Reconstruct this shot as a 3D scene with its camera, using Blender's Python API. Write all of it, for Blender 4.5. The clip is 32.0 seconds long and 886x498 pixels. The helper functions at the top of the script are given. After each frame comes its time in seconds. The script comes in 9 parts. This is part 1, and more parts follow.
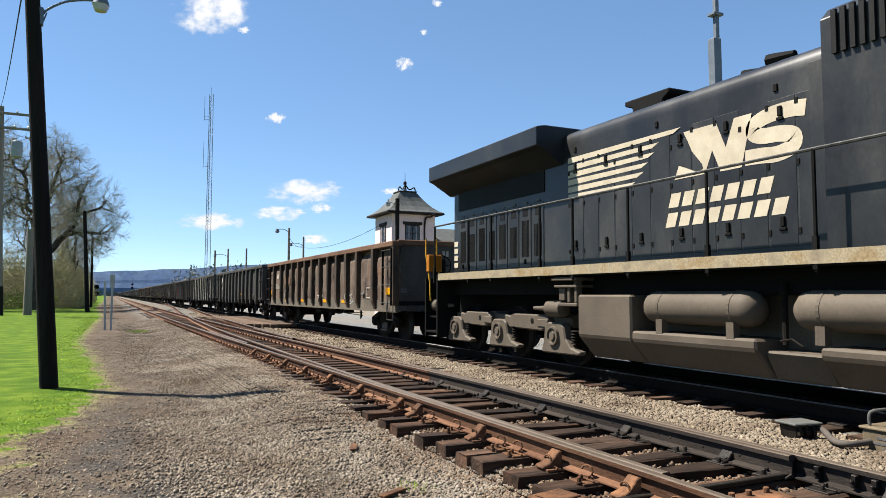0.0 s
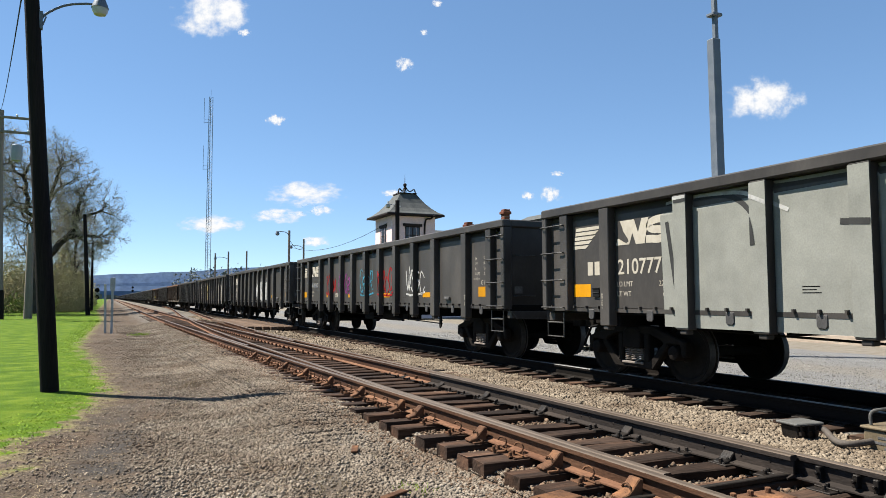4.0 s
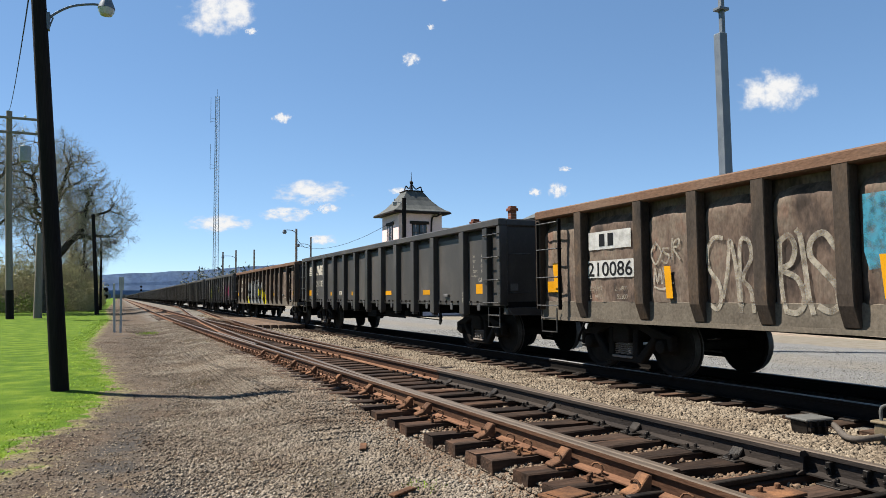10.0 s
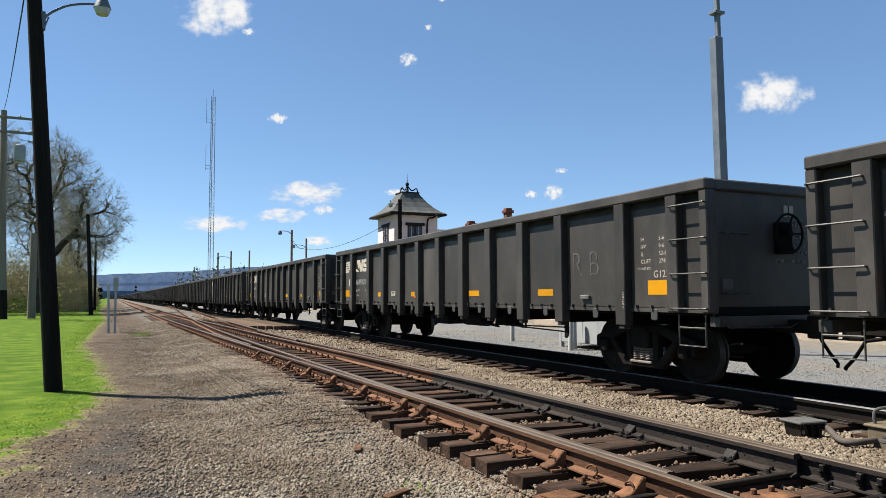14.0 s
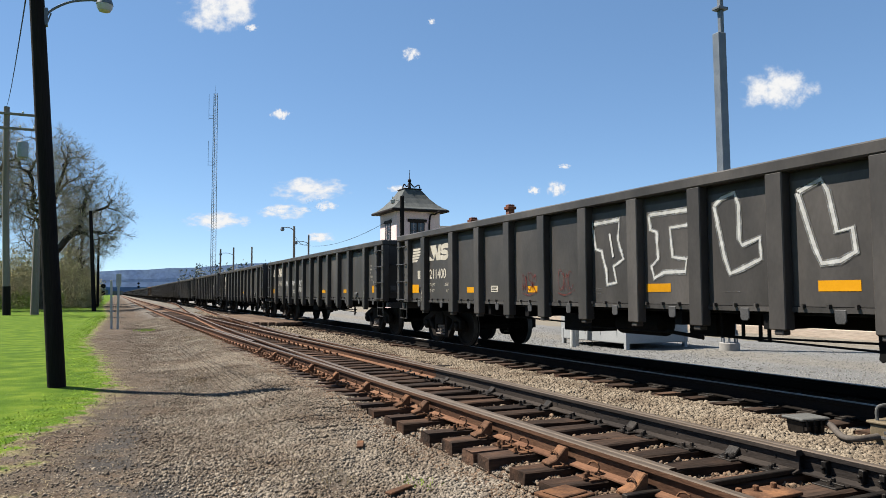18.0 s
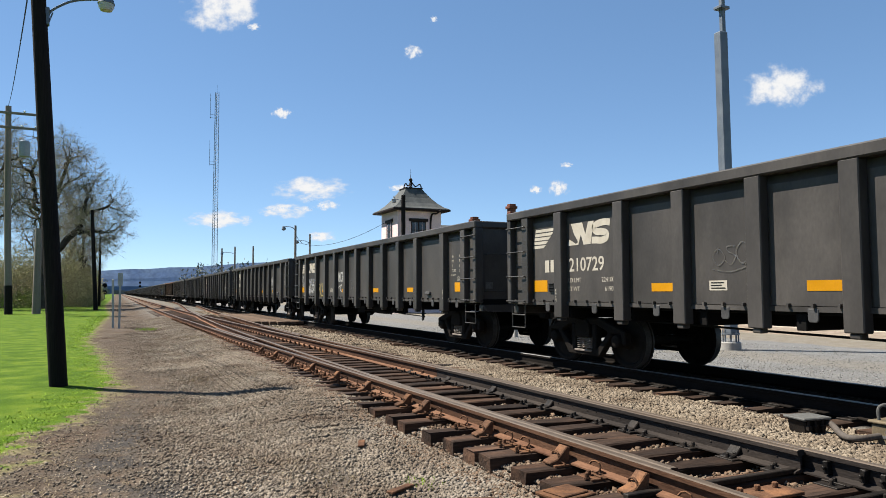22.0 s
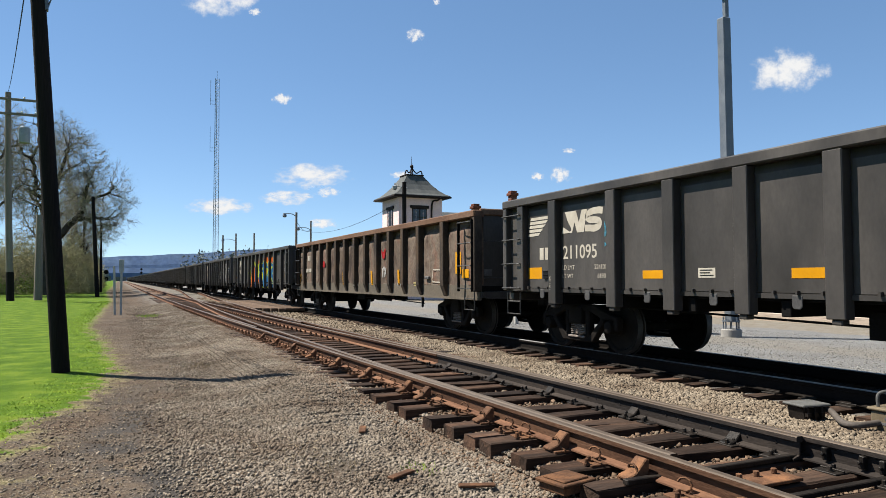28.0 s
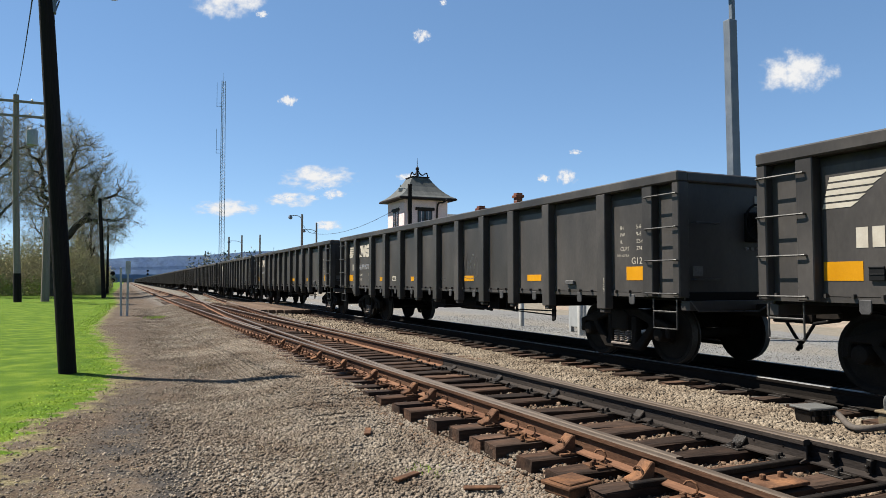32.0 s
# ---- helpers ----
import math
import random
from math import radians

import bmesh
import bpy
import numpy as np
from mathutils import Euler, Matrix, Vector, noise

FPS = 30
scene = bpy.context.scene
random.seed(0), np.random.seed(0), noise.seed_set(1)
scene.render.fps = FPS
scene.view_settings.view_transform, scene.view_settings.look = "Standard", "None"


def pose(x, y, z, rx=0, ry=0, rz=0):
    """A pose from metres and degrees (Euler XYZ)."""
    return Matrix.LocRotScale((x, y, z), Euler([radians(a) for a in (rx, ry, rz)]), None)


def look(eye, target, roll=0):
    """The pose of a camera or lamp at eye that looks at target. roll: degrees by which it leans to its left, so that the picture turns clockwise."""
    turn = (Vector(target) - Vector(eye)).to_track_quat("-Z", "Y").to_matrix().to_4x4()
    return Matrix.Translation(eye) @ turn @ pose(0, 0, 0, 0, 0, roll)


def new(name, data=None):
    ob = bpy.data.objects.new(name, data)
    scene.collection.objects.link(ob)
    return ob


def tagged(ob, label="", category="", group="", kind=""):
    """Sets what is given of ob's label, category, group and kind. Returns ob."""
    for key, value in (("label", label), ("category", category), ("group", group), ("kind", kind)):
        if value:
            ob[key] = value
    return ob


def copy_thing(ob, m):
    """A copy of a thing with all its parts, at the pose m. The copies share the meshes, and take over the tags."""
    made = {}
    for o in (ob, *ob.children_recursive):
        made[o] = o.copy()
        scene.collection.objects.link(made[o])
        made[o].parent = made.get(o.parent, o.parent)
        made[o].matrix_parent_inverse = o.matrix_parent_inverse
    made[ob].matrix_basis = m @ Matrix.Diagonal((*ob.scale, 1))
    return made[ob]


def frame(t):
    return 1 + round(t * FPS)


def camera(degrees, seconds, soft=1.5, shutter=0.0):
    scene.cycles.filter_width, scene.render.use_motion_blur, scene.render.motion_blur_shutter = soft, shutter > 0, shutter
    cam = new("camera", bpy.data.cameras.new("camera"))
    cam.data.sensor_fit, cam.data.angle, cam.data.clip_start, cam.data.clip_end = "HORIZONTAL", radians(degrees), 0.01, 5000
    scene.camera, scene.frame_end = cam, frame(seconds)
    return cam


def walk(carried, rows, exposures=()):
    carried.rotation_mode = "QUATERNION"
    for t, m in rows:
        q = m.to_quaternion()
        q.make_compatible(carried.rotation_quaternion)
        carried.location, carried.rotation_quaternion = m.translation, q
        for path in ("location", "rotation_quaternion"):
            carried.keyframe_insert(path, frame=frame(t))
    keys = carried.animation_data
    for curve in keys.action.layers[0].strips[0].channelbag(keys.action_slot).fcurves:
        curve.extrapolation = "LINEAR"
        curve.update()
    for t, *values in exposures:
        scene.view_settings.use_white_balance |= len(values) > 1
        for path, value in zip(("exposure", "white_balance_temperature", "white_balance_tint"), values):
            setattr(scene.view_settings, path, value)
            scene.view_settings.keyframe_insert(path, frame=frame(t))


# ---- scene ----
# ---- camera ----
EYE = (0.0, 0.0, 1.283)
# seconds, turn to the right of the track, tilt up, lean
PATH = [
    (0.0, 25.415, 3.791, 0.141),
    (0.5, 25.425, 3.852, 0.214),
    (1.0, 25.431, 3.859, 0.219),
    (1.5, 25.427, 3.898, 0.074),
    (2.0, 25.408, 3.921, 0.000),
    (2.5, 25.371, 3.918, 0.103),
    (3.0, 25.422, 3.903, 0.029),
    (3.5, 25.425, 3.904, -0.105),
    (5.5, 25.332, 3.957, -0.113),
    (6.0, 25.281, 3.958, 0.025),
    (6.5, 25.189, 3.909, -0.003),
    (7.0, 25.115, 3.913, -0.169),
    (7.5, 25.020, 3.838, -0.447),
    (8.0, 24.997, 3.810, -0.560),
    (8.5, 24.935, 3.811, -0.300),
    (9.0, 24.839, 3.806, -0.314),
    (9.5, 24.788, 3.733, -0.426),
    (10.0, 24.833, 3.707, -0.489),
    (10.5, 24.788, 3.754, -0.421),
    (11.0, 24.734, 3.811, -0.204),
    (11.5, 24.760, 3.854, -0.164),
    (12.0, 24.852, 3.890, -0.256),
    (12.5, 25.023, 3.829, -0.374),
    (13.0, 25.198, 3.814, -0.374),
    (13.5, 25.200, 3.815, -0.358),
    (14.0, 25.196, 3.846, -0.255),
    (14.5, 25.175, 3.804, -0.293),
    (16.5, 24.994, 3.713, -0.024),
    (17.0, 25.017, 3.635, 0.089),
    (17.5, 25.035, 3.562, -0.072),
    (18.0, 25.008, 3.555, -0.225),
    (18.5, 24.967, 3.608, -0.013),
    (19.0, 24.933, 3.622, -0.048),
    (19.5, 25.041, 3.657, 0.170),
    (20.0, 25.061, 3.655, 0.261),
    (20.5, 25.082, 3.658, 0.091),
    (21.0, 25.009, 3.650, 0.182),
    (21.5, 24.912, 3.615, 0.065),
    (22.0, 24.905, 3.503, -0.198),
    (22.5, 24.826, 3.335, -0.112),
    (23.0, 24.770, 3.275, -0.086),
    (23.5, 24.757, 3.216, 0.058),
    (24.0, 24.715, 3.134, 0.181),
    (24.5, 24.718, 2.992, -0.028),
    (25.0, 24.766, 2.948, -0.236),
    (25.5, 24.768, 2.868, -0.289),
    (27.5, 24.891, 2.561, -0.016),
    (28.0, 24.825, 2.438, -0.143),
    (28.5, 24.807, 2.240, -0.114),
    (29.0, 24.663, 2.155, -0.006),
    (29.5, 24.517, 2.294, -0.067),
    (30.0, 24.435, 2.498, -0.078),
    (30.5, 24.456, 2.471, -0.190),
    (31.0, 24.419, 2.515, 0.086),
    (31.5, 24.366, 2.559, -0.019),
    (32.0, 24.381, 2.604, -0.048),
]


def gaze(turn, tilt, lean):
    a, b = radians(turn), radians(tilt)
    way = Vector((math.sin(a) * math.cos(b), math.cos(a) * math.cos(b), math.sin(b)))
    return look(EYE, Vector(EYE) + way, lean)


cam = camera(64.60, 32.0, soft=0.3)
walk(cam, [(t, gaze(a, b, c)) for t, a, b, c in PATH], [(0.0, 1.5), (3.0, 1.45), (6.0, 1.37), (10.0, 1.3), (22.0, 1.3), (32.0, 1.25)])

# ---- world, sun, exposure ----
SUN_HEIGHT, SUN_TURN = 55.0, -49.0
scene.view_settings.exposure = 1.3
world = bpy.data.worlds.new("sky")
scene.world = world
world.use_nodes = True
wn = world.node_tree.nodes
sky = wn.new("ShaderNodeTexSky")
sky.sky_type = "NISHITA"
sky.sun_disc = False
sky.sun_elevation = radians(SUN_HEIGHT)
sky.sun_rotation = radians(SUN_TURN)
sky.altitude = 150
sky.air_density = 0.62
sky.dust_density = 0.0
sky.ozone_density = 1.2
clear_air = wn.new("ShaderNodeHueSaturation")
clear_air.inputs["Saturation"].default_value = 1.12
world.node_tree.links.new(sky.outputs[0], clear_air.inputs["Color"])
tone = wn.new("ShaderNodeMix")
tone.data_type, tone.blend_type = "RGBA", "MULTIPLY"
tone.inputs["Factor"].default_value = 1.0
tone.inputs[7].default_value = (0.72, 0.87, 1.0, 1)
even = wn.new("ShaderNodeGamma")
even.inputs["Gamma"].default_value = 0.65
world.node_tree.links.new(clear_air.outputs[0], even.inputs["Color"])
world.node_tree.links.new(even.outputs[0], tone.inputs[6])
world.node_tree.links.new(tone.outputs[2], wn["Background"].inputs[0])
wn["Background"].inputs[1].default_value = 0.117
sun = new("sun", bpy.data.lights.new("sun", "SUN"))
sun.data.energy = 5.0
sun.data.angle = radians(0.53)
sun.data.color = (1.0, 0.95, 0.87)
a, b = radians(SUN_TURN), radians(SUN_HEIGHT)
sun.matrix_world = look((math.sin(a) * math.cos(b) * 50, math.cos(a) * math.cos(b) * 50, math.sin(b) * 50), (0, 0, 0))

# ---- materials ----
def mat(name, colors, scale=3.0, rough=0.7, metal=0.0, bump=0.2, fine=40.0, stretch=(1, 1, 1), spread=0.0, island=0.0, fine_mix=0.25,
        edges=(0.3, 0.7), space="Object", shine=0.1):
    """Two scales of noise: stains choose between the colours, grain shades them and gives the relief."""
    m = bpy.data.materials.new(name)
    m.use_nodes = True
    n, ln = m.node_tree.nodes, m.node_tree.links
    p = n["Principled BSDF"]
    co = n.new("ShaderNodeTexCoord")
    mp = n.new("ShaderNodeMapping")
    mp.inputs["Scale"].default_value = stretch
    info = n.new("ShaderNodeObjectInfo")
    push = n.new("ShaderNodeVectorMath")
    push.operation = "SCALE"
    push.inputs[0].default_value = (37, 53, 29)
    ln.new(info.outputs["Random"], push.inputs["Scale"])
    if space == "Object":
        ln.new(push.outputs[0], mp.inputs["Location"])
    ln.new(co.outputs["Object"], mp.inputs["Vector"])
    big = n.new("ShaderNodeTexNoise")
    big.inputs["Scale"].default_value = scale
    big.inputs["Detail"].default_value = 5
    big.inputs["Roughness"].default_value = 0.62
    ln.new(mp.outputs[0], big.inputs["Vector"])
    ramp = n.new("ShaderNodeValToRGB")
    el = ramp.color_ramp.elements
    k = len(colors)
    while len(el) < k:
        el.new(0.5)
    for i, c in enumerate(colors):
        el[i].position = edges[0] + (edges[1] - edges[0]) * i / max(1, k - 1)
        el[i].color = (*c, 1)
    ln.new(big.outputs["Fac"], ramp.inputs[0])
    small = n.new("ShaderNodeTexNoise")
    small.inputs["Scale"].default_value = fine
    small.inputs["Detail"].default_value = 3
    ln.new(mp.outputs[0], small.inputs["Vector"])
    grain = n.new("ShaderNodeMapRange")
    grain.inputs["From Min"].default_value, grain.inputs["From Max"].default_value = 0.25, 0.75
    grain.inputs["To Min"].default_value, grain.inputs["To Max"].default_value = 1 - fine_mix, 1 + fine_mix
    ln.new(small.outputs["Fac"], grain.inputs["Value"])
    shade = n.new("ShaderNodeMix")
    shade.data_type, shade.blend_type = "RGBA", "MULTIPLY"
    shade.inputs["Factor"].default_value = 1.0
    ln.new(ramp.outputs["Color"], shade.inputs[6])
    ln.new(grain.outputs[0], shade.inputs[7])
    out = shade.outputs[2]
    for amount, socket in ((spread, info.outputs["Random"]), (island, None)):
        if not amount:
            continue
        if socket is None:
            geo = n.new("ShaderNodeNewGeometry")
            socket = geo.outputs["Random Per Island"]
        vary = n.new("ShaderNodeMapRange")
        vary.inputs["To Min"].default_value, vary.inputs["To Max"].default_value = 1 - amount, 1 + amount
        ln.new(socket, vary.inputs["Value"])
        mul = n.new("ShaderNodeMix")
        mul.data_type, mul.blend_type = "RGBA", "MULTIPLY"
        mul.inputs["Factor"].default_value = 1.0
        ln.new(out, mul.inputs[6])
        ln.new(vary.outputs[0], mul.inputs[7])
        out = mul.outputs[2]
    ln.new(out, p.inputs["Base Color"])
    gloss = n.new("ShaderNodeMapRange")
    gloss.inputs["To Min"].default_value, gloss.inputs["To Max"].default_value = max(0.03, rough - 0.15), min(1, rough + 0.15)
    ln.new(big.outputs["Fac"], gloss.inputs["Value"])
    ln.new(gloss.outputs[0], p.inputs["Roughness"])
    p.inputs["Metallic"].default_value = metal
    p.inputs["Specular IOR Level"].default_value = shine
    if bump:
        bp = n.new("ShaderNodeBump")
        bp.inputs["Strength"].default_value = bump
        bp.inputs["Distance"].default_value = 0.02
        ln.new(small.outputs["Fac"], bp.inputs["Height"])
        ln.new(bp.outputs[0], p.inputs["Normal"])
    return m


def tint(c, k):
    return tuple(min(1, v * k) for v in c)


BLACK = mat("black_car_paint", [(0.029, 0.0258, 0.0232), (0.0455, 0.0405, 0.0365), (0.07, 0.062, 0.055)], 0.9, 0.42, 0, 0.02, 30, (1, 1, 0.5), spread=0.12, fine_mix=0.1, shine=0.2)
# UNDER, TRUCKM and TREAD carry the shade beneath the cars in their colour
UNDER = mat("sooty_and_shaded_black", [(0.0036, 0.0036, 0.0036), (0.0094, 0.0086, 0.0079)], 2, 0.8, 0, 0.2, 40, shine=0.08)
TRUCKM = mat("shade_dark_cast_steel", [(0.0075, 0.0065, 0.0058), (0.019, 0.0155, 0.0125)], 3, 0.85, 0, 0.2, 60, shine=0.06)
SPRINGM = mat("rusty_spring_steel", [(0.13, 0.105, 0.088), (0.21, 0.18, 0.155)], 8, 0.7, 0.1, 0.2, 60)
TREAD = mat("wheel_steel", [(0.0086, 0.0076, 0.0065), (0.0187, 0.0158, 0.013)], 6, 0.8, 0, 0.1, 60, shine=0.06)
WHEELRIM = mat("worn_wheel_rim", [(0.05, 0.046, 0.042), (0.09, 0.085, 0.08)], 6, 0.45, 0.4, 0.05, 60)
RUSTY = mat("rusted_brown_sheet", [(0.0408, 0.03, 0.024), (0.09, 0.0624, 0.0468), (0.1152, 0.0888, 0.0672), (0.12, 0.072, 0.0516)], 1.7, 0.75, 0, 0.18, 26, (1, 1, 0.55), spread=0.14, fine_mix=0.3, edges=(0.36, 0.64))
RUSTSILL = mat("faded_brown_sill", [(0.0704, 0.0563, 0.043), (0.1035, 0.0869, 0.0662), (0.1242, 0.0994, 0.0745)], 1.5, 0.75, 0, 0.1, 30, spread=0.06)
RUSTSTAKE = mat("weathered_brown_stake", [(0.0243, 0.0194, 0.0162), (0.0486, 0.0368, 0.0281), (0.0864, 0.054, 0.0324)], 2.0, 0.75, 0, 0.15, 36, (1, 1, 0.5), spread=0.1)
RUSTCHORD = mat("rusted_top_chord", [(0.0792, 0.0432, 0.0288), (0.1224, 0.0684, 0.0432), (0.144, 0.0936, 0.0648)], 1.6, 0.8, 0, 0.2, 40, (1, 0.4, 1))
RUNG = mat("worn_grab_iron", [(0.0331, 0.0331, 0.0324), (0.095, 0.09, 0.0828)], 9, 0.5, 0.5, 0.05, 60)
WHITE = mat("white_stencil_paint", [(0.32, 0.285, 0.23), (0.42, 0.38, 0.31)], 4, 0.6, 0, 0.03, 60, fine_mix=0.05)
CREAM = mat("faded_cream_paint", [(0.36, 0.3024, 0.2232), (0.4752, 0.4104, 0.3096)], 3, 0.6, 0, 0.03, 60, fine_mix=0.05)
AMBER = mat("amber_reflector", [(0.4, 0.175, 0.004), (0.47, 0.215, 0.007)], 3, 0.4, 0, 0.02, 60, spread=0.12, fine_mix=0.05)
SILLTAB = mat("grey_sill_tab", [(0.045, 0.044, 0.043), (0.075, 0.072, 0.07)], 5, 0.55, 0.1, 0.05, 60)
GREYTAG = mat("grey_plate", [(0.0763, 0.0734, 0.0713), (0.1238, 0.1188, 0.1138)], 5, 0.6, 0.2, 0.05, 60)


def spray(name, c, dull=0.12, thin=0.0):
    """Sprayed paint; thin paint lets the sheet show through in patches."""
    m = mat(name, [tint(c, 1 - dull), c, tint(c, 1 + dull)], 2.2, 0.55, 0, 0.03, 50, fine_mix=0.1)
    if thin:
        n, ln = m.node_tree.nodes, m.node_tree.links
        co, tex, cover = n.new("ShaderNodeTexCoord"), n.new("ShaderNodeTexNoise"), n.new("ShaderNodeMapRange")
        tex.inputs["Scale"].default_value, tex.inputs["Detail"].default_value = 9.0, 5
        cover.inputs["From Min"].default_value, cover.inputs["From Max"].default_value = 0.32, 0.62
        cover.inputs["To Min"].default_value, cover.inputs["To Max"].default_value = max(0.0, 0.75 - thin), 1.0 - 0.35 * thin
        ln.new(co.outputs["Object"], tex.inputs["Vector"])
        ln.new(tex.outputs["Fac"], cover.inputs["Value"])
        ln.new(cover.outputs[0], n["Principled BSDF"].inputs["Alpha"])
    return m


S_WHITE = spray("white_spray", (0.4, 0.39, 0.365), 0.08, thin=0.12)
S_HALO = spray("overspray", (0.2, 0.2, 0.19), 0.3, thin=0.7)
S_TAN = spray("thin_tan_spray", (0.2, 0.175, 0.145), 0.2, thin=0.12)
S_WASH = spray("washed_cream_spray", (0.29, 0.25, 0.195), 0.3, thin=0.35)
S_PALE = spray("olive_grey_spray", (0.2, 0.2, 0.175), 0.15)
S_OLDRED = spray("faded_red_spray", (0.12, 0.02, 0.016), 0.3, thin=0.7)
S_FAINT = spray("faint_grey_spray", (0.0922, 0.0893, 0.0835), 0.3, thin=0.6)
S_SILVER = spray("silver_grey_spray", (0.175, 0.173, 0.162), 0.15)
S_CHALK = spray("pale_silver_spray", (0.1944, 0.1915, 0.1886), thin=0.6)
S_BLACK = spray("black_spray", (0.0079, 0.0079, 0.0079))
S_YELLOW = spray("yellow_spray", (0.3888, 0.324, 0.0108))
S_BROWN = spray("brown_spray", (0.1152, 0.0684, 0.0432), 0.25)
S_CREAMY = spray("thin_cream_spray", (0.3, 0.265, 0.21), 0.3, thin=0.6)
S_LEMON = spray("lemon_spray", (0.3348, 0.3672, 0.0158))
S_GOLD = spray("straw_spray", (0.2808, 0.2268, 0.103), 0.2)
S_BLUE = spray("blue_spray", (0.016, 0.085, 0.19), 0.2)
S_ROYAL = spray("royal_blue_spray", (0.0075, 0.034, 0.115), 0.2)
S_SKY = spray("light_blue_spray", (0.049, 0.2268, 0.3132), thin=0.5)
S_TEAL = spray("teal_spray", (0.0158, 0.108, 0.1188), 0.3, thin=0.5)
S_PINK = spray("pink_spray", (0.3348, 0.0274, 0.103), 0.25, thin=0.5)
S_PURPLE = spray("purple_spray", (0.216, 0.0274, 0.1778), 0.25, thin=0.5)
S_ORANGE = spray("orange_spray", (0.4046, 0.0756, 0.005), 0.2)
S_RED = spray("red_spray", (0.2434, 0.0108, 0.0108), 0.2)
S_DIRT = spray("washed_grey_spray", (0.105, 0.1, 0.09), 0.35, thin=0.6)
S_INNER = spray("thinned_grey_spray", (0.036, 0.0353, 0.0338), 0.2)

LOCO = mat("glossy_black_engine_paint", [(0.011, 0.011, 0.012), (0.02, 0.02, 0.02), (0.045, 0.042, 0.038)], 0.7, 0.36, 0, 0.02, 26, (1, 1, 0.6), fine_mix=0.2, shine=0.3, edges=(0.36, 0.7))
LOCODUST = mat("dust_covered_steel", [(0.072, 0.0576, 0.0432), (0.1008, 0.0821, 0.0619)], 1.4, 0.6, 0, 0.04, 30, fine_mix=0.1)
LOCOVENT = mat("dark_screen", [(0.0058, 0.0058, 0.0065), (0.0094, 0.0094, 0.0094)], 3, 0.6, 0, 0.3, 90)
STRIPE = mat("chipped_cream_stripe", [(0.1994, 0.1332, 0.0619), (0.2664, 0.2189, 0.1426), (0.1426, 0.1138, 0.0806)], 2.5, 0.6, 0, 0.06, 40)
GRABYEL = mat("yellow_handrail_paint", [(0.2851, 0.1426, 0.0094), (0.342, 0.1901, 0.0187)], 5, 0.5, 0, 0.03, 60)

GRABORANGE = mat("orange_box_paint", [(0.26, 0.09, 0.008), (0.32, 0.12, 0.012)], 5, 0.6, 0, 0.03, 60)
# rust darkened on the web for the head's shadow, brightened on the sunlit foot
RAILSIDE = mat("shade_dark_rusted_rail", [(0.03, 0.015, 0.0095), (0.062, 0.031, 0.018), (0.1, 0.053, 0.031)], 1.3, 0.8, 0.05, 0.25, 60, (1, 0.3, 1))
RAILFOOT = mat("sunlit_rust_rail_foot", [(0.075, 0.036, 0.021), (0.13, 0.066, 0.038), (0.17, 0.092, 0.054)], 2.5, 0.85, 0, 0.25, 60, (1, 0.3, 1))
RAILDARK = mat("oily_rail_side", [(0.0187, 0.0158, 0.0144), (0.0425, 0.0331, 0.0266)], 1.5, 0.65, 0.1, 0.2, 60, (1, 0.3, 1))
RAILTOP = mat("worn_rail_head", [(0.072, 0.054, 0.0396), (0.1224, 0.0972, 0.0756)], 2, 0.5, 0.3, 0.08, 70, (1, 0.1, 1))
RAILSHINE = mat("polished_rail_head", [(0.17, 0.165, 0.158), (0.23, 0.225, 0.216)], 3, 0.45, 0.4, 0.04, 60, (1, 0.1, 1))
PLATE = mat("rusted_plate", [(0.0468, 0.0245, 0.0144), (0.09, 0.0461, 0.0259), (0.1656, 0.0792, 0.0382)], 5, 0.85, 0.05, 0.3, 60, spread=0.2)
PLATEDARK = mat("greasy_plate", [(0.0094, 0.0086, 0.0079), (0.0288, 0.023, 0.0187)], 5, 0.5, 0.2, 0.2, 60, spread=0.2)
TIE = mat("creosoted_tie", [(0.011, 0.0085, 0.0075), (0.034, 0.0215, 0.015), (0.095, 0.052, 0.032)], 2.4, 0.9, 0, 0.55, 34, (0.1584, 1.152, 1.152), spread=0.35, fine_mix=0.4)
PLANK = mat("crossing_plank", [(0.0619, 0.0403, 0.0274), (0.1044, 0.0713, 0.0497)], 2, 0.9, 0, 0.3, 30, (1, 0.2, 1), spread=0.25)
STONE = mat("ballast_stone", [(0.085, 0.062, 0.042), (0.145, 0.114, 0.081), (0.2, 0.165, 0.122)], 1.6, 0.95, 0, 0.35, 70, island=0.38, fine_mix=0.25)
# stones under the train, its shadow put into their colour
SHADESTONE = mat("shade_dark_stone", [(0.0094, 0.0086, 0.0079), (0.0288, 0.0245, 0.0209)], 1.4, 0.95, 0, 0.3, 70, island=0.4)
STONEDIM = mat("shoulder_stone", [(0.082, 0.058, 0.04), (0.15, 0.121, 0.091), (0.2, 0.17, 0.134)], 0.9, 0.95, 0, 0.35, 70, island=0.38, fine_mix=0.25)
RUSTSTONE = mat("rust_stained_stone", [(0.06, 0.037, 0.023), (0.12, 0.08, 0.052), (0.185, 0.135, 0.095)], 1.4, 0.95, 0, 0.35, 70, island=0.45, fine_mix=0.3)
WHITEPOST = mat("weathered_white_paint", [(0.288, 0.288, 0.2736), (0.3744, 0.3744, 0.36)], 2, 0.7, 0, 0.06, 40)
BRUSH = mat("dry_brush", [(0.2448, 0.2016, 0.1224), (0.288, 0.2664, 0.1296), (0.2736, 0.216, 0.1512)], 0.2, 0.9, 0, 0, 20, island=0.4)
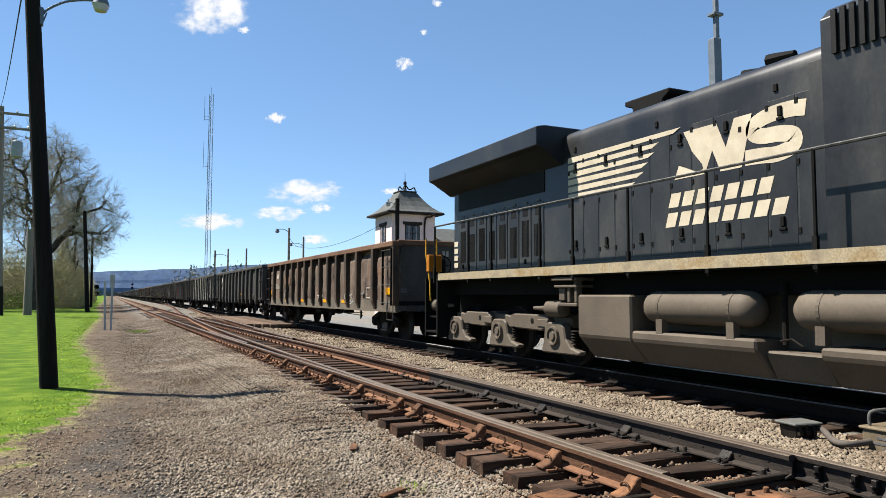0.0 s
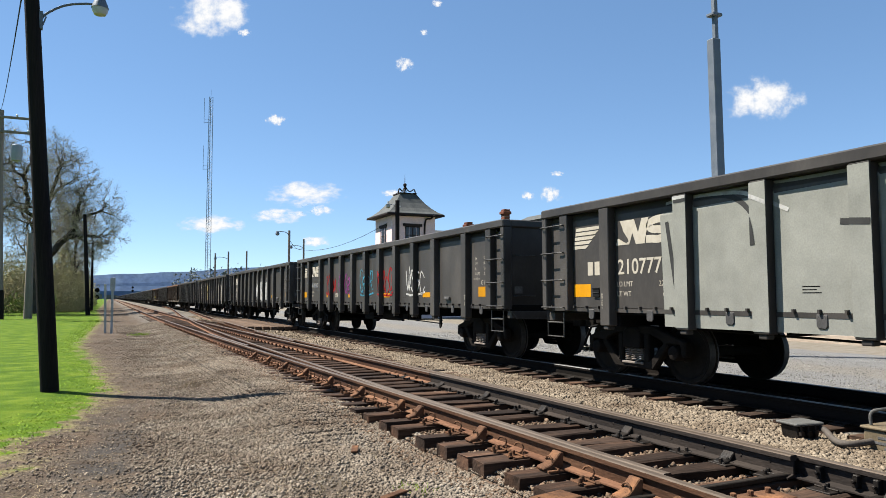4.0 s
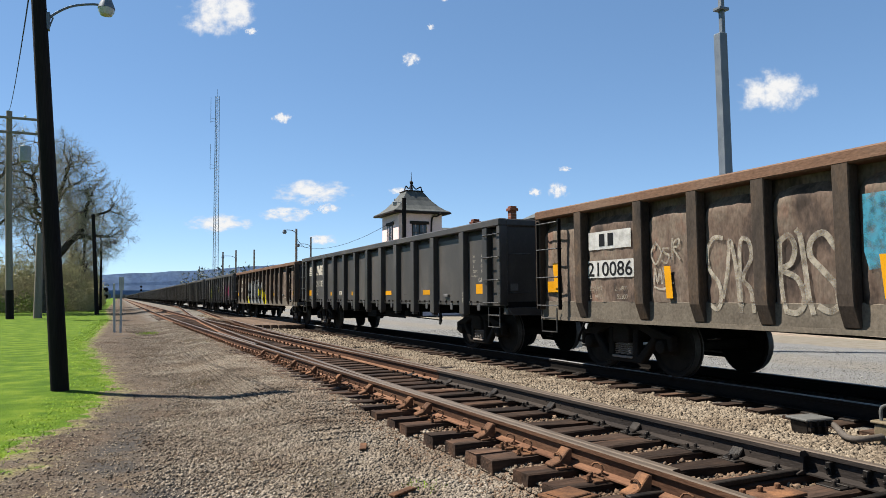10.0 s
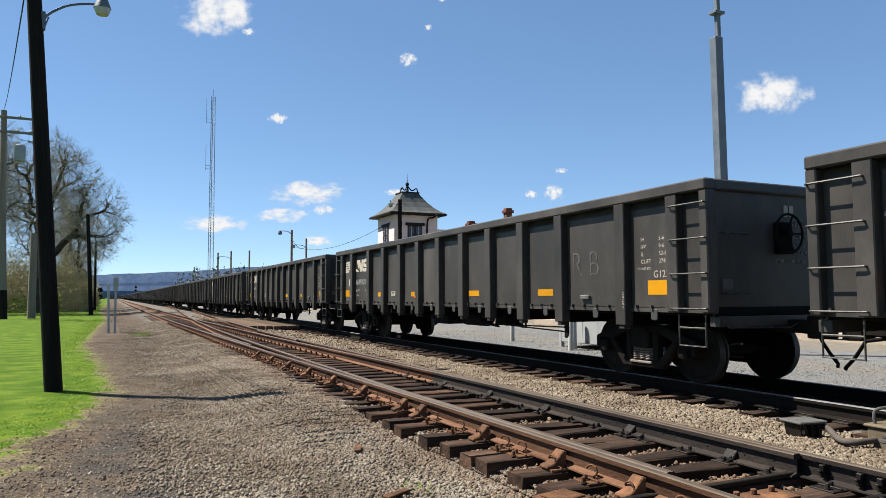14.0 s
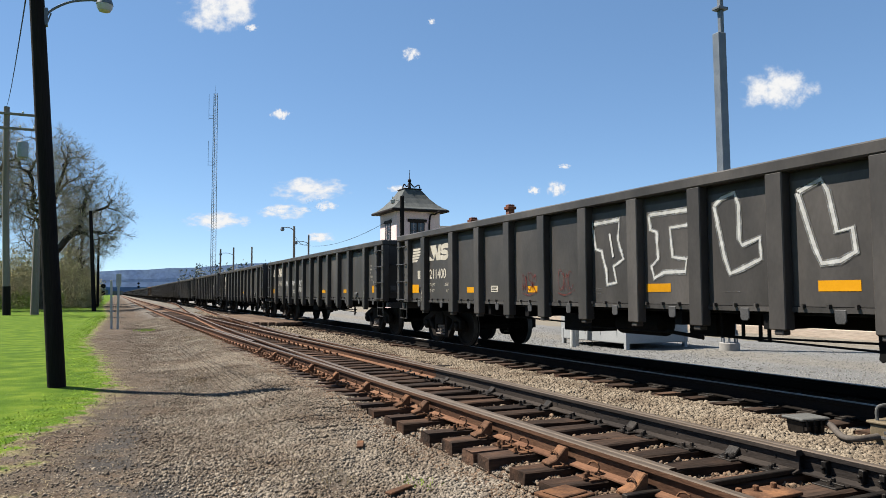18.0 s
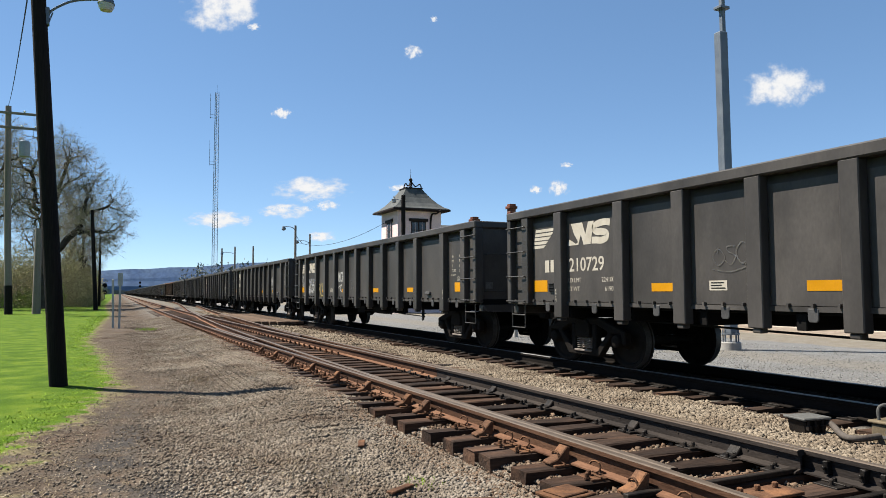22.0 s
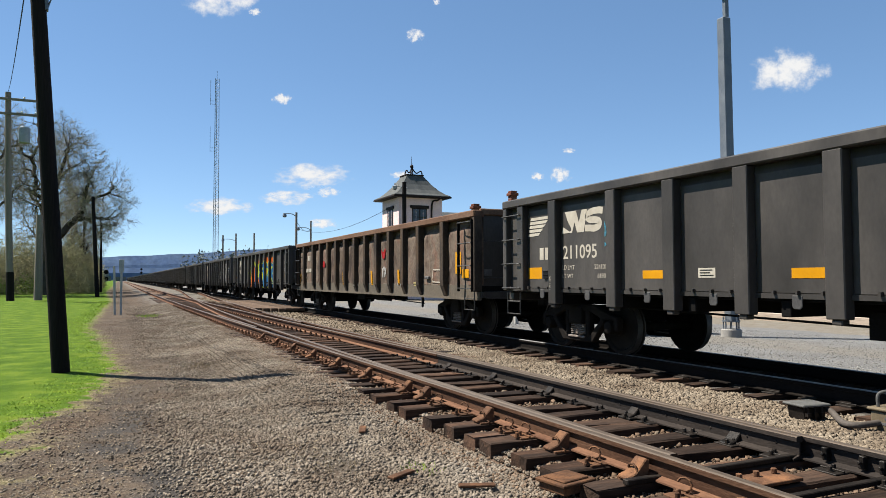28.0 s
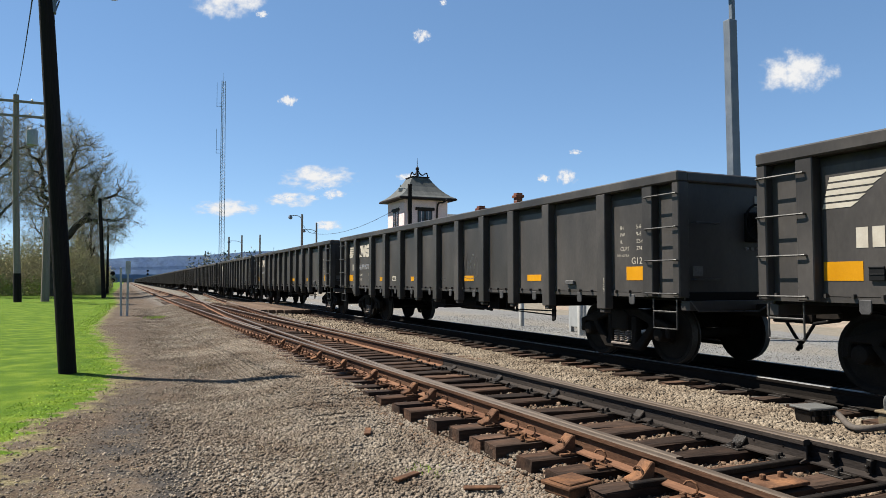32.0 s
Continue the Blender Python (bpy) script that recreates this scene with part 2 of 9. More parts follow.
# running rails: the train's shade is put into this near-black colour
SHADERAIL = mat("shade_dark_running_rail", [(0.0058, 0.005, 0.0043), (0.0144, 0.0115, 0.0094)], 1.5, 0.85, 0, 0.2, 60, (1, 0.3, 1), shine=0.05)
YARDSTONE = mat("yard_chips", [(0.108, 0.103, 0.0936), (0.1872, 0.18, 0.1656), (0.2592, 0.252, 0.2304)], 1.4, 0.95, 0, 0.3, 70, island=0.35)
STRAW = mat("dry_straw", [(0.1008, 0.0756, 0.0432), (0.1728, 0.1332, 0.0792), (0.2376, 0.1944, 0.126)], 2, 0.9, 0, 0, 20, island=0.4)
BLADE = mat("grass_blade", [(0.13, 0.22, 0.008), (0.17, 0.27, 0.01), (0.2, 0.31, 0.014)], 0.6, 0.6, 0, 0, 20, island=0.35)
STEEL = mat("galvanised_steel", [(0.1008, 0.1188, 0.1404), (0.1584, 0.1728, 0.1908)], 2, 0.5, 0.35, 0.05, 50)
CONC = mat("pale_concrete", [(0.1994, 0.1901, 0.1757), (0.2664, 0.2563, 0.2376)], 2, 0.9, 0, 0.25, 60)
CABINET = mat("pale_grey_cabinet_paint", [(0.2376, 0.2484, 0.252), (0.3024, 0.3096, 0.3096)], 1.5, 0.5, 0, 0.03, 40)
CREO = mat("tarred_pole", [(0.0058, 0.0047, 0.0047), (0.0115, 0.0094, 0.0086), (0.0216, 0.0166, 0.0151)], 1.6, 0.85, 0, 0.5, 40, (2, 2, 0.12))
GREYPOLE = mat("weathered_pole", [(0.15, 0.125, 0.105), (0.23, 0.195, 0.165)], 1.6, 0.9, 0, 0.4, 40, (2, 2, 0.12))
GLASSY = mat("lamp_glass", [(0.396, 0.4032, 0.396), (0.4896, 0.4896, 0.4752)], 5, 0.25, 0, 0, 50)
PINKWALL = mat("pale_pink_render", [(0.62, 0.46, 0.43), (0.7, 0.53, 0.5)], 1.2, 0.85, 0, 0.15, 50)
TRIM = mat("dark_brown_trim", [(0.0166, 0.0115, 0.0094), (0.0288, 0.0202, 0.0166)], 3, 0.6, 0, 0.1, 50)
SLATE = mat("grey_slate_roof", [(0.05, 0.053, 0.051), (0.085, 0.087, 0.082)], 2.5, 0.75, 0, 0.3, 22, spread=0.15)
BRICK = mat("red_brick", [(0.095, 0.036, 0.0238), (0.1426, 0.0569, 0.0382)], 6, 0.85, 0, 0.3, 30, spread=0.2)
PANE = mat("dark_window_glass", [(0.0144, 0.0158, 0.0187), (0.0216, 0.0245, 0.0288)], 2, 0.08, 0, 0, 20, shine=0.5)
BARK = mat("grey_bark", [(0.03, 0.024, 0.02), (0.07, 0.058, 0.048)], 2, 0.95, 0, 0.5, 30)
BOUGH = mat("grey_boughs", [(0.09, 0.076, 0.06), (0.16, 0.137, 0.11)], 2, 0.95, 0, 0, 20)
TWIG = mat("twigs", [(0.2, 0.172, 0.125), (0.33, 0.29, 0.21)], 1.5, 0.95, 0, 0, 20)
BUDS = mat("spring_buds", [(0.17, 0.22, 0.05), (0.27, 0.32, 0.09), (0.24, 0.22, 0.11)], 0.25, 0.8, 0, 0, 20, island=0.35)
HEDGE = mat("undergrowth_leaves", [(0.1728, 0.1872, 0.0648), (0.2736, 0.2376, 0.1296), (0.2592, 0.2016, 0.1368)], 0.15, 0.85, 0, 0, 20, island=0.4)
SPRINGLEAF = mat("fresh_leaves", [(0.11, 0.17, 0.025), (0.2, 0.26, 0.05), (0.16, 0.17, 0.06)], 0.3, 0.8, 0, 0, 20, island=0.4)
# the blue of distance haze is put into the hills' own colour
HILL = mat("haze_blue_wooded_hill", [(0.062, 0.1, 0.19), (0.1, 0.145, 0.225)], 0.012, 1.0, 0, 0, 0.06, space="World")
# far trees and sheds: haze greyed into the base colour
HILLNEAR = mat("haze_greyed_distance", [(0.1008, 0.1152, 0.108), (0.144, 0.1512, 0.1296)], 0.02, 1.0, 0, 0, 0.3, space="World")
SWITCHBOX = mat("khaki_machine_paint", [(0.095, 0.0734, 0.0454), (0.1332, 0.1044, 0.0662)], 3, 0.65, 0, 0.12, 50)
GREYBOX = mat("grey_cast_box", [(0.0619, 0.0619, 0.0569), (0.1044, 0.1022, 0.095)], 4, 0.7, 0.1, 0.15, 50)
HOSE = mat("rubber_conduit", [(0.0569, 0.0475, 0.0403), (0.0857, 0.0734, 0.0619)], 4, 0.7, 0, 0.1, 50)
WIRE = mat("black_wire", [(0.0072, 0.0072, 0.0072), (0.0094, 0.0094, 0.0094)], 3, 0.6, 0, 0, 20)


# along the track, and the lawn's edge there
LAWN_EDGE = [(0, -1.5), (8.2, -1.03), (9.3, -0.95), (10.2, -0.5), (13.8, -0.03), (20, -0.37), (27, -0.95), (43, -0.8), (59, -0.5), (98, -1.4)]


def ground_material():
    """Lawn, trodden dirt, grey shoulder gravel, ballast and pale yard gravel, by place, with ragged borders."""
    m = bpy.data.materials.new("ground")
    m.use_nodes = True
    n, ln = m.node_tree.nodes, m.node_tree.links
    p = n["Principled BSDF"]
    co = n.new("ShaderNodeTexCoord")
    xyz = n.new("ShaderNodeSeparateXYZ")
    ln.new(co.outputs["Object"], xyz.inputs[0])

    def noise_at(scale, detail=4):
        t = n.new("ShaderNodeTexNoise")
        t.inputs["Scale"].default_value, t.inputs["Detail"].default_value = scale, detail
        ln.new(co.outputs["Object"], t.inputs["Vector"])
        return t.outputs["Fac"]

    def ramp_of(socket, *stops):
        r = n.new("ShaderNodeValToRGB")
        el = r.color_ramp.elements
        while len(el) < len(stops):
            el.new(0.5)
        for e, (at, c) in zip(el, stops):
            e.position, e.color = at, (*c, 1)
        ln.new(socket, r.inputs[0])
        return r.outputs[0]

    def math_of(op, u, v):
        t = n.new("ShaderNodeMath")
        t.operation = op
        for i, w in enumerate((u, v)):
            if isinstance(w, (int, float)):
                t.inputs[i].default_value = w
            else:
                ln.new(w, t.inputs[i])
        return t.outputs[0]

    def blend(f, u, v):
        t = n.new("ShaderNodeMix")
        t.data_type = "RGBA"
        ln.new(f, t.inputs["Factor"])
        ln.new(u, t.inputs[6])
        ln.new(v, t.inputs[7])
        return t.outputs[2]

    def step(u, a, b):
        t = n.new("ShaderNodeMapRange")
        t.interpolation_type = "SMOOTHSTEP"
        t.inputs["From Min"].default_value, t.inputs["From Max"].default_value = a, b
        ln.new(u, t.inputs["Value"])
        return t.outputs[0]

    ragged = math_of("MULTIPLY", math_of("SUBTRACT", noise_at(0.9, 6), 0.5), 1.7)
    along = n.new("ShaderNodeMapRange")
    along.inputs["From Min"].default_value, along.inputs["From Max"].default_value = 0.0, 100.0
    ln.new(xyz.outputs["Y"], along.inputs["Value"])
    bank = ramp_of(along.outputs[0], *[(y / 100, ((2 + e) / 4,) * 3) for y, e in LAWN_EDGE])
    brink = math_of("SUBTRACT", math_of("MULTIPLY", bank, 4.0), 2.0)
    fringe = math_of("MULTIPLY", math_of("SUBTRACT", noise_at(2.6, 7), 0.5), 1.7)
    past = math_of("ADD", math_of("SUBTRACT", xyz.outputs["X"], brink), fringe)
    x = math_of("ADD", xyz.outputs["X"], ragged)
    cell = n.new("ShaderNodeTexVoronoi")
    cell.inputs["Scale"].default_value = 22
    ln.new(co.outputs["Object"], cell.inputs["Vector"])
    stones = blend(step(noise_at(14, 2), 0.35, 0.65), ramp_of(cell.outputs["Color"], (0.0, (0.049, 0.0418, 0.0346)), (0.5, (0.1174, 0.1051, 0.0878)), (1.0, (0.1958, 0.1814, 0.157))),
                   ramp_of(noise_at(60, 3), (0.3, (0.0684, 0.059, 0.049)), (0.7, (0.157, 0.1418, 0.1224))))
    dirt = ramp_of(noise_at(1.1, 8), (0.34, (0.04, 0.028, 0.019)), (0.5, (0.075, 0.053, 0.036)), (0.68, (0.11, 0.082, 0.058)))
    grit = ramp_of(noise_at(75, 3), (0.34, (0.028, 0.021, 0.016)), (0.52, (0.08, 0.064, 0.048)), (0.72, (0.165, 0.14, 0.11)))
    path = blend(step(noise_at(5, 5), 0.35, 0.7), dirt, grit)
    lawn = ramp_of(noise_at(2.2, 8), (0.32, (0.036, 0.076, 0.002)), (0.5, (0.06, 0.106, 0.004)), (0.68, (0.1, 0.142, 0.01)))
    yard = blend(step(noise_at(38, 3), 0.35, 0.65), ramp_of(noise_at(1.1, 9), (0.3, (0.0864, 0.085, 0.0806)), (0.7, (0.144, 0.1411, 0.1346))), ramp_of(noise_at(90, 2), (0.3, (0.1152, 0.113, 0.108)), (0.7, (0.2088, 0.2045, 0.1944))))
    dry = ramp_of(noise_at(3, 6), (0.3, (0.135, 0.115, 0.085)), (0.7, (0.185, 0.165, 0.135)))
    straw = ramp_of(noise_at(26, 5), (0.3, (0.072, 0.054, 0.0288)), (0.5, (0.144, 0.1224, 0.0576)), (0.7, (0.216, 0.18, 0.108)))
    c = blend(step(past, -0.12, 0.1), lawn, straw)
    c = blend(step(past, 0.02, 0.35), c, path)
    c = blend(step(x, 1.3, 2.6), c, stones)
    bald = math_of("MULTIPLY", step(noise_at(0.75, 6), 0.53, 0.66), math_of("SUBTRACT", 1.0, step(x, 2.4, 3.0)))
    c = blend(math_of("MULTIPLY", math_of("MULTIPLY", bald, 0.75), step(past, 0.1, 0.4)), c, ramp_of(noise_at(30, 5), (0.32, (0.035, 0.022, 0.014)), (0.52, (0.075, 0.05, 0.033)), (0.7, (0.13, 0.096, 0.067))))
    stain = math_of("MULTIPLY", math_of("MULTIPLY", step(x, -0.35, 0.05), math_of("SUBTRACT", 1.0, step(x, 0.3, 0.8))), math_of("SUBTRACT", 1.0, step(xyz.outputs["Y"], 8.0, 13.0)))
    oil = ramp_of(noise_at(30, 4), (0.3, (0.0245, 0.0209, 0.0187)), (0.7, (0.0634, 0.0562, 0.049)))
    c = blend(math_of("MULTIPLY", stain, step(noise_at(1.6, 5), 0.38, 0.55)), c, oil)
    rust = math_of("MULTIPLY", step(x, 2.6, 3.2), math_of("SUBTRACT", 1.0, step(xyz.outputs["X"], 5.2, 5.6)))
    c = blend(math_of("MULTIPLY", rust, 0.8), c, ramp_of(noise_at(24, 5), (0.3, (0.06, 0.034, 0.021)), (0.5, (0.12, 0.072, 0.045)), (0.7, (0.19, 0.125, 0.082))))
    # dark band along the running line: the train's shadow painted on the bed
    train_shade = math_of("MULTIPLY", step(xyz.outputs["X"], 7.55, 7.75), math_of("SUBTRACT", 1.0, step(xyz.outputs["X"], 10.0, 10.25)))
    c = blend(train_shade, c, ramp_of(noise_at(20, 4), (0.3, (0.0101, 0.0086, 0.0079)), (0.7, (0.0295, 0.0266, 0.0223))))
    c = blend(step(xyz.outputs["X"], 10.25, 10.6), c, yard)
    strip = math_of("MULTIPLY", step(x, 13.2, 14.2), math_of("SUBTRACT", 1.0, step(x, 15.0, 16.2)))
    c = blend(math_of("MULTIPLY", strip, 0.55), c, dry)
    c = blend(step(x, 19.0, 19.4), c, dry)
    c = blend(step(x, 34.0, 38.0), c, lawn)
    ln.new(c, p.inputs["Base Color"])
    p.inputs["Roughness"].default_value = 0.95
    p.inputs["Specular IOR Level"].default_value = 0.1
    bp = n.new("ShaderNodeBump")
    bp.inputs["Strength"].default_value, bp.inputs["Distance"].default_value = 0.9, 0.03
    ln.new(math_of("ADD", noise_at(45, 4), math_of("MULTIPLY", cell.outputs["Distance"], 0.6)), bp.inputs["Height"])
    ln.new(bp.outputs[0], p.inputs["Normal"])
    return m


GROUND = ground_material()


def cloud_material():
    m = bpy.data.materials.new("cloud")
    m.use_nodes = True
    n, ln = m.node_tree.nodes, m.node_tree.links
    n.remove(n["Principled BSDF"])
    co = n.new("ShaderNodeTexCoord")
    info = n.new("ShaderNodeObjectInfo")
    mp = n.new("ShaderNodeMapping")
    mp.inputs["Scale"].default_value = (1.6, 1.0, 1)
    push = n.new("ShaderNodeVectorMath")
    push.operation = "SCALE"
    push.inputs[0].default_value = (91, 47, 60)
    ln.new(info.outputs["Random"], push.inputs["Scale"])
    ln.new(push.outputs[0], mp.inputs["Location"])
    ln.new(co.outputs["Object"], mp.inputs["Vector"])
    tex = n.new("ShaderNodeTexNoise")
    tex.inputs["Scale"].default_value, tex.inputs["Detail"].default_value, tex.inputs["Roughness"].default_value = 1.5, 8, 0.58
    ln.new(mp.outputs[0], tex.inputs["Vector"])
    dist = n.new("ShaderNodeVectorMath")
    dist.operation = "LENGTH"
    ln.new(co.outputs["Object"], dist.inputs[0])

    def math_of(op, u, v):
        t = n.new("ShaderNodeMath")
        t.operation = op
        for i, w in enumerate((u, v)):
            if isinstance(w, (int, float)):
                t.inputs[i].default_value = w
            else:
                ln.new(w, t.inputs[i])
        return t.outputs[0]

    body = math_of("SUBTRACT", math_of("ADD", math_of("MULTIPLY", math_of("SUBTRACT", tex.outputs["Fac"], 0.5), 2.6), 0.8), math_of("POWER", dist.outputs["Value"], 2.0))
    alpha = n.new("ShaderNodeMapRange")
    alpha.interpolation_type = "SMOOTHSTEP"
    alpha.inputs["From Min"].default_value, alpha.inputs["From Max"].default_value = -0.02, 0.9
    ln.new(body, alpha.inputs["Value"])
    shade = n.new("ShaderNodeValToRGB")
    shade.color_ramp.elements[0].position, shade.color_ramp.elements[0].color = 0.2, (0.74, 0.8, 0.9, 1)
    shade.color_ramp.elements[1].position, shade.color_ramp.elements[1].color = 0.65, (1.0, 1.0, 1.0, 1)
    ln.new(math_of("ADD", math_of("MULTIPLY", body, 0.5), 0.2), shade.inputs[0])
    em = n.new("ShaderNodeEmission")
    em.inputs["Strength"].default_value = 0.375
    ln.new(shade.outputs[0], em.inputs["Color"])
    clear = n.new("ShaderNodeBsdfTransparent")
    mix = n.new("ShaderNodeMixShader")
    ln.new(alpha.outputs[0], mix.inputs[0])
    ln.new(clear.outputs[0], mix.inputs[1])
    ln.new(em.outputs[0], mix.inputs[2])
    ln.new(mix.outputs[0], n["Material Output"].inputs["Surface"])
    return m


CLOUD = cloud_material()


# ---- shapes ----
class Shape:
    """Collects the faces of one mesh."""

    def __init__(self):
        self.v, self.f = [], []

    def add(self, verts, faces):
        k = len(self.v)
        self.v += [tuple(p) for p in verts]
        self.f += [tuple(i + k for i in f) for f in faces]
        return self

    def box(self, x0, x1, y0, y1, z0, z1):
        return self.add([(x, y, z) for x in (x0, x1) for y in (y0, y1) for z in (z0, z1)],
                        [(0, 1, 3, 2), (4, 6, 7, 5), (0, 4, 5, 1), (2, 3, 7, 6), (0, 2, 6, 4), (1, 5, 7, 3)])

    def prism(self, outline, lo, hi, axis="x"):
        """A closed outline of (u, v), drawn out along an axis: x takes (y, z), y takes (x, z), z takes (x, y)."""
        n = len(outline)
        put = {"x": lambda u, v, w: (w, u, v), "y": lambda u, v, w: (u, w, v), "z": lambda u, v, w: (u, v, w)}[axis]
        vs = [put(u, v, lo) for u, v in outline] + [put(u, v, hi) for u, v in outline]
        fs = [tuple(range(n))[::-1], tuple(range(n, 2 * n))] + [(i, (i + 1) % n, n + (i + 1) % n, n + i) for i in range(n)]
        return self.add(vs, fs)

    def tube(self, points, r, seg=8, r1=None, cap=True):
        pts = [Vector(p) for p in points]
        m, vs, fs = len(pts), [], []
        side = None
        for i, p in enumerate(pts):
            d = (pts[min(i + 1, m - 1)] - pts[max(i - 1, 0)]).normalized()
            if side is None:
                side = d.orthogonal().normalized()
            side = (side - d * side.dot(d)).normalized()
            up = d.cross(side)
            rr = r if r1 is None else r + (r1 - r) * i / (m - 1)
            vs += [p + (side * math.cos(2 * math.pi * j / seg) + up * math.sin(2 * math.pi * j / seg)) * rr for j in range(seg)]
        for i in range(m - 1):
            fs += [(i * seg + j, i * seg + (j + 1) % seg, (i + 1) * seg + (j + 1) % seg, (i + 1) * seg + j) for j in range(seg)]
        if cap:
            fs += [tuple(range(seg))[::-1], tuple(range((m - 1) * seg, m * seg))]
        return self.add(vs, fs)

    def lathe(self, profile, seg=24, axis="x", at=(0, 0, 0)):
        """A profile of (place along the axis, radius), turned round it."""
        vs, fs, m = [], [], len(profile)
        for w, r in profile:
            for j in range(seg):
                u, v = r * math.cos(2 * math.pi * j / seg), r * math.sin(2 * math.pi * j / seg)
                q = {"x": (w, u, v), "y": (u, w, v), "z": (u, v, w)}[axis]
                vs.append((q[0] + at[0], q[1] + at[1], q[2] + at[2]))
        for i in range(m - 1):
            fs += [(i * seg + j, i * seg + (j + 1) % seg, (i + 1) * seg + (j + 1) % seg, (i + 1) * seg + j) for j in range(seg)]
        fs += [tuple(range(seg))[::-1], tuple(range((m - 1) * seg, m * seg))]
        return self.add(vs, fs)

    def mesh(self, name, material, bevel=0.0, smooth=False, fix=True):
        me = bpy.data.meshes.new(name)
        me.from_pydata(self.v, [], self.f)
        if fix:
            bm = bmesh.new()
            bm.from_mesh(me)
            bmesh.ops.recalc_face_normals(bm, faces=bm.faces)
            if bevel:
                sharp = [e for e in bm.edges if len(e.link_faces) == 2 and e.calc_face_angle(0) > 0.6]
                bmesh.ops.bevel(bm, geom=sharp, offset=bevel, segments=1, affect="EDGES", clamp_overlap=True)
            bm.to_mesh(me)
            bm.free()
        me.materials.append(material)
        if smooth:
            me.shade_smooth()
            me.set_sharp_from_angle(angle=radians(40))
        return me


def piece(name, me, parent, at=None, label=""):
    """One mesh object under a thing or under a part."""
    ob = new(name, me)
    ob.parent = parent
    if at is not None:
        ob.matrix_basis = at
    return tagged(ob, label)


def thing(name, label, category, at=None, group="", kind=""):
    ob = new(name)
    ob.empty_display_size = 0.2
    if at is not None:
        ob.matrix_basis = at
    return tagged(ob, label, category, group, kind)


def solid(name, me, label, category, at=None, group="", kind=""):
    ob = new(name, me)
    if at is not None:
        ob.matrix_basis = at
    return tagged(ob, label, category, group, kind)

# ---- ground ----
NEAR_MID, FAR_MID, GAUGE = 4.35, 8.53, 0.7525


def smooth(a, b, u):
    u = max(0.0, min(1.0, (u - a) / (b - a)))
    return u * u * (3 - 2 * u)


def mixed(table, u):
    for (a, p), (b, q) in zip(table, table[1:]):
        if u <= b:
            return p + (q - p) * smooth(a, b, u) if u > a else p
    return table[-1][1]


def height(x, y):
    """The ground under the camera's walk: lawn, path, shoulder, two track beds and the yard behind them."""
    far = smooth(7.0, 10.0, y)
    shoulder = -0.33 + 0.13 * far
    z = mixed([(-60, -0.1), (-6, -0.28), (-1.2, -0.34), (0.2, -0.37), (1.3, -0.35), (2.45, shoulder), (2.95, shoulder - 0.02), (3.3, -0.27), (5.4, -0.27),
               (5.9, -0.23), (6.6, -0.21), (7.15, -0.26), (9.8, -0.24), (10.6, -0.36), (13, -0.35), (60, -0.3), (400, 0.0)], x)
    if -5.5 < x < 12 and y < 60:
        z += 0.022 * noise.noise((x * 0.9, y * 0.9, 3.0)) + 0.01 * noise.noise((x * 3, y * 3, 9.0))
    return z


def lines(*runs):
    out = []
    for a, b, n in runs:
        out += [a + (b - a) * i / n for i in range(n)]
    return out + [runs[-1][1]]


xs = lines((-4500, -300, 8), (-300, -30, 10), (-30, -6, 12), (-6, 12, 72), (12, 40, 14), (40, 400, 12), (400, 4500, 8))
ys = lines((-4500, -200, 6), (-200, -6, 10), (-6, 30, 110), (30, 120, 45), (120, 600, 16), (600, 4500, 10))
gv = [(x, y, height(x, y)) for y in ys for x in xs]
w = len(xs)
gf = [(j * w + i, j * w + i + 1, (j + 1) * w + i + 1, (j + 1) * w + i) for j in range(len(ys) - 1) for i in range(w - 1)]
ground_mesh = Shape().add(gv, gf).mesh("ground", GROUND, smooth=False, fix=False)
ground_mesh.shade_smooth()
solid("ground", ground_mesh, "lawn, trodden gravel path, grey track bed and pale yard", "ground", kind="structure")


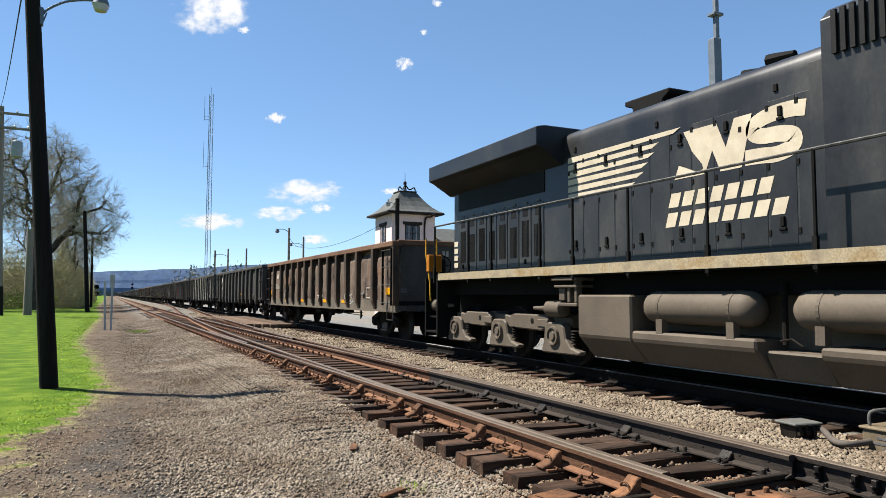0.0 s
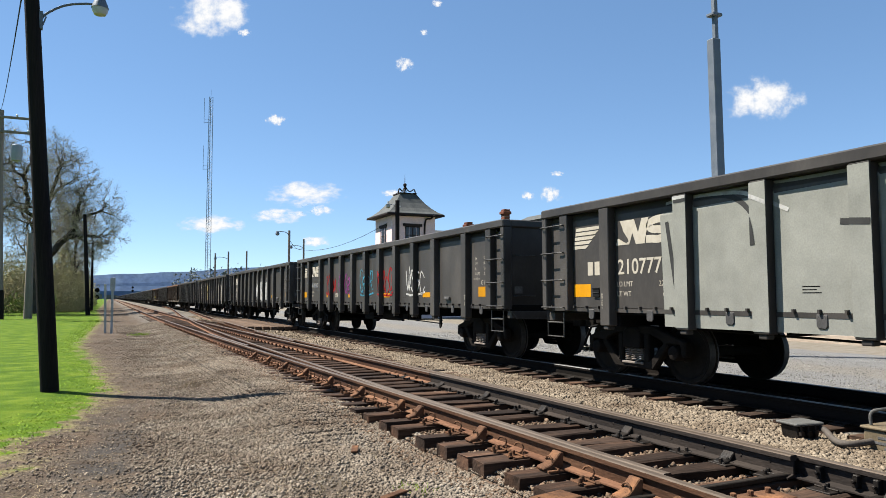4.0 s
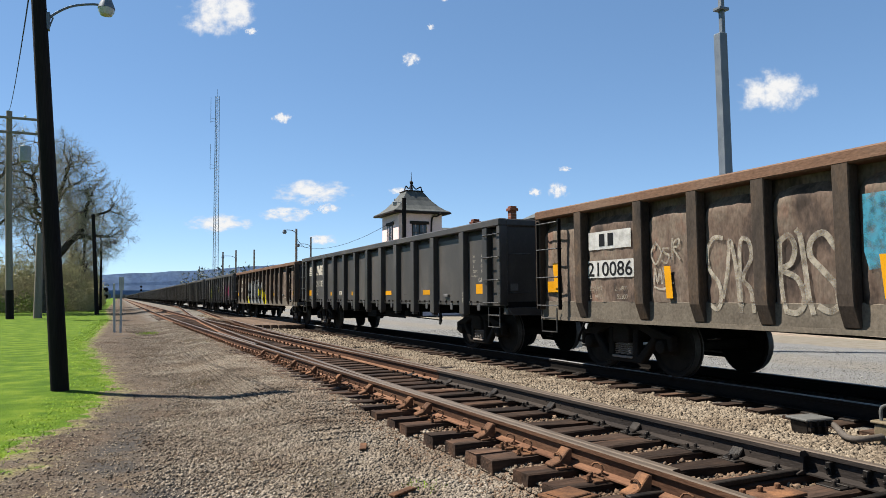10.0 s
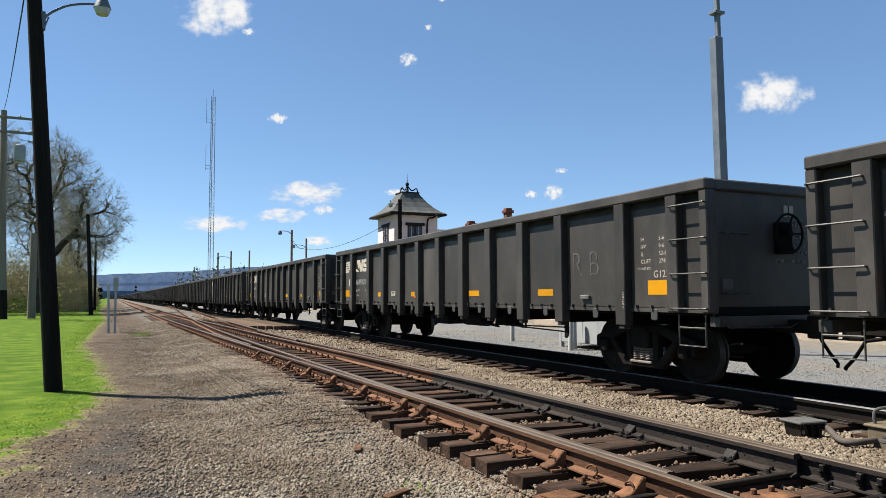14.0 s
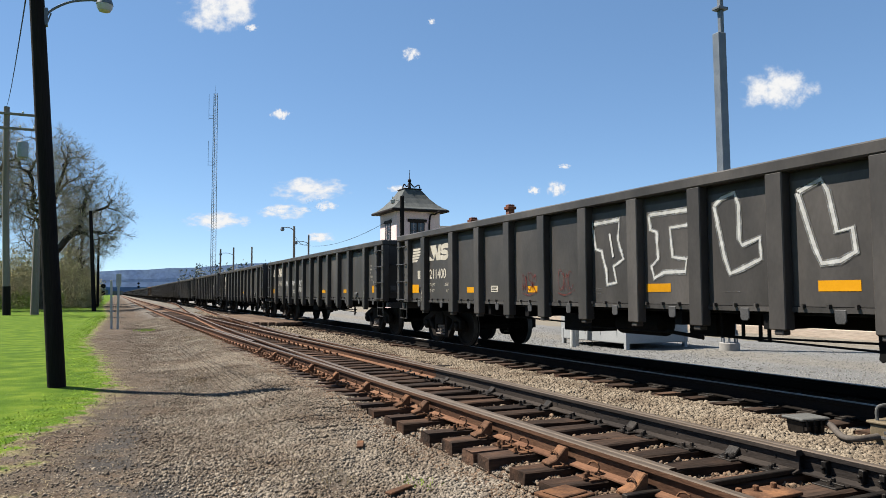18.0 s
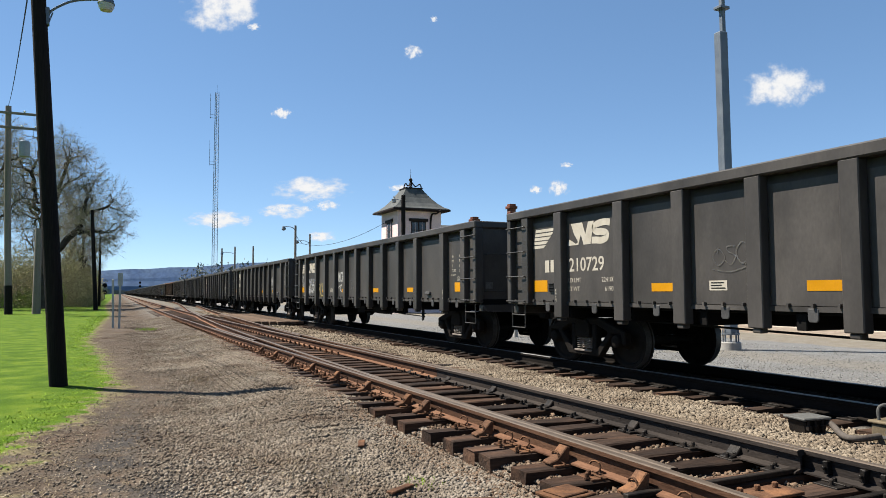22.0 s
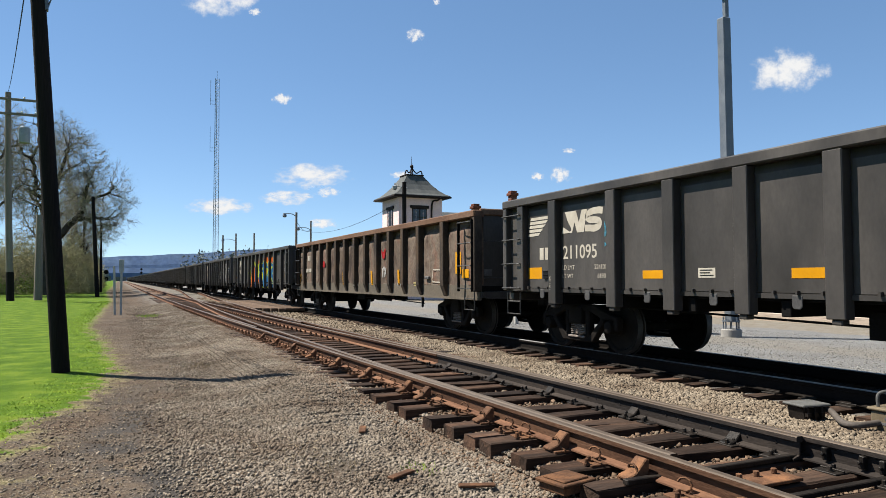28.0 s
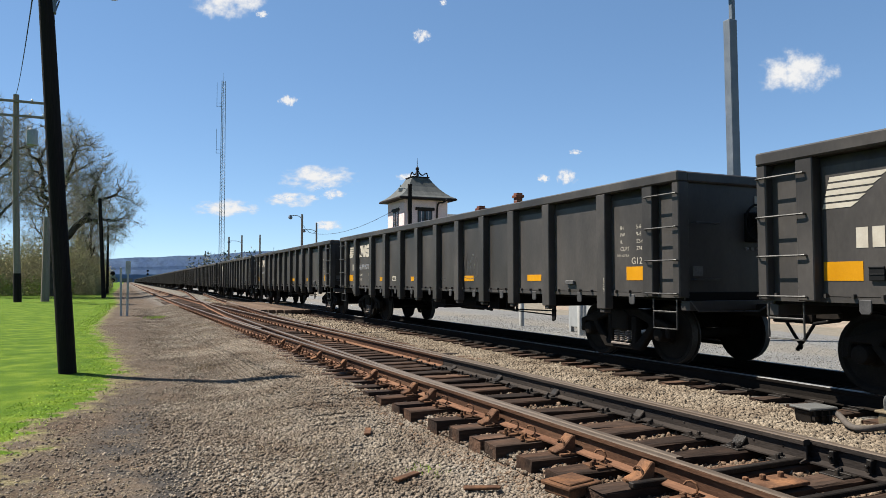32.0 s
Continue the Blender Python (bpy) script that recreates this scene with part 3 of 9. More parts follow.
def scatter(name, material, label, count, place, size, squash=0.7, sink=0.25, seed=1):
    """Loose stones: jittered blocks, each turned its own way, lying on the ground."""
    rng = np.random.default_rng(seed)
    spots = place(rng, count)
    n = len(spots)
    corner = np.array([(x, y, z) for x in (-1, 1) for y in (-1, 1) for z in (-1, 1)], float)
    v = corner[None] * rng.uniform(0.4, 1.0, (n, 8, 3)) * np.array([1, 0.82, squash])
    q = rng.normal(size=(n, 4))
    q[:, 1:3] *= 0.6
    q /= np.linalg.norm(q, axis=1, keepdims=True)
    a, b, c, d = q.T
    turn = np.stack([np.stack([1 - 2 * (c * c + d * d), 2 * (b * c - a * d), 2 * (b * d + a * c)], 1),
                     np.stack([2 * (b * c + a * d), 1 - 2 * (b * b + d * d), 2 * (c * d - a * b)], 1),
                     np.stack([2 * (b * d - a * c), 2 * (c * d + a * b), 1 - 2 * (b * b + c * c)], 1)], 1)
    half = rng.uniform(size[0], size[1], n) * np.exp(rng.normal(0, 0.16, n)) / 2
    v = np.einsum("nij,nkj->nki", turn, v) * half[:, None, None]
    spots[:, 2] += half * squash * (1 - 2 * sink)
    v += spots[:, None, :]
    face = np.array([(0, 1, 3, 2), (4, 6, 7, 5), (0, 4, 5, 1), (2, 3, 7, 6), (0, 2, 6, 4), (1, 5, 7, 3)])
    f = face[None] + 8 * np.arange(n)[:, None, None]
    me = bpy.data.meshes.new(name)
    me.vertices.add(8 * n)
    me.vertices.foreach_set("co", v.ravel())
    me.loops.add(24 * n)
    me.loops.foreach_set("vertex_index", f.ravel().astype(np.int32))
    me.polygons.add(6 * n)
    me.polygons.foreach_set("loop_start", np.arange(6 * n, dtype=np.int32) * 4)
    me.update(calc_edges=True)
    me.shade_smooth()
    me.materials.append(material)
    return solid(name, me, label, "gravel", kind="stuff")


GRID_X, GRID_Y = np.arange(-8, 18.05, 0.1), np.arange(-4, 60.05, 0.2)
GRID_Z = np.array([[height(x, y) for x in GRID_X] for y in GRID_Y])


def lift(x, y):
    i = np.clip(((x + 8) / 0.1).round().astype(int), 0, len(GRID_X) - 1)
    j = np.clip(((y + 4) / 0.2).round().astype(int), 0, len(GRID_Y) - 1)
    return np.stack([x, y, GRID_Z[j, i]], 1)


def strip(x0, x1, y0, y1, lean=1.0):
    """Random places in a strip, denser towards its near end."""
    def place(rng, n):
        return lift(rng.uniform(x0, x1, n), y0 + (y1 - y0) * rng.uniform(0, 1, n) ** lean)
    return place


def brink(y):
    return np.interp(y, [p[0] for p in LAWN_EDGE], [p[1] for p in LAWN_EDGE])


def shoulder_spots(rng, n):
    """Thick on the shoulder, thinning over the trodden path, none on the lawn; brown patches lie bare."""
    x, y = rng.uniform(-0.9, 3.25, n), 2.8 + 15 * rng.uniform(0, 1, n) ** 1.5
    drift = np.array([noise.noise((a * 0.8, b * 0.5, 4.0)) for a, b in zip(x, y)])
    bare = np.exp(-((x - 1.45) / 0.35) ** 2 - ((y - 13.6) / 1.3) ** 2) + np.exp(-((x - 1.75) / 0.3) ** 2 - ((y - 6.0) / 0.8) ** 2)
    chance = np.clip((x - 0.3 + 0.9 * drift) / 1.3, 0.02, 1) ** 1.3 * (1 - 0.9 * bare)
    keep = (rng.uniform(0, 1, n) < chance) & (x > brink(y) + 0.25)
    return lift(x[keep], y[keep])


def path_spots(rng, n):
    x, y = rng.uniform(-1.1, 1.9, n), 5 + 27 * rng.uniform(0, 1, n) ** 1.5
    keep = (x > brink(y) + 0.12 * rng.normal(size=n) + 0.12) & (rng.uniform(0, 1, n) < 0.55)
    return lift(x[keep], y[keep])


def far_shoulder_spots(rng, n):
    x, y = rng.uniform(0.1, 3.1, n), 16 + 30 * rng.uniform(0, 1, n) ** 1.6
    keep = rng.uniform(0, 1, n) < np.clip((x - 0.2) / 1.6, 0, 1) ** 1.3
    return lift(x[keep], y[keep])


scatter("shoulder_gravel", STONEDIM, "loose grey and tan stones of the track shoulder", 120000, shoulder_spots, (0.02, 0.038), squash=0.75, sink=0.3, seed=3)
scatter("shoulder_gravel", STONEDIM, "loose grey and tan stones of the track shoulder", 34000, far_shoulder_spots, (0.03, 0.05), squash=0.7, seed=4)
scatter("shoulder_gravel", STONEDIM, "loose grey and tan stones of the track shoulder", 7000, strip(0.9, 3.25, -3.9, 2.9, 1.0), (0.03, 0.06), squash=0.6, sink=0.36, seed=23)
scatter("ballast", STONE, "pale tan crushed stone between the two tracks", 6000, strip(5.5, 7.38, -3.9, 2.6, 1.0), (0.035, 0.066), seed=24)
scatter("path_gravel", STONEDIM, "small stones and chips trodden into the path", 44000, path_spots, (0.012, 0.032), squash=0.5, sink=0.4, seed=5)
scatter("shoulder_gravel", RUSTSTONE, "rust-stained stones by the tie ends", 9000, strip(2.7, 3.4, 2.6, 30, 1.5), (0.02, 0.04), sink=0.25, seed=15)
scatter("ballast", RUSTSTONE, "rust-stained crushed stone between rails and ties", 14000, strip(3.2, 5.6, 2.5, 34, 1.4), (0.025, 0.058), sink=0.35, seed=16)
scatter("ballast", STONE, "pale tan crushed stone between the two tracks", 46000, strip(5.5, 7.38, 2.5, 20, 1.4), (0.03, 0.052), seed=6)
scatter("ballast", STONE, "pale tan crushed stone between the two tracks", 9000, strip(5.7, 7.38, 19, 60, 1.7), (0.055, 0.095), seed=7)
scatter("ballast", STONE, "dusty crushed stone between rails and ties", 5000, strip(3.2, 5.5, 2.5, 22, 1.4), (0.025, 0.055), sink=0.45, seed=8)
scatter("ballast", SHADESTONE, "crushed stone under the running line, train's shade put into its colour", 5000, strip(7.75, 10.2, 2.5, 26, 1.3), (0.035, 0.065), sink=0.4, seed=9)
scatter("yard_gravel", YARDSTONE, "pale fine gravel of the yard", 16000, strip(10.4, 18.0, 7, 30, 1.3), (0.014, 0.032), sink=0.35, seed=10)


def grass():
    rng = np.random.default_rng(11)
    n = 9000
    y = 6.9 + 52 * rng.uniform(0, 1, n) ** 1.9
    edge = brink(y) - 0.08 + 0.3 * np.array([noise.noise((0.9 * v, 5.0, 2.0)) for v in y]) + 0.12 * rng.normal(size=n)
    x = edge - 0.7 * rng.uniform(0, 1, n) ** 1.6
    base = lift(np.clip(x, -8, 12), y)
    base[:, 0] = x
    tall = rng.uniform(0.006, 0.018, n) * (1 + y / 50)
    wide = rng.uniform(0.003, 0.006, n) * (1 + y / 18)
    a = rng.uniform(0, 6.28, n)
    out = np.stack([np.cos(a), np.sin(a), np.zeros(n)], 1)
    tip = base + np.stack([rng.normal(0, 1.4, n) * tall, rng.normal(0, 1.4, n) * tall, tall], 1)
    v = np.stack([base - out * wide[:, None], base + out * wide[:, None], tip], 1).reshape(-1, 3)
    me = bpy.data.meshes.new("grass")
    me.from_pydata(v.tolist(), [], np.arange(3 * n).reshape(-1, 3).tolist())
    me.materials.append(BLADE)
    solid("grass", me, "bright green mown spring lawn", "grass", kind="stuff")


grass()


def straw():
    """Dry stalks blown along the lawn's edge and over the path."""
    rng = np.random.default_rng(12)
    n = 4500
    y = 6.0 + 16 * rng.uniform(0, 1, n) ** 1.4
    x = brink(y) + 0.1 + np.abs(rng.normal(0, 0.6, n))
    x[n * 3 // 5:] = rng.normal(1.6, 0.45, n - n * 3 // 5)
    a = rng.uniform(0, 6.28, n)
    p = lift(x, y)
    p[:, 2] += rng.uniform(0.004, 0.02, n)
    l, w = rng.uniform(0.01, 0.035, (n, 1)), rng.uniform(0.0015, 0.003, (n, 1))
    d = np.stack([np.cos(a), np.sin(a), rng.normal(0, 0.12, n)], 1)
    s = np.stack([-np.sin(a), np.cos(a), np.zeros(n)], 1)
    v = np.stack([p - d * l - s * w, p - d * l + s * w, p + d * l + s * w, p + d * l - s * w], 1).reshape(-1, 3)
    me = bpy.data.meshes.new("straw")
    me.from_pydata(v.tolist(), [], np.arange(4 * n).reshape(-1, 4).tolist())
    me.materials.append(STRAW)
    solid("straw", me, "dry pale stalks strewn over the trodden path", "straw", kind="stuff")


straw()

# ---- tracks ----
RAIL = [(-0.076, -0.186), (0.076, -0.186), (0.076, -0.174), (0.009, -0.155), (0.009, -0.05), (0.038, -0.042), (0.039, -0.008), (0.027, 0.0), (-0.027, 0.0),
        (-0.039, -0.008), (-0.038, -0.042), (-0.009, -0.05), (-0.009, -0.155), (-0.076, -0.174)]


def rail_mesh(name, where, stops, side, top):
    """A rail swept along where(y) over the stops."""
    n, vs, fs = len(RAIL), [], []
    for y in stops:
        x = where(y)
        vs += [(x + u, y, v) for u, v in RAIL]
    for k in range(len(stops) - 1):
        fs += [(k * n + i, k * n + (i + 1) % n, (k + 1) * n + (i + 1) % n, (k + 1) * n + i) for i in range(n)]
    fs += [tuple(range(n)), tuple(range((len(stops) - 1) * n, len(stops) * n))]
    me = Shape().add(vs, fs).mesh(name, side)
    me.materials.append(top)
    me.materials.append(RAILFOOT if side is RAILSIDE else side)
    for p in me.polygons:
        # the foot gets the brighter rust that stands for sun on it
        if p.center.z < -0.15:
            p.material_index = 2
        if p.normal.z > 0.35 and p.center.z > -0.02:
            p.material_index = 1
    return me


STOCK_LEFT = [(-60, 3.62), (4, 3.62), (7.5, 3.57), (12.7, 3.46), (23.5, 3.2), (40, 2.95), (70, 2.75), (120, 2.7), (900, 2.7)]
STOCK_RIGHT = [(-60, 5.12), (14, 5.12), (22, 5.17), (30, 5.32), (40, 5.66), (55, 6.35), (75, 7.5), (95, 8.55), (115, 9.2), (125, 9.28)]


def straight(table):
    def where(y):
        for (a, p), (b, q) in zip(table, table[1:]):
            if y <= b:
                return p + (q - p) * (y - a) / (b - a)
        return table[-1][1]
    return where


left_rail, right_rail = straight(STOCK_LEFT), straight(STOCK_RIGHT)
near_track = thing("near_track", "rusted near track with a turnout and oily wooden ties", "railway track", kind="structure")
far_track = thing("far_track", "running line with polished rails under the train", "railway track", kind="structure")
stops = lines((-60, 0, 6), (0, 30, 30), (30, 130, 40), (130, 900, 12))
piece("rail", rail_mesh("stock_rail", left_rail, stops, RAILSIDE, RAILTOP), near_track, label="rusted stock rail with a worn brown head")
piece("rail", rail_mesh("stock_rail", right_rail, [y for y in stops if y <= 9], RAILDARK, RAILTOP), near_track, label="dark oily stock rail")
piece("rail", rail_mesh("stock_rail", right_rail, [9.012] + [y for y in stops if 9.5 <= y <= 126], RAILSIDE, RAILTOP), near_track, label="rusted stock rail with a worn brown head")
closure = [y for y in stops if y >= 4]
piece("point_rail", rail_mesh("point_rail", lambda y: max(left_rail(y) + 0.085, right_rail(y) - 2 * GAUGE), [y for y in closure if y <= 124], RAILSIDE, RAILTOP), near_track)
piece("point_rail", rail_mesh("point_rail", lambda y: min(right_rail(y) - 0.085, left_rail(y) + 2 * GAUGE), [y for y in closure if y <= 11], RAILDARK, RAILTOP), near_track)
piece("point_rail", rail_mesh("point_rail", lambda y: min(right_rail(y) - 0.085, left_rail(y) + 2 * GAUGE), [11.012] + [y for y in closure if y > 11], RAILSIDE, RAILTOP), near_track)
piece("guard_rail", rail_mesh("guard_rail", lambda y: left_rail(y) + 0.13, [19.5, 21, 23, 25, 26.5], RAILSIDE, RAILTOP), near_track)
piece("guard_rail", rail_mesh("guard_rail", lambda y: right_rail(y) - 0.13, [21, 22.5, 24.5, 26.5, 28], RAILSIDE, RAILTOP), near_track)
piece("rail", rail_mesh("running_rail", lambda y: FAR_MID - GAUGE, stops, SHADERAIL, RAILSHINE), far_track, label="running rail with a polished head")
piece("rail", rail_mesh("running_rail", lambda y: FAR_MID + GAUGE, stops, SHADERAIL, RAILSHINE), far_track, label="running rail with a polished head")


def tie_mesh(seed, length=2.62):
    """A hewn timber with split ends and a few hollows."""
    rnd = random.Random(seed)
    s = Shape()
    n = 9
    vs = []
    for i in range(n):
        x = length * i / (n - 1)
        for u, v in ((-0.115, -0.185), (0.115, -0.185), (0.115, -0.012), (0.1, 0.0), (-0.1, 0.0), (-0.115, -0.012)):
            vs.append((x + rnd.uniform(-0.012, 0.012), u + rnd.uniform(-0.008, 0.008), v + rnd.uniform(-0.006, 0.004)))
    fs = [(k * 6 + i, k * 6 + (i + 1) % 6, (k + 1) * 6 + (i + 1) % 6, (k + 1) * 6 + i) for k in range(n - 1) for i in range(6)]
    fs += [tuple(range(6)), tuple(range((n - 1) * 6, n * 6))]
    return s.add(vs, fs).mesh("tie", TIE)


TIES = [tie_mesh(k) for k in range(6)]
LONG_TIES = [tie_mesh(20 + k, 3.4) for k in range(3)]
plate_mesh = Shape().box(-0.19, 0.17, -0.1, 0.1, -0.012, 0.012).box(-0.1, -0.082, -0.1, 0.1, 0.012, 0.026).box(0.08, 0.098, -0.1, 0.1, 0.012, 0.026).mesh("tie_plate", PLATE, 0.004)
seat_bolt = Shape().lathe([(0.0, 0.045), (0.03, 0.045), (0.03, 0.028), (0.075, 0.028), (0.085, 0.015)], 6, "z").mesh("bolt", PLATE)
plate_dark = plate_mesh.copy()
plate_dark.materials[0] = PLATEDARK
bolt = Shape().lathe([(0.0, 0.026), (0.012, 0.026), (0.012, 0.017), (0.045, 0.017), (0.05, 0.012)], 8, "z").mesh("bolt", PLATEDARK)
bolt_rust = Shape().lathe([(0.0, 0.026), (0.012, 0.026), (0.012, 0.017), (0.045, 0.017), (0.05, 0.012)], 8, "z").mesh("bolt", PLATE)
clip = Shape()
clip.tube([(0, 0.05 * math.cos(a), 0.05 + 0.045 * math.sin(a)) for a in [0.3 + 0.7 * i for i in range(8)]], 0.009, 6).tube([(0.0, -0.05, 0.02), (0.03, -0.09, 0.0), (0.0, -0.12, -0.01)], 0.009, 6)
clip_mesh = clip.mesh("spring_clip", PLATE)
brace = Shape().prism([(-0.24, -0.165), (-0.05, -0.165), (-0.036, -0.03), (-0.07, -0.02), (-0.17, -0.12), (-0.24, -0.14)], -0.062, 0.062, "y")
brace_mesh = brace.mesh("rail_brace", PLATE, 0.008)
brace_dark = brace_mesh.copy()
brace_dark.materials[0] = PLATEDARK
tie_places = [4.65 - 0.49 * i for i in range(24, 0, -1)] + [4.65, 5.14, 5.69, 5.99, 6.45, 6.93, 7.59, 7.99, 8.56] + [8.56 + 0.5 * i for i in range(1, 107)]
BRACED = (4.16, 5.14, 6.45, 7.99, 8.56, 10.06, 11.56, 13.06, 14.56, 16.06, 17.56)
rnd = random.Random(5)
for k, y in enumerate(tie_places):
    jog = rnd.uniform(-0.04, 0.04)
    turn = rnd.uniform(-1.2, 1.2)
    x0 = left_rail(y) - 0.57 + jog
    wide = 12 < y < 50
    m = rnd.choice(LONG_TIES if wide else TIES)
    tie = piece("tie", m, near_track, pose(x0, y, -0.198 + rnd.uniform(-0.006, 0.006), 0, 0, turn))
    if y < 26:
        piece("tie_plate", plate_mesh, near_track, pose(left_rail(y) - 0.04, y, -0.193))
        piece("tie_plate", plate_dark if y < 13 else plate_mesh, near_track, pose(right_rail(y) - 0.06, y, -0.193))
        if 2 < y < 13:
            for dx, me in ((-0.17, bolt_rust), (0.24, bolt), (1.29, bolt), (1.36, bolt)):
                piece("bolt", me, near_track, pose(left_rail(y) + dx, y + rnd.uniform(-0.06, 0.06), -0.186))
        if 2 < y < 20 and min(abs(y - b) for b in BRACED) > 0.1:
            piece("spring_clip", clip_mesh, near_track, pose(left_rail(y) - 0.1, y + 0.03, -0.17, 0, 0, 25))
            piece("bolt", bolt_rust, near_track, pose(left_rail(y) - 0.24, y - 0.05, -0.183))
        if y < 20 and min(abs(y - b) for b in BRACED) < 0.1:
            piece("rail_brace", brace_mesh, near_track, pose(left_rail(y) - 0.012, y, -0.02))
            piece("spring_clip", clip_mesh, near_track, pose(left_rail(y) - 0.16, y, -0.175))
    if 11.5 < y < 42:
        inner = left_rail(y) + max(0.1, right_rail(y) - 2 * GAUGE - left_rail(y))
        spots = [left_rail(y) - 0.15, left_rail(y) + 0.13, right_rail(y) - 0.15, right_rail(y) + 0.13]
        if y > 16:
            spots += [inner + 0.16, left_rail(y) + 2 * GAUGE - 0.15]
        for sx in spots:
            piece("bolt", seat_bolt, near_track, pose(sx, y + rnd.uniform(-0.05, 0.05), -0.19))
    if y < 26:
        if k % 3 == 0 and y < 16:
            piece("rail_brace", brace_dark, near_track, pose(right_rail(y) + 0.012, y, -0.03, 0, 0, 180) @ pose(0, 0, 0, 0, 0, 180))
lug = Shape().box(-0.055, 0.0, -0.022, 0.022, -0.05, 0.05).lathe([(-0.085, 0.016), (-0.055, 0.016)], 6, "x").mesh("rail_lug", PLATEDARK, 0.006)
y = 2.6
while y < 17:
    piece("rail_lug", lug, near_track, pose(right_rail(y) - 0.014, y, -0.1 + rnd.uniform(-0.01, 0.01), rnd.uniform(-8, 8)))
    y += rnd.choice((0.16, 0.3, 0.42))
rod = Shape().box(3.3, 5.5, -0.03, 0.03, -0.19, -0.15).mesh("switch_rod", PLATEDARK, 0.006)
for y in (3.3, 4.05):
    piece("switch_rod", rod, near_track, pose(0, y, 0.0))
gauge_plate = Shape().box(3.98, 4.5, -0.12, 0.12, -0.19, -0.165)
for x in (4.05, 4.22, 4.4):
    gauge_plate.lathe([(0, 0.024), (0.04, 0.024)], 6, "z", (x, 0.05, -0.166))
gauge_mesh = gauge_plate.mesh("gauge_plate", PLATE, 0.004)
for y in (3.67,):
    piece("gauge_plate", gauge_mesh, near_track, pose(0, y, 0.012), label="bright rusty gauge plate with bolts")
y = -7.0
while y < 62:
    piece("tie", rnd.choice(TIES), far_track, pose(FAR_MID - 1.31 + rnd.uniform(-0.06, 0.06), y, -0.196, 0, 0, rnd.uniform(-1, 1)))
    if 3 < y < 22:
        piece("tie_plate", plate_dark, far_track, pose(FAR_MID - GAUGE - 0.02, y, -0.19))
    y += 0.52 + rnd.uniform(-0.03, 0.03)

# plank crossing between the tracks
crossing = thing("plank_crossing", "brown timber plank crossing laid level with the rails", "crossing", kind="structure")
for i in range(13):
    x = 5.75 + i * 0.3
    if abs(x - (FAR_MID - GAUGE)) < 0.2 or x > 9.6:
        continue
    me = Shape().box(-0.14, 0.14, 31.5 + 0.9 * max(0, (6.6 - x)), 44.5, -0.16, -0.012 - 0.004 * (i % 2)).mesh("plank", PLANK, 0.01)
    piece("plank", me, crossing, pose(x, 0, 0))

rusty_cover = thing("rusty_cover", "bright rust-orange iron cover lying by the tie ends", "iron cover", pose(3.02, 4.38, -0.27, 0, 0, 12))
piece("base", Shape().box(-0.15, 0.15, -0.13, 0.13, 0.0, 0.06).mesh("base", PLATE, 0.008), rusty_cover)
piece("lid", Shape().box(-0.17, 0.17, -0.15, 0.15, 0.06, 0.085).box(-0.13, 0.13, -0.11, 0.11, 0.085, 0.098).mesh("lid", PLATE, 0.006), rusty_cover)
for lx, ly, turn in ((2.1, 5.35, 30), (2.5, 4.8, -20), (2.35, 7.1, 70)):
    solid("loose_plate", Shape().box(-0.14, 0.14, -0.035, 0.035, 0.0, 0.02).mesh("loose_plate", PLATE, 0.005), "thin rusty iron scrap lying on the stones", "scrap iron", pose(lx, ly, height(lx, ly) + 0.03, 0, 0, turn))

# ---- rolling stock ----
HALF = 8.45
SIDE, SHEET = -1.53, -1.41
STAKES = [0, 1.25, 2.5, 3.77, 5.05, 6.69, 7.79]
STAKES = sorted({s for v in STAKES for s in (v, -v)})
OLD_STAKES = [0.2 + s for s in (-6.93, -5.43, -4.33, -3.25, -2.17, -1.085, 0, 1.085, 2.17, 3.25, 4.33, 5.43, 6.93)]
BAYS = [(a, b) for a, b in zip([-HALF] + STAKES, STAKES + [HALF])]
WHEEL_R = 0.457
wheelsets, engine_wheelsets = [], []

wheel_profile = [(-0.085, 0.08), (-0.085, 0.13), (-0.05, 0.15), (-0.03, 0.37), (-0.06, 0.4), (-0.06, 0.452), (0.045, 0.46), (0.06, 0.482), (0.085, 0.482), (0.095, 0.45),
                 (0.06, 0.4), (0.03, 0.37), (0.02, 0.15), (0.06, 0.13), (0.06, 0.08)]


def wheelset_mesh(scale, material):
    s = Shape()
    for sx in (-1, 1):
        s.lathe([(sx * (GAUGE - a), r * scale) for a, r in wheel_profile], 28, "x")
    s.lathe([(-0.95, 0.075), (0.95, 0.075)], 12, "x")
    me = s.mesh("wheelset", material, smooth=True)
    me.materials.append(WHEELRIM)
    for p in me.polygons:
        r = math.hypot(p.center.y, p.center.z) / scale
        if abs(p.normal.x) < 0.3 and r > 0.44:
            p.material_index = 1
    return me


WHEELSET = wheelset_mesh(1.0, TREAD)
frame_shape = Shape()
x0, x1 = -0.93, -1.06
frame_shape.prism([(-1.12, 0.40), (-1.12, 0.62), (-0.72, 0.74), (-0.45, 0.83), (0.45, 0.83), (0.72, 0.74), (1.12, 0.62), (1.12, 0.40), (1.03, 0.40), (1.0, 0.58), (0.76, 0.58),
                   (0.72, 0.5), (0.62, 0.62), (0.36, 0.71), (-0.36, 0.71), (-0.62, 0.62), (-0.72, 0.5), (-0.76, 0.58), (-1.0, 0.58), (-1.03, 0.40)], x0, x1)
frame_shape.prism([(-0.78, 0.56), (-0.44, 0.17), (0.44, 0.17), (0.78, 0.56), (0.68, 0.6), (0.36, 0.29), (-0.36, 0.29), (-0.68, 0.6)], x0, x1)
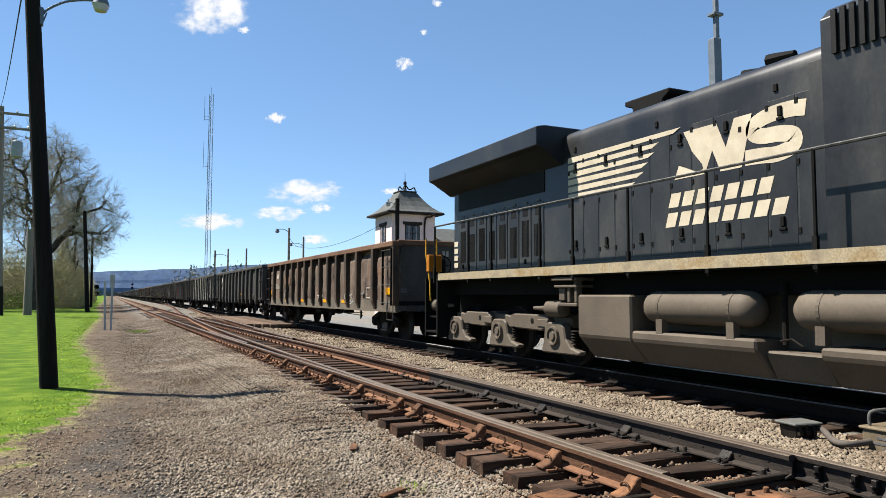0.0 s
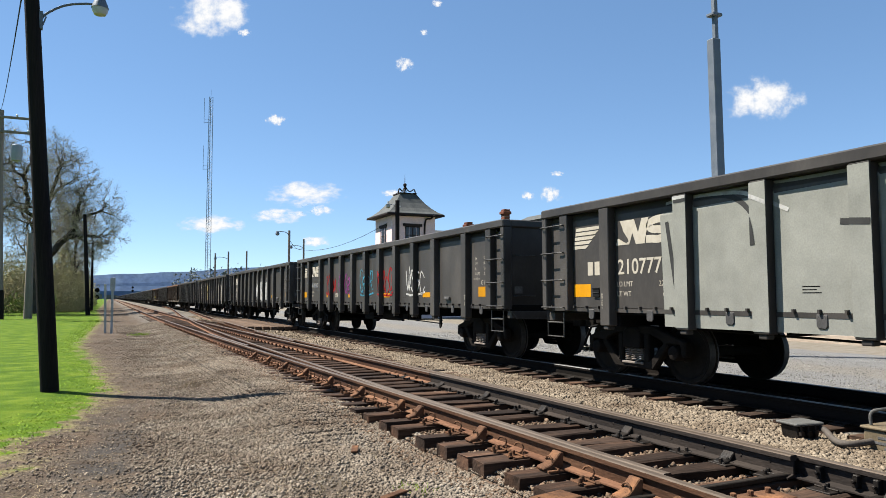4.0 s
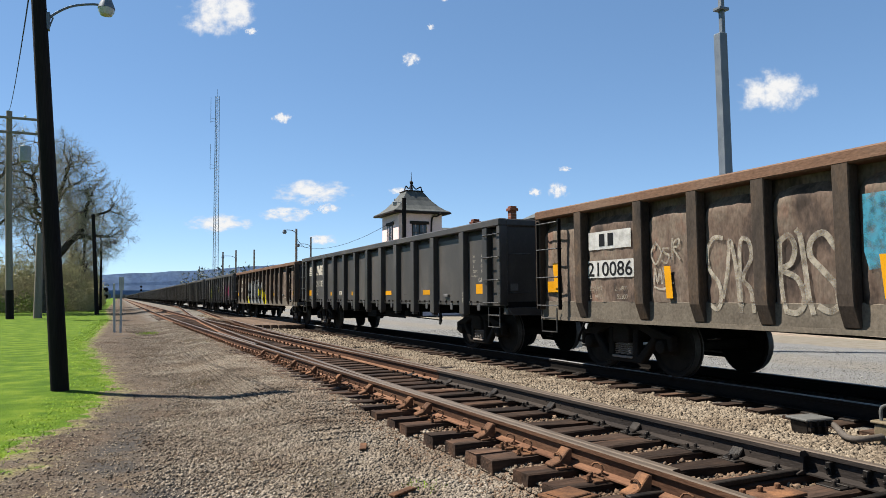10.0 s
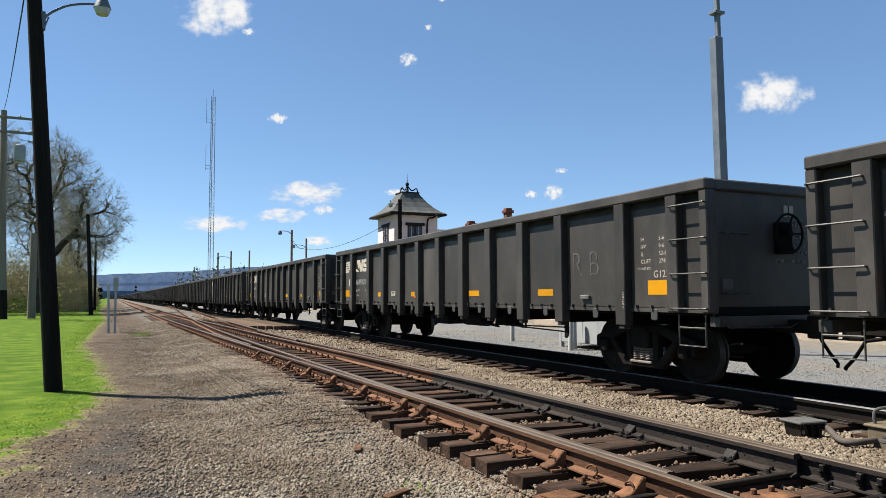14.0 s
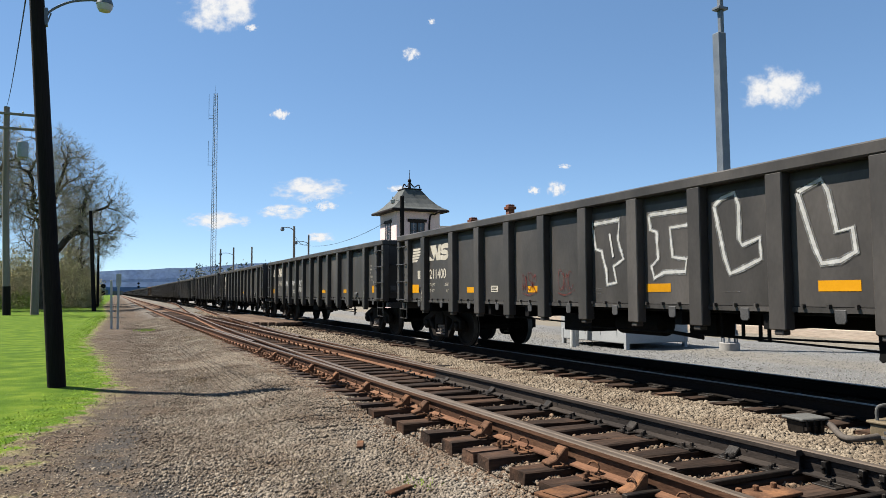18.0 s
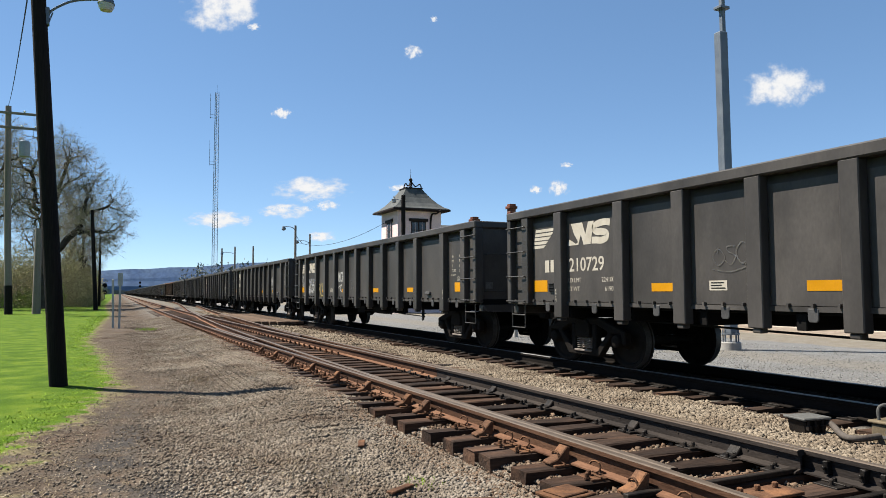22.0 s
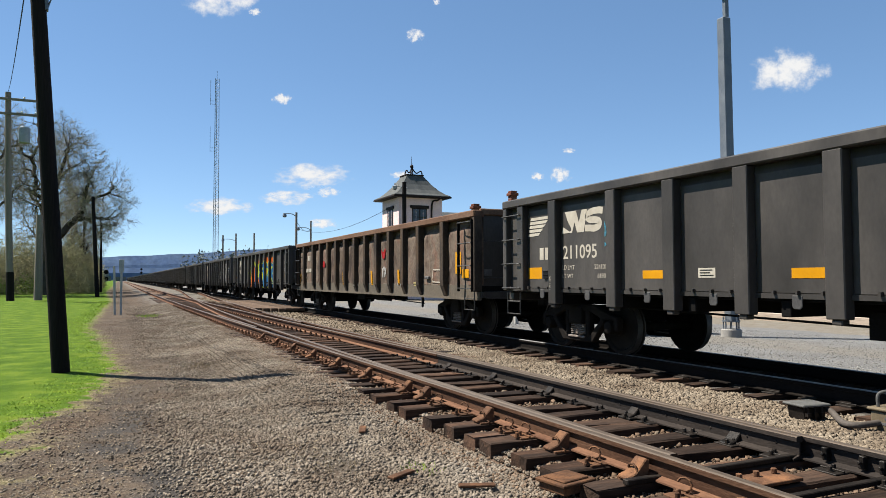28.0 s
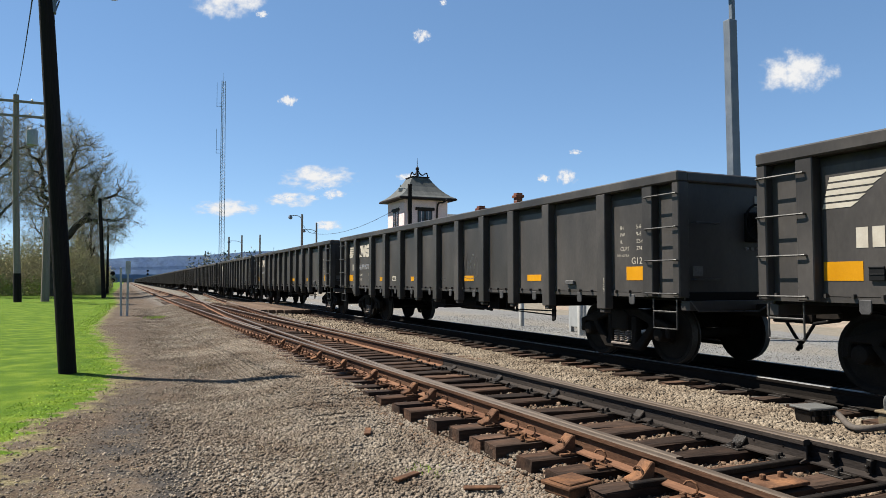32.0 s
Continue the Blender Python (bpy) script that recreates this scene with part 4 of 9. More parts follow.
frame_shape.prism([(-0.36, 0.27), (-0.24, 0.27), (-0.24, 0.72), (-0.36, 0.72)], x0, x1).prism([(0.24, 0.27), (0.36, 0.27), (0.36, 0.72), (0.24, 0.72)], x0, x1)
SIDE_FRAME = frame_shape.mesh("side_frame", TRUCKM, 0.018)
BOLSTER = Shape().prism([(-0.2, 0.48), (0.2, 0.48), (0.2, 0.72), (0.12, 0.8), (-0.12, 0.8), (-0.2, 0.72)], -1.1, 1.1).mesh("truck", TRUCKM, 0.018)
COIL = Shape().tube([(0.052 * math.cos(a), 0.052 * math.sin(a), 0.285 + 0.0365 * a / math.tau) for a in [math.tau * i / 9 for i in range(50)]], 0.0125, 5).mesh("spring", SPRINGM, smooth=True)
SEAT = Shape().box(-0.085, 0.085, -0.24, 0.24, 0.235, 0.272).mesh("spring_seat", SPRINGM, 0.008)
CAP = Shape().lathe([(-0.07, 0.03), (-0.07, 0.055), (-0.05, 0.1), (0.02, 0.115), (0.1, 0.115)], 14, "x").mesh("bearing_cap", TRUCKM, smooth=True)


def truck(parent, y):
    """Three-piece truck: the frame, two wheelsets that turn, the springs and the axle ends."""
    t = piece("truck", BOLSTER, parent, pose(0, y, 0), "cast steel freight truck, undercar shade put into its colour")
    for dy in (-0.89, 0.89):
        w = new("wheelset", WHEELSET)
        w.parent = t
        w.matrix_parent_inverse = pose(0, dy, WHEEL_R)
        wheelsets.append(w)
        for sx in (-1, 1):
            piece("bearing_cap", CAP, t, pose(sx * 1.03, dy, WHEEL_R, 0, 0, 0 if sx < 0 else 180))
    for sx in (-1, 1):
        piece("side_frame", SIDE_FRAME, t, pose(0, 0, 0, 0, 0, 0 if sx < 0 else 180))
        piece("spring_seat", SEAT, t, pose(sx * 1.0, 0, 0))
        for dy in (-0.14, 0.0, 0.14):
            piece("spring", COIL, t, pose(sx * 1.015, dy, 0, 0, 0, 60 * dy))
    return t


def chamfer_panel(y0, y1, z0, z1, x, deep, edge):
    """A sheet whose middle stands proud of its borders."""
    o = [(x + deep, y0, z0), (x + deep, y1, z0), (x + deep, y1, z1), (x + deep, y0, z1)]
    i = [(x, y0 + edge, z0 + edge * 0.3), (x, y1 - edge, z0 + edge * 0.3), (x, y1 - edge, z1 - edge), (x, y0 + edge, z1 - edge)]
    b = [(x + deep + 0.02, y, z) for _, y, z in o]
    return Shape().add(o + i + b, [(4, 5, 6, 7), (0, 1, 5, 4), (1, 2, 6, 5), (2, 3, 7, 6), (3, 0, 4, 7), (8, 11, 10, 9), (0, 3, 11, 8), (1, 0, 8, 9), (2, 1, 9, 10), (3, 2, 10, 11)])


def belly(y, z, y0, y1):
    """How far a bulged sheet falls back at its sides and under its arched top, 0 to 1."""
    u = 2 * (y - y0) / (y1 - y0) - 1
    r = min(1, max(0.0, min(y - y0, y1 - y) / 0.14)) * min(1.0, max(0.0, (2.54 - 0.13 * u ** 4 - z) / 0.17))
    return 1 - math.sin(r * math.pi / 2)


def belly_panel(y0, y1, z0, z1, x, deep, seed):
    """A sheet pushed out from inside by years of scrap: a soft pillow with dents."""
    n, m = 22, 26
    vs, fs = [], []
    for j in range(m + 1):
        for i in range(n + 1):
            u, v = i / n, j / m
            y, z = y0 + (y1 - y0) * u, z0 + (z1 - z0) * v
            back = belly(y, z, y0, y1)
            crease = 0.05 * abs(noise.noise((y * 2.6 + seed, z * 2.0, seed))) + 0.02 * abs(noise.noise((y * 7 + seed, z * 6, seed + 3)))
            vs.append((x + deep * back + min(0.02, crease) * (1 - back), y, z))
    w = n + 1
    fs = [(j * w + i, j * w + i + 1, (j + 1) * w + i + 1, (j + 1) * w + i) for j in range(m) for i in range(n)]
    return Shape().add(vs, fs)


def stake_mesh(name, material, width, taper):
    """A pressed steel side post, open U in section; the older cars' posts draw in at the foot."""
    h = width / 2
    z0, z1 = 0.83, 2.68
    s = Shape()
    if taper:
        out = [(SHEET + 0.04, z1), (SIDE, z1), (SIDE, 1.25), (SIDE + 0.01, 1.12), (SHEET - 0.02, z0 + 0.05), (SHEET + 0.04, z0 + 0.05)]
        s.prism(out, -h, h, "y")
    else:
        s.box(SIDE, SHEET + 0.04, -h, h, z0, z1).box(SIDE + 0.02, SHEET + 0.03, -h * 0.55, h * 0.55, z0 - 0.06, z0)
    return s.mesh(name, material, 0.012)


COUPLER = Shape().box(-0.09, 0.09, -0.42, 0.3, 0.76, 0.94).prism([(-0.16, -0.72), (0.1, -0.72), (0.17, -0.6), (0.12, -0.42), (-0.14, -0.42), (-0.19, -0.55)], 0.7, 1.0, "z").mesh("coupler", TRUCKM, 0.02)
AIR_HOSE = Shape().tube([(0.3, 0.1, 0.78), (0.32, -0.25, 0.72), (0.3, -0.42, 0.5), (0.22, -0.6, 0.36), (0.1, -0.68, 0.34)], 0.024, 8).mesh("air_hose", UNDER, smooth=True)
STEP = Shape().tube([(0, -0.24, 1.02), (0, -0.24, 0.6), (0, 0.24, 0.6), (0, 0.24, 1.02)], 0.014, 6).tube([(0, -0.24, 0.84), (0, 0.24, 0.84)], 0.014, 6).mesh("sill_step", RUNG)
RUNGBAR = Shape().tube([(0.05, -0.34, 0), (-0.045, -0.32, 0.0), (-0.05, -0.28, 0.0), (-0.05, 0.28, 0.0), (-0.045, 0.32, 0.0), (0.05, 0.34, 0)], 0.013, 6).mesh("rung", RUNG)
END_RUNG = Shape().tube([(-0.22, 0.05, 0), (-0.22, -0.05, 0), (0.22, -0.05, 0), (0.22, 0.05, 0)], 0.013, 6).mesh("rung", RUNG)


def gondola(rusty):
    """A gondola with its parts; the front faces -y."""
    if rusty:
        car = thing("gondola_car", "rust-brown steel gondola car with bulged panels", "train car", group="cars of the train")
        paint, stake_m, chord_m, sill_m = RUSTY, RUSTSTAKE, RUSTCHORD, RUSTSILL
    else:
        car = thing("gondola_car", "black steel gondola car with ribbed sides", "train car", group="cars of the train")
        paint, stake_m, chord_m, sill_m = BLACK, BLACK, BLACK, BLACK
    base = 0.84 if rusty else 1.07
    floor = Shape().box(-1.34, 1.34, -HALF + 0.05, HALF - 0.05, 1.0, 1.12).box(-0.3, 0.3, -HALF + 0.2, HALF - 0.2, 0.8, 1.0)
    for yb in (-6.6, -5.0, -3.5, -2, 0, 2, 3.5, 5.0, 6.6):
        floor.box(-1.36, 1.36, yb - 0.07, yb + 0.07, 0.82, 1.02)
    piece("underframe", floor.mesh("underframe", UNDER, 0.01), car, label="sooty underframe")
    for sx in (-1, 1):
        drop = 0.04 if rusty else 0.0
        chord = Shape().box(SIDE - 0.005, SIDE + (0.26 if rusty else 0.19), -HALF, HALF, 2.675 - drop, 2.83 - drop)
        piece("top_chord", chord.mesh("top_chord", chord_m, 0.02), car, pose(0, 0, 0, 0, 0, 0 if sx < 0 else 180), "rusted top chord" if rusty else "")
        ends = Shape().box(-1.36, 1.36, -HALF, -HALF + 0.12, 2.68, 2.825)
        piece("end_chord", ends.mesh("end_chord", chord_m, 0.02), car, pose(0, 0, 0, 0, 0, 0 if sx < 0 else 180))
        wall = Shape().box(-1.36, 1.36, -HALF + 0.07, -HALF + 0.1, 1.0, 2.69)
        end_sill = Shape().box(-1.36, 1.36, -HALF - 0.02, -HALF + 0.15, 0.86, 1.0)
        piece("end_sill", end_sill.mesh("end_sill", BLACK, 0.008), car, pose(0, 0, 0, 0, 0, 0 if sx < 0 else 180))
        piece("end_wall", wall.mesh("end_wall", BLACK, 0.008), car, pose(0, 0, 0, 0, 0, 0 if sx < 0 else 180))
        for sy in (-1, 1):
            post = Shape().box(SIDE + 0.01, SIDE + 0.2, -0.07, 0.07, 1.0 if rusty else 1.05, 2.68)
            piece("corner_post", post.mesh("corner_post", stake_m, 0.015), car, pose(0, sy * (HALF - 0.07), 0) if sx < 0 else pose(0, 0, 0, 0, 0, 180) @ pose(0, sy * (HALF - 0.07), 0))
    st = stake_mesh("side_stake", stake_m, 0.2 if rusty else 0.235, rusty)
    for k, y in enumerate(OLD_STAKES if rusty else STAKES):
        for sx in (-1, 1):
            me = STAKE_SHORT if abs(y) > 7.5 else st
            piece("side_stake", me, car, pose(0, y, 0) if sx < 0 else pose(0, 0, 0, 0, 0, 180) @ pose(0, y, 0))
    bays = BAYS
    if rusty:
        bays = list(zip([-HALF] + OLD_STAKES, OLD_STAKES + [HALF]))
        backing = Shape().box(-1.306, -1.29, -HALF + 0.1, HALF - 0.1, base, 2.76)
        piece("inner_sheet", backing.mesh("inner_sheet", paint), car)
    for k, (a, b) in enumerate(bays):
        ends = k in (0, len(bays) - 1)
        if rusty:
            me = belly_panel(a + 0.03, b - 0.03, 1.14, 2.68, SHEET - 0.012, 0.14, k * 3.1).mesh("side_panel", paint, smooth=True)
            piece("side_panel", me, car)
            low = chamfer_panel(a + 0.02, b - 0.02, base, 1.16, SHEET, 0.02, 0.02).mesh("lower_panel", sill_m)
            piece("lower_panel", low, car, label="faded brown lower side sheet")
        else:
            me = chamfer_panel(a + 0.02, b - 0.02, base, 2.69, SHEET, 0.06, 0.13).mesh("side_panel", paint)
            piece("side_panel", me, car)
            if not ends:
                tab = Shape().prism([(-0.07, 1.08), (-0.07, 0.95), (-0.045, 0.92), (0.045, 0.92), (0.07, 0.95), (0.07, 1.08)], SHEET - 0.02, SHEET + 0.0)
                piece("sill_tab", tab.mesh("sill_tab", SILLTAB, 0.008), car, pose(0, (a + b) / 2 - 0.08, 0))
    sheet = Shape().box(-SHEET - 0.02, -SHEET + 0.0, -HALF, HALF, base, 2.69)
    piece("side_sheet", sheet.mesh("side_sheet", paint), car)
    sill = Shape().box(SHEET - 0.012, SHEET + 0.06, -HALF, HALF, base - 0.03, base + 0.03)
    for i in range(52):
        y = -HALF + 0.2 + i * (2 * HALF - 0.4) / 51
        if not rusty and min(abs(y - s) for s in STAKES) > 0.16:
            sill.box(SHEET - 0.05, SHEET, y - 0.014, y + 0.014, base + 0.02, base + 0.065)
    piece("side_sill", sill.mesh("side_sill", sill_m), car)
    # brake wheel, marks and plate on the leading end
    wheel = Shape().tube([(0.27 * math.cos(a), 0.0, 0.27 * math.sin(a)) for a in [math.tau * i / 20 for i in range(21)]], 0.018, 6, cap=False)
    for i in range(5):
        a = math.tau * i / 5
        wheel.tube([(0, 0.03, 0), (0.26 * math.cos(a), 0, 0.26 * math.sin(a))], 0.013, 5)
    wheel.lathe([(-0.03, 0.05), (0.14, 0.05)], 10, "y")
    piece("brake_wheel", wheel.mesh("brake_wheel", UNDER, smooth=True), car, pose(-0.06, -HALF - 0.07, 2.13), "black hand brake wheel")
    piece("brake_housing", Shape().box(-0.14, 0.14, 0, 0.12, -0.28, 0.16).mesh("brake_housing", UNDER, 0.02), car, pose(-0.06, -HALF - 0.02, 2.13))
    piece("end_plate", Shape().box(-0.09, 0.09, -0.006, 0, -0.07, 0.07).mesh("end_plate", GREYTAG), car, pose(-1.2, -HALF - 0.02, 1.42), "small grey end plate")
    rows = Shape()
    for i, (x, w, z) in enumerate(((0.0, 0.44, 2.22), (0.03, 0.42, 2.07), (0.02, 0.44, 1.96), (0.0, 0.5, 1.85), (-0.2, 0.66, 1.73))):
        for q in range(6):
            rows.box(x + w * q / 6, x + w * (q + 0.62) / 6, -0.004, 0.0, z, z + (0.1 if i == 0 else 0.045))
    if not rusty:
        piece("stencil", rows.mesh("stencil", S_CHALK), car, pose(0, -HALF + 0.062, 0), "faded white rows of end markings")
    for i in range(2):
        piece("owner_mark", Shape().box(0.0, 0.08, -0.004, 0, 0, 0.16).mesh("owner_mark", WHITE), car, pose(0.01 + 0.11 * i, -HALF + 0.062, 2.38))
    piece("uncoupling_lever", Shape().tube([(-1.38, -HALF - 0.06, 1.0), (-1.3, -HALF - 0.12, 0.86), (-0.2, -HALF - 0.16, 0.84), (0.0, -HALF - 0.2, 0.95)], 0.013, 6).mesh("uncoupling_lever", RUNG), car)
    # ladders at the four corners
    for sx in (-1, 1):
        turn = pose(0, 0, 0, 0, 0, 0 if sx < 0 else 180)
        for sy in (-1, 1):
            for z in ((1.07, 1.57, 2.07, 2.54) if rusty else (1.1, 1.57, 2.04, 2.51)):
                piece("rung", RUNGBAR, car, turn @ pose(SIDE + (0.02 if not rusty else -0.0), sy * (8.01 if rusty else 8.1), z))
            if rusty:
                for side in (-0.34, 0.34):
                    rail = Shape().box(SIDE - 0.03, SIDE + 0.035, -0.014, 0.014, 1.0, 2.6)
                    piece("ladder_rail", rail.mesh("ladder_rail", UNDER, 0.004), car, turn @ pose(0, sy * 8.01 + side, 0))
            piece("sill_step", STEP, car, turn @ pose(SIDE + 0.06, sy * 8.1, 0))
            piece("rung", END_RUNG, car, turn @ pose(-1.05, -HALF - 0.02, 1.3 if sy < 0 else 2.1))
    for sy in (-1, 1):
        truck(car, sy * 6.6)
        turn = pose(0, 0, 0, 0, 0, 0 if sy < 0 else 180)
        piece("coupler", COUPLER, car, turn @ pose(0, -HALF + 0.08, 0))
        piece("air_hose", AIR_HOSE, car, turn @ pose(0, -HALF + 0.08, 0))
    tank = Shape().lathe([(-0.55, 0.02), (-0.55, 0.12), (-0.5, 0.19), (0.5, 0.19), (0.55, 0.12), (0.55, 0.02)], 16, "y", (-0.75, 0, 0.78))
    piece("brake_reservoir", tank.mesh("brake_reservoir", UNDER, smooth=True), car, pose(0, -0.6, 0))
    gear = Shape().tube([(-1.1, -4.75, 0.715), (-1.1, -2.4, 0.68), (-1.1, 0.6, 0.69)], 0.014, 6).tube([(-1.1, -4.72, 0.63), (-1.1, -3.2, 0.665), (-1.1, -2.6, 0.68)], 0.014, 6).tube([(-1.0, 1.2, 0.74), (-1.0, 5.4, 0.82)], 0.016, 6)
    for y in (-2.55, -2.9, -3.17, -3.3):
        gear.box(-1.12, -1.09, y - 0.018, y + 0.018, 0.66, 1.0)
    gear.box(-1.12, -1.09, -3.32, -3.14, 0.645, 0.665)
    gear.box(-1.05, -0.5, 0.4, 1.2, 0.6, 0.9).box(-0.95, -0.6, -2.3, -1.8, 0.66, 0.95).tube([(-1.1, -2.2, 0.64), (-1.1, -1.5, 0.7)], 0.03, 6)
    piece("brake_rigging", gear.mesh("brake_rigging", UNDER), car)
    lever = Shape().prism([(-4.86, 0.98), (-4.74, 0.98), (-4.75, 0.6), (-4.74, 0.55), (-4.78, 0.52), (-4.84, 0.55), (-4.87, 0.62)], -1.2, -1.17)
    piece("release_lever", lever.mesh("release_lever", UNDER, 0.008), car)
    return car


STAKE_SHORT = Shape().box(SIDE + 0.01, SHEET + 0.04, -0.11, 0.11, 1.05, 2.68).mesh("side_stake", BLACK, 0.012)


def far_gondola():
    """The same car for the far part of the train, in fewer parts."""
    car = thing("gondola_car", "black steel gondola car far down the line", "train car", group="cars of the train")
    body = Shape().box(SHEET, -SHEET, -HALF, HALF, 1.05, 2.68).box(-0.3, 0.3, -HALF + 0.2, HALF - 0.2, 0.72, 1.05)
    piece("body", body.mesh("body", BLACK), car)
    piece("underframe", Shape().box(-1.2, 1.2, -HALF + 0.3, HALF - 0.3, 0.84, 1.05).mesh("underframe", UNDER), car)
    for sx in (-1, 1):
        piece("top_chord", Shape().box(SIDE, SIDE + 0.2, -HALF, HALF, 2.675, 2.83).mesh("top_chord", BLACK), car, pose(0, 0, 0, 0, 0, 0 if sx < 0 else 180))
    far_stake = Shape().box(SIDE, SHEET + 0.02, -0.13, 0.13, 0.83, 2.68).mesh("side_stake", BLACK)
    for y in STAKES:
        piece("side_stake", far_stake, car, pose(0, y, 0))
    tr = Shape().box(-1.05, 1.05, -1.1, 1.1, 0.3, 0.8)
    for sx in (-1, 1):
        for sy in (-1, 1):
            tr.lathe([(sx * 0.7, WHEEL_R), (sx * 0.82, WHEEL_R)], 14, "x", (0, sy * 0.89, WHEEL_R))
    tr = tr.mesh("truck", TRUCKM)
    for sy in (-1, 1):
        piece("truck", tr, car, pose(0, sy * 6.6, 0))
        piece("coupler", COUPLER, car, pose(0, 0, 0, 0, 0, 0 if sy < 0 else 180) @ pose(0, -HALF + 0.08, 0))
    piece("reflector", Shape().box(SHEET - 0.02, SHEET, 7.0, 7.5, 1.3, 1.5).mesh("reflector", AMBER), car)
    return car

from mathutils.geometry import tessellate_polygon

# ---- painted marks ----
letter_cache = {}


def letters(body, fat=0.0, lean=0.0):
    """The built-in font's outlines as triangles, one unit high, starting at the origin. Returns the triangles and the width."""
    key = (body, fat, lean)
    if key not in letter_cache:
        cu = bpy.data.curves.new("text", "FONT")
        cu.body, cu.resolution_u, cu.offset, cu.shear = body, 4, fat, lean
        ob = bpy.data.objects.new("text", cu)
        me = bpy.data.meshes.new_from_object(ob)
        me.calc_loop_triangles()
        co = [(v.co.x, v.co.y) for v in me.vertices]
        tris = [[(co[i][0] / 0.69, co[i][1] / 0.69) for i in t.vertices] for t in me.loop_triangles]
        wide = max([p[0] for t in tris for p in t] or [0])
        bpy.data.objects.remove(ob)
        bpy.data.curves.remove(cu)
        bpy.data.meshes.remove(me)
        letter_cache[key] = (tris, wide)
    return letter_cache[key]


def curve_through(points, steps=6, closed=False):
    """A smooth line through the points."""
    pts = [Vector((*p, 0)) for p in points]
    n = len(pts)
    out = []
    for i in range(n if closed else n - 1):
        p0, p1, p2, p3 = (pts[(i + k) % n] if closed else pts[max(0, min(n - 1, i + k))] for k in (-1, 0, 1, 2))
        for j in range(steps):
            t = j / steps
            q = 0.5 * (2 * p1 + (p2 - p0) * t + (2 * p0 - 5 * p1 + 4 * p2 - p3) * t * t + (3 * p1 - p0 - 3 * p2 + p3) * t ** 3)
            out.append((q.x, q.y))
    if not closed:
        out.append((pts[-1].x, pts[-1].y))
    return out


def ribbon(line, width, closed=False):
    tris, n = [], len(line)
    rims = []
    for i in range(n):
        a, b = line[i - 1 if closed or i else 0], line[(i + 1) % n if closed or i < n - 1 else n - 1]
        d = Vector((b[0] - a[0], b[1] - a[1]))
        d = d.normalized() if d.length > 1e-6 else Vector((1, 0))
        s = Vector((-d.y, d.x)) * width / 2
        rims.append(((line[i][0] + s.x, line[i][1] + s.y), (line[i][0] - s.x, line[i][1] - s.y)))
    for i in range(n if closed else n - 1):
        (a, b), (c, d) = rims[i], rims[(i + 1) % n]
        tris += [[a, b, c], [b, d, c]]
    return tris


def filled(outline):
    return [[outline[i] for i in t] for t in tessellate_polygon([[Vector((*p, 0)) for p in outline]])]


def cut(poly, axis, limit, keep_above):
    out = []
    for i, p in enumerate(poly):
        q = poly[(i + 1) % len(poly)]
        a, b = (p[axis] - limit, q[axis] - limit) if keep_above else (limit - p[axis], limit - q[axis])
        if a >= 0:
            out.append(p)
        if (a > 0 > b) or (a < 0 < b):
            t = a / (a - b)
            out.append((p[0] + (q[0] - p[0]) * t, p[1] + (q[1] - p[1]) * t))
    return out


def stake_face(y, z):
    """How far out the older cars' posts stand at a height."""
    if z >= 1.25:
        return SIDE - 0.004
    if z >= 1.12:
        return SIDE + 0.01 * (1.25 - z) / 0.13 - 0.004
    return SIDE + 0.006 + (1.12 - z) * 0.375


def flat_strips(rusty):
    """Bands of a car's side as (from, to, how far out), by metres from its rear end."""
    out = []
    edges = [-HALF] + (OLD_STAKES if rusty else STAKES) + [HALF]
    for a, b in zip(edges, edges[1:]):
        if rusty:
            a2, b2 = a + 0.03, b - 0.03

            def out_by(y, z, a2=a2, b2=b2):
                if z < 1.15:
                    return SHEET - 0.004
                return SHEET - 0.012 + 0.14 * belly(y, z, a2, b2) - 0.006
            inner = [a2, a2 + 0.05, a2 + 0.1, a2 + 0.16, b2 - 0.16, b2 - 0.1, b2 - 0.05, b2]
        else:
            a2, b2 = a + 0.02, b - 0.02

            def out_by(y, z, a2=a2, b2=b2):
                return SHEET + 0.06 * max(0, 1 - min(y - a2, b2 - y) / 0.13, (z - 2.56) / 0.13) - 0.004
            inner = [a2, a2 + 0.13, b2 - 0.13, b2]
        out += [(p, q, out_by) for p, q in zip(inner, inner[1:])]
    for s in OLD_STAKES if rusty else STAKES:
        if rusty or abs(s) < 7.5:
            h = 0.1 if rusty else 0.1175
            out.append((s - h, s + h, stake_face if rusty else (lambda y, z: SIDE - 0.004)))
    return out


STRIPS = {False: flat_strips(False), True: flat_strips(True)}


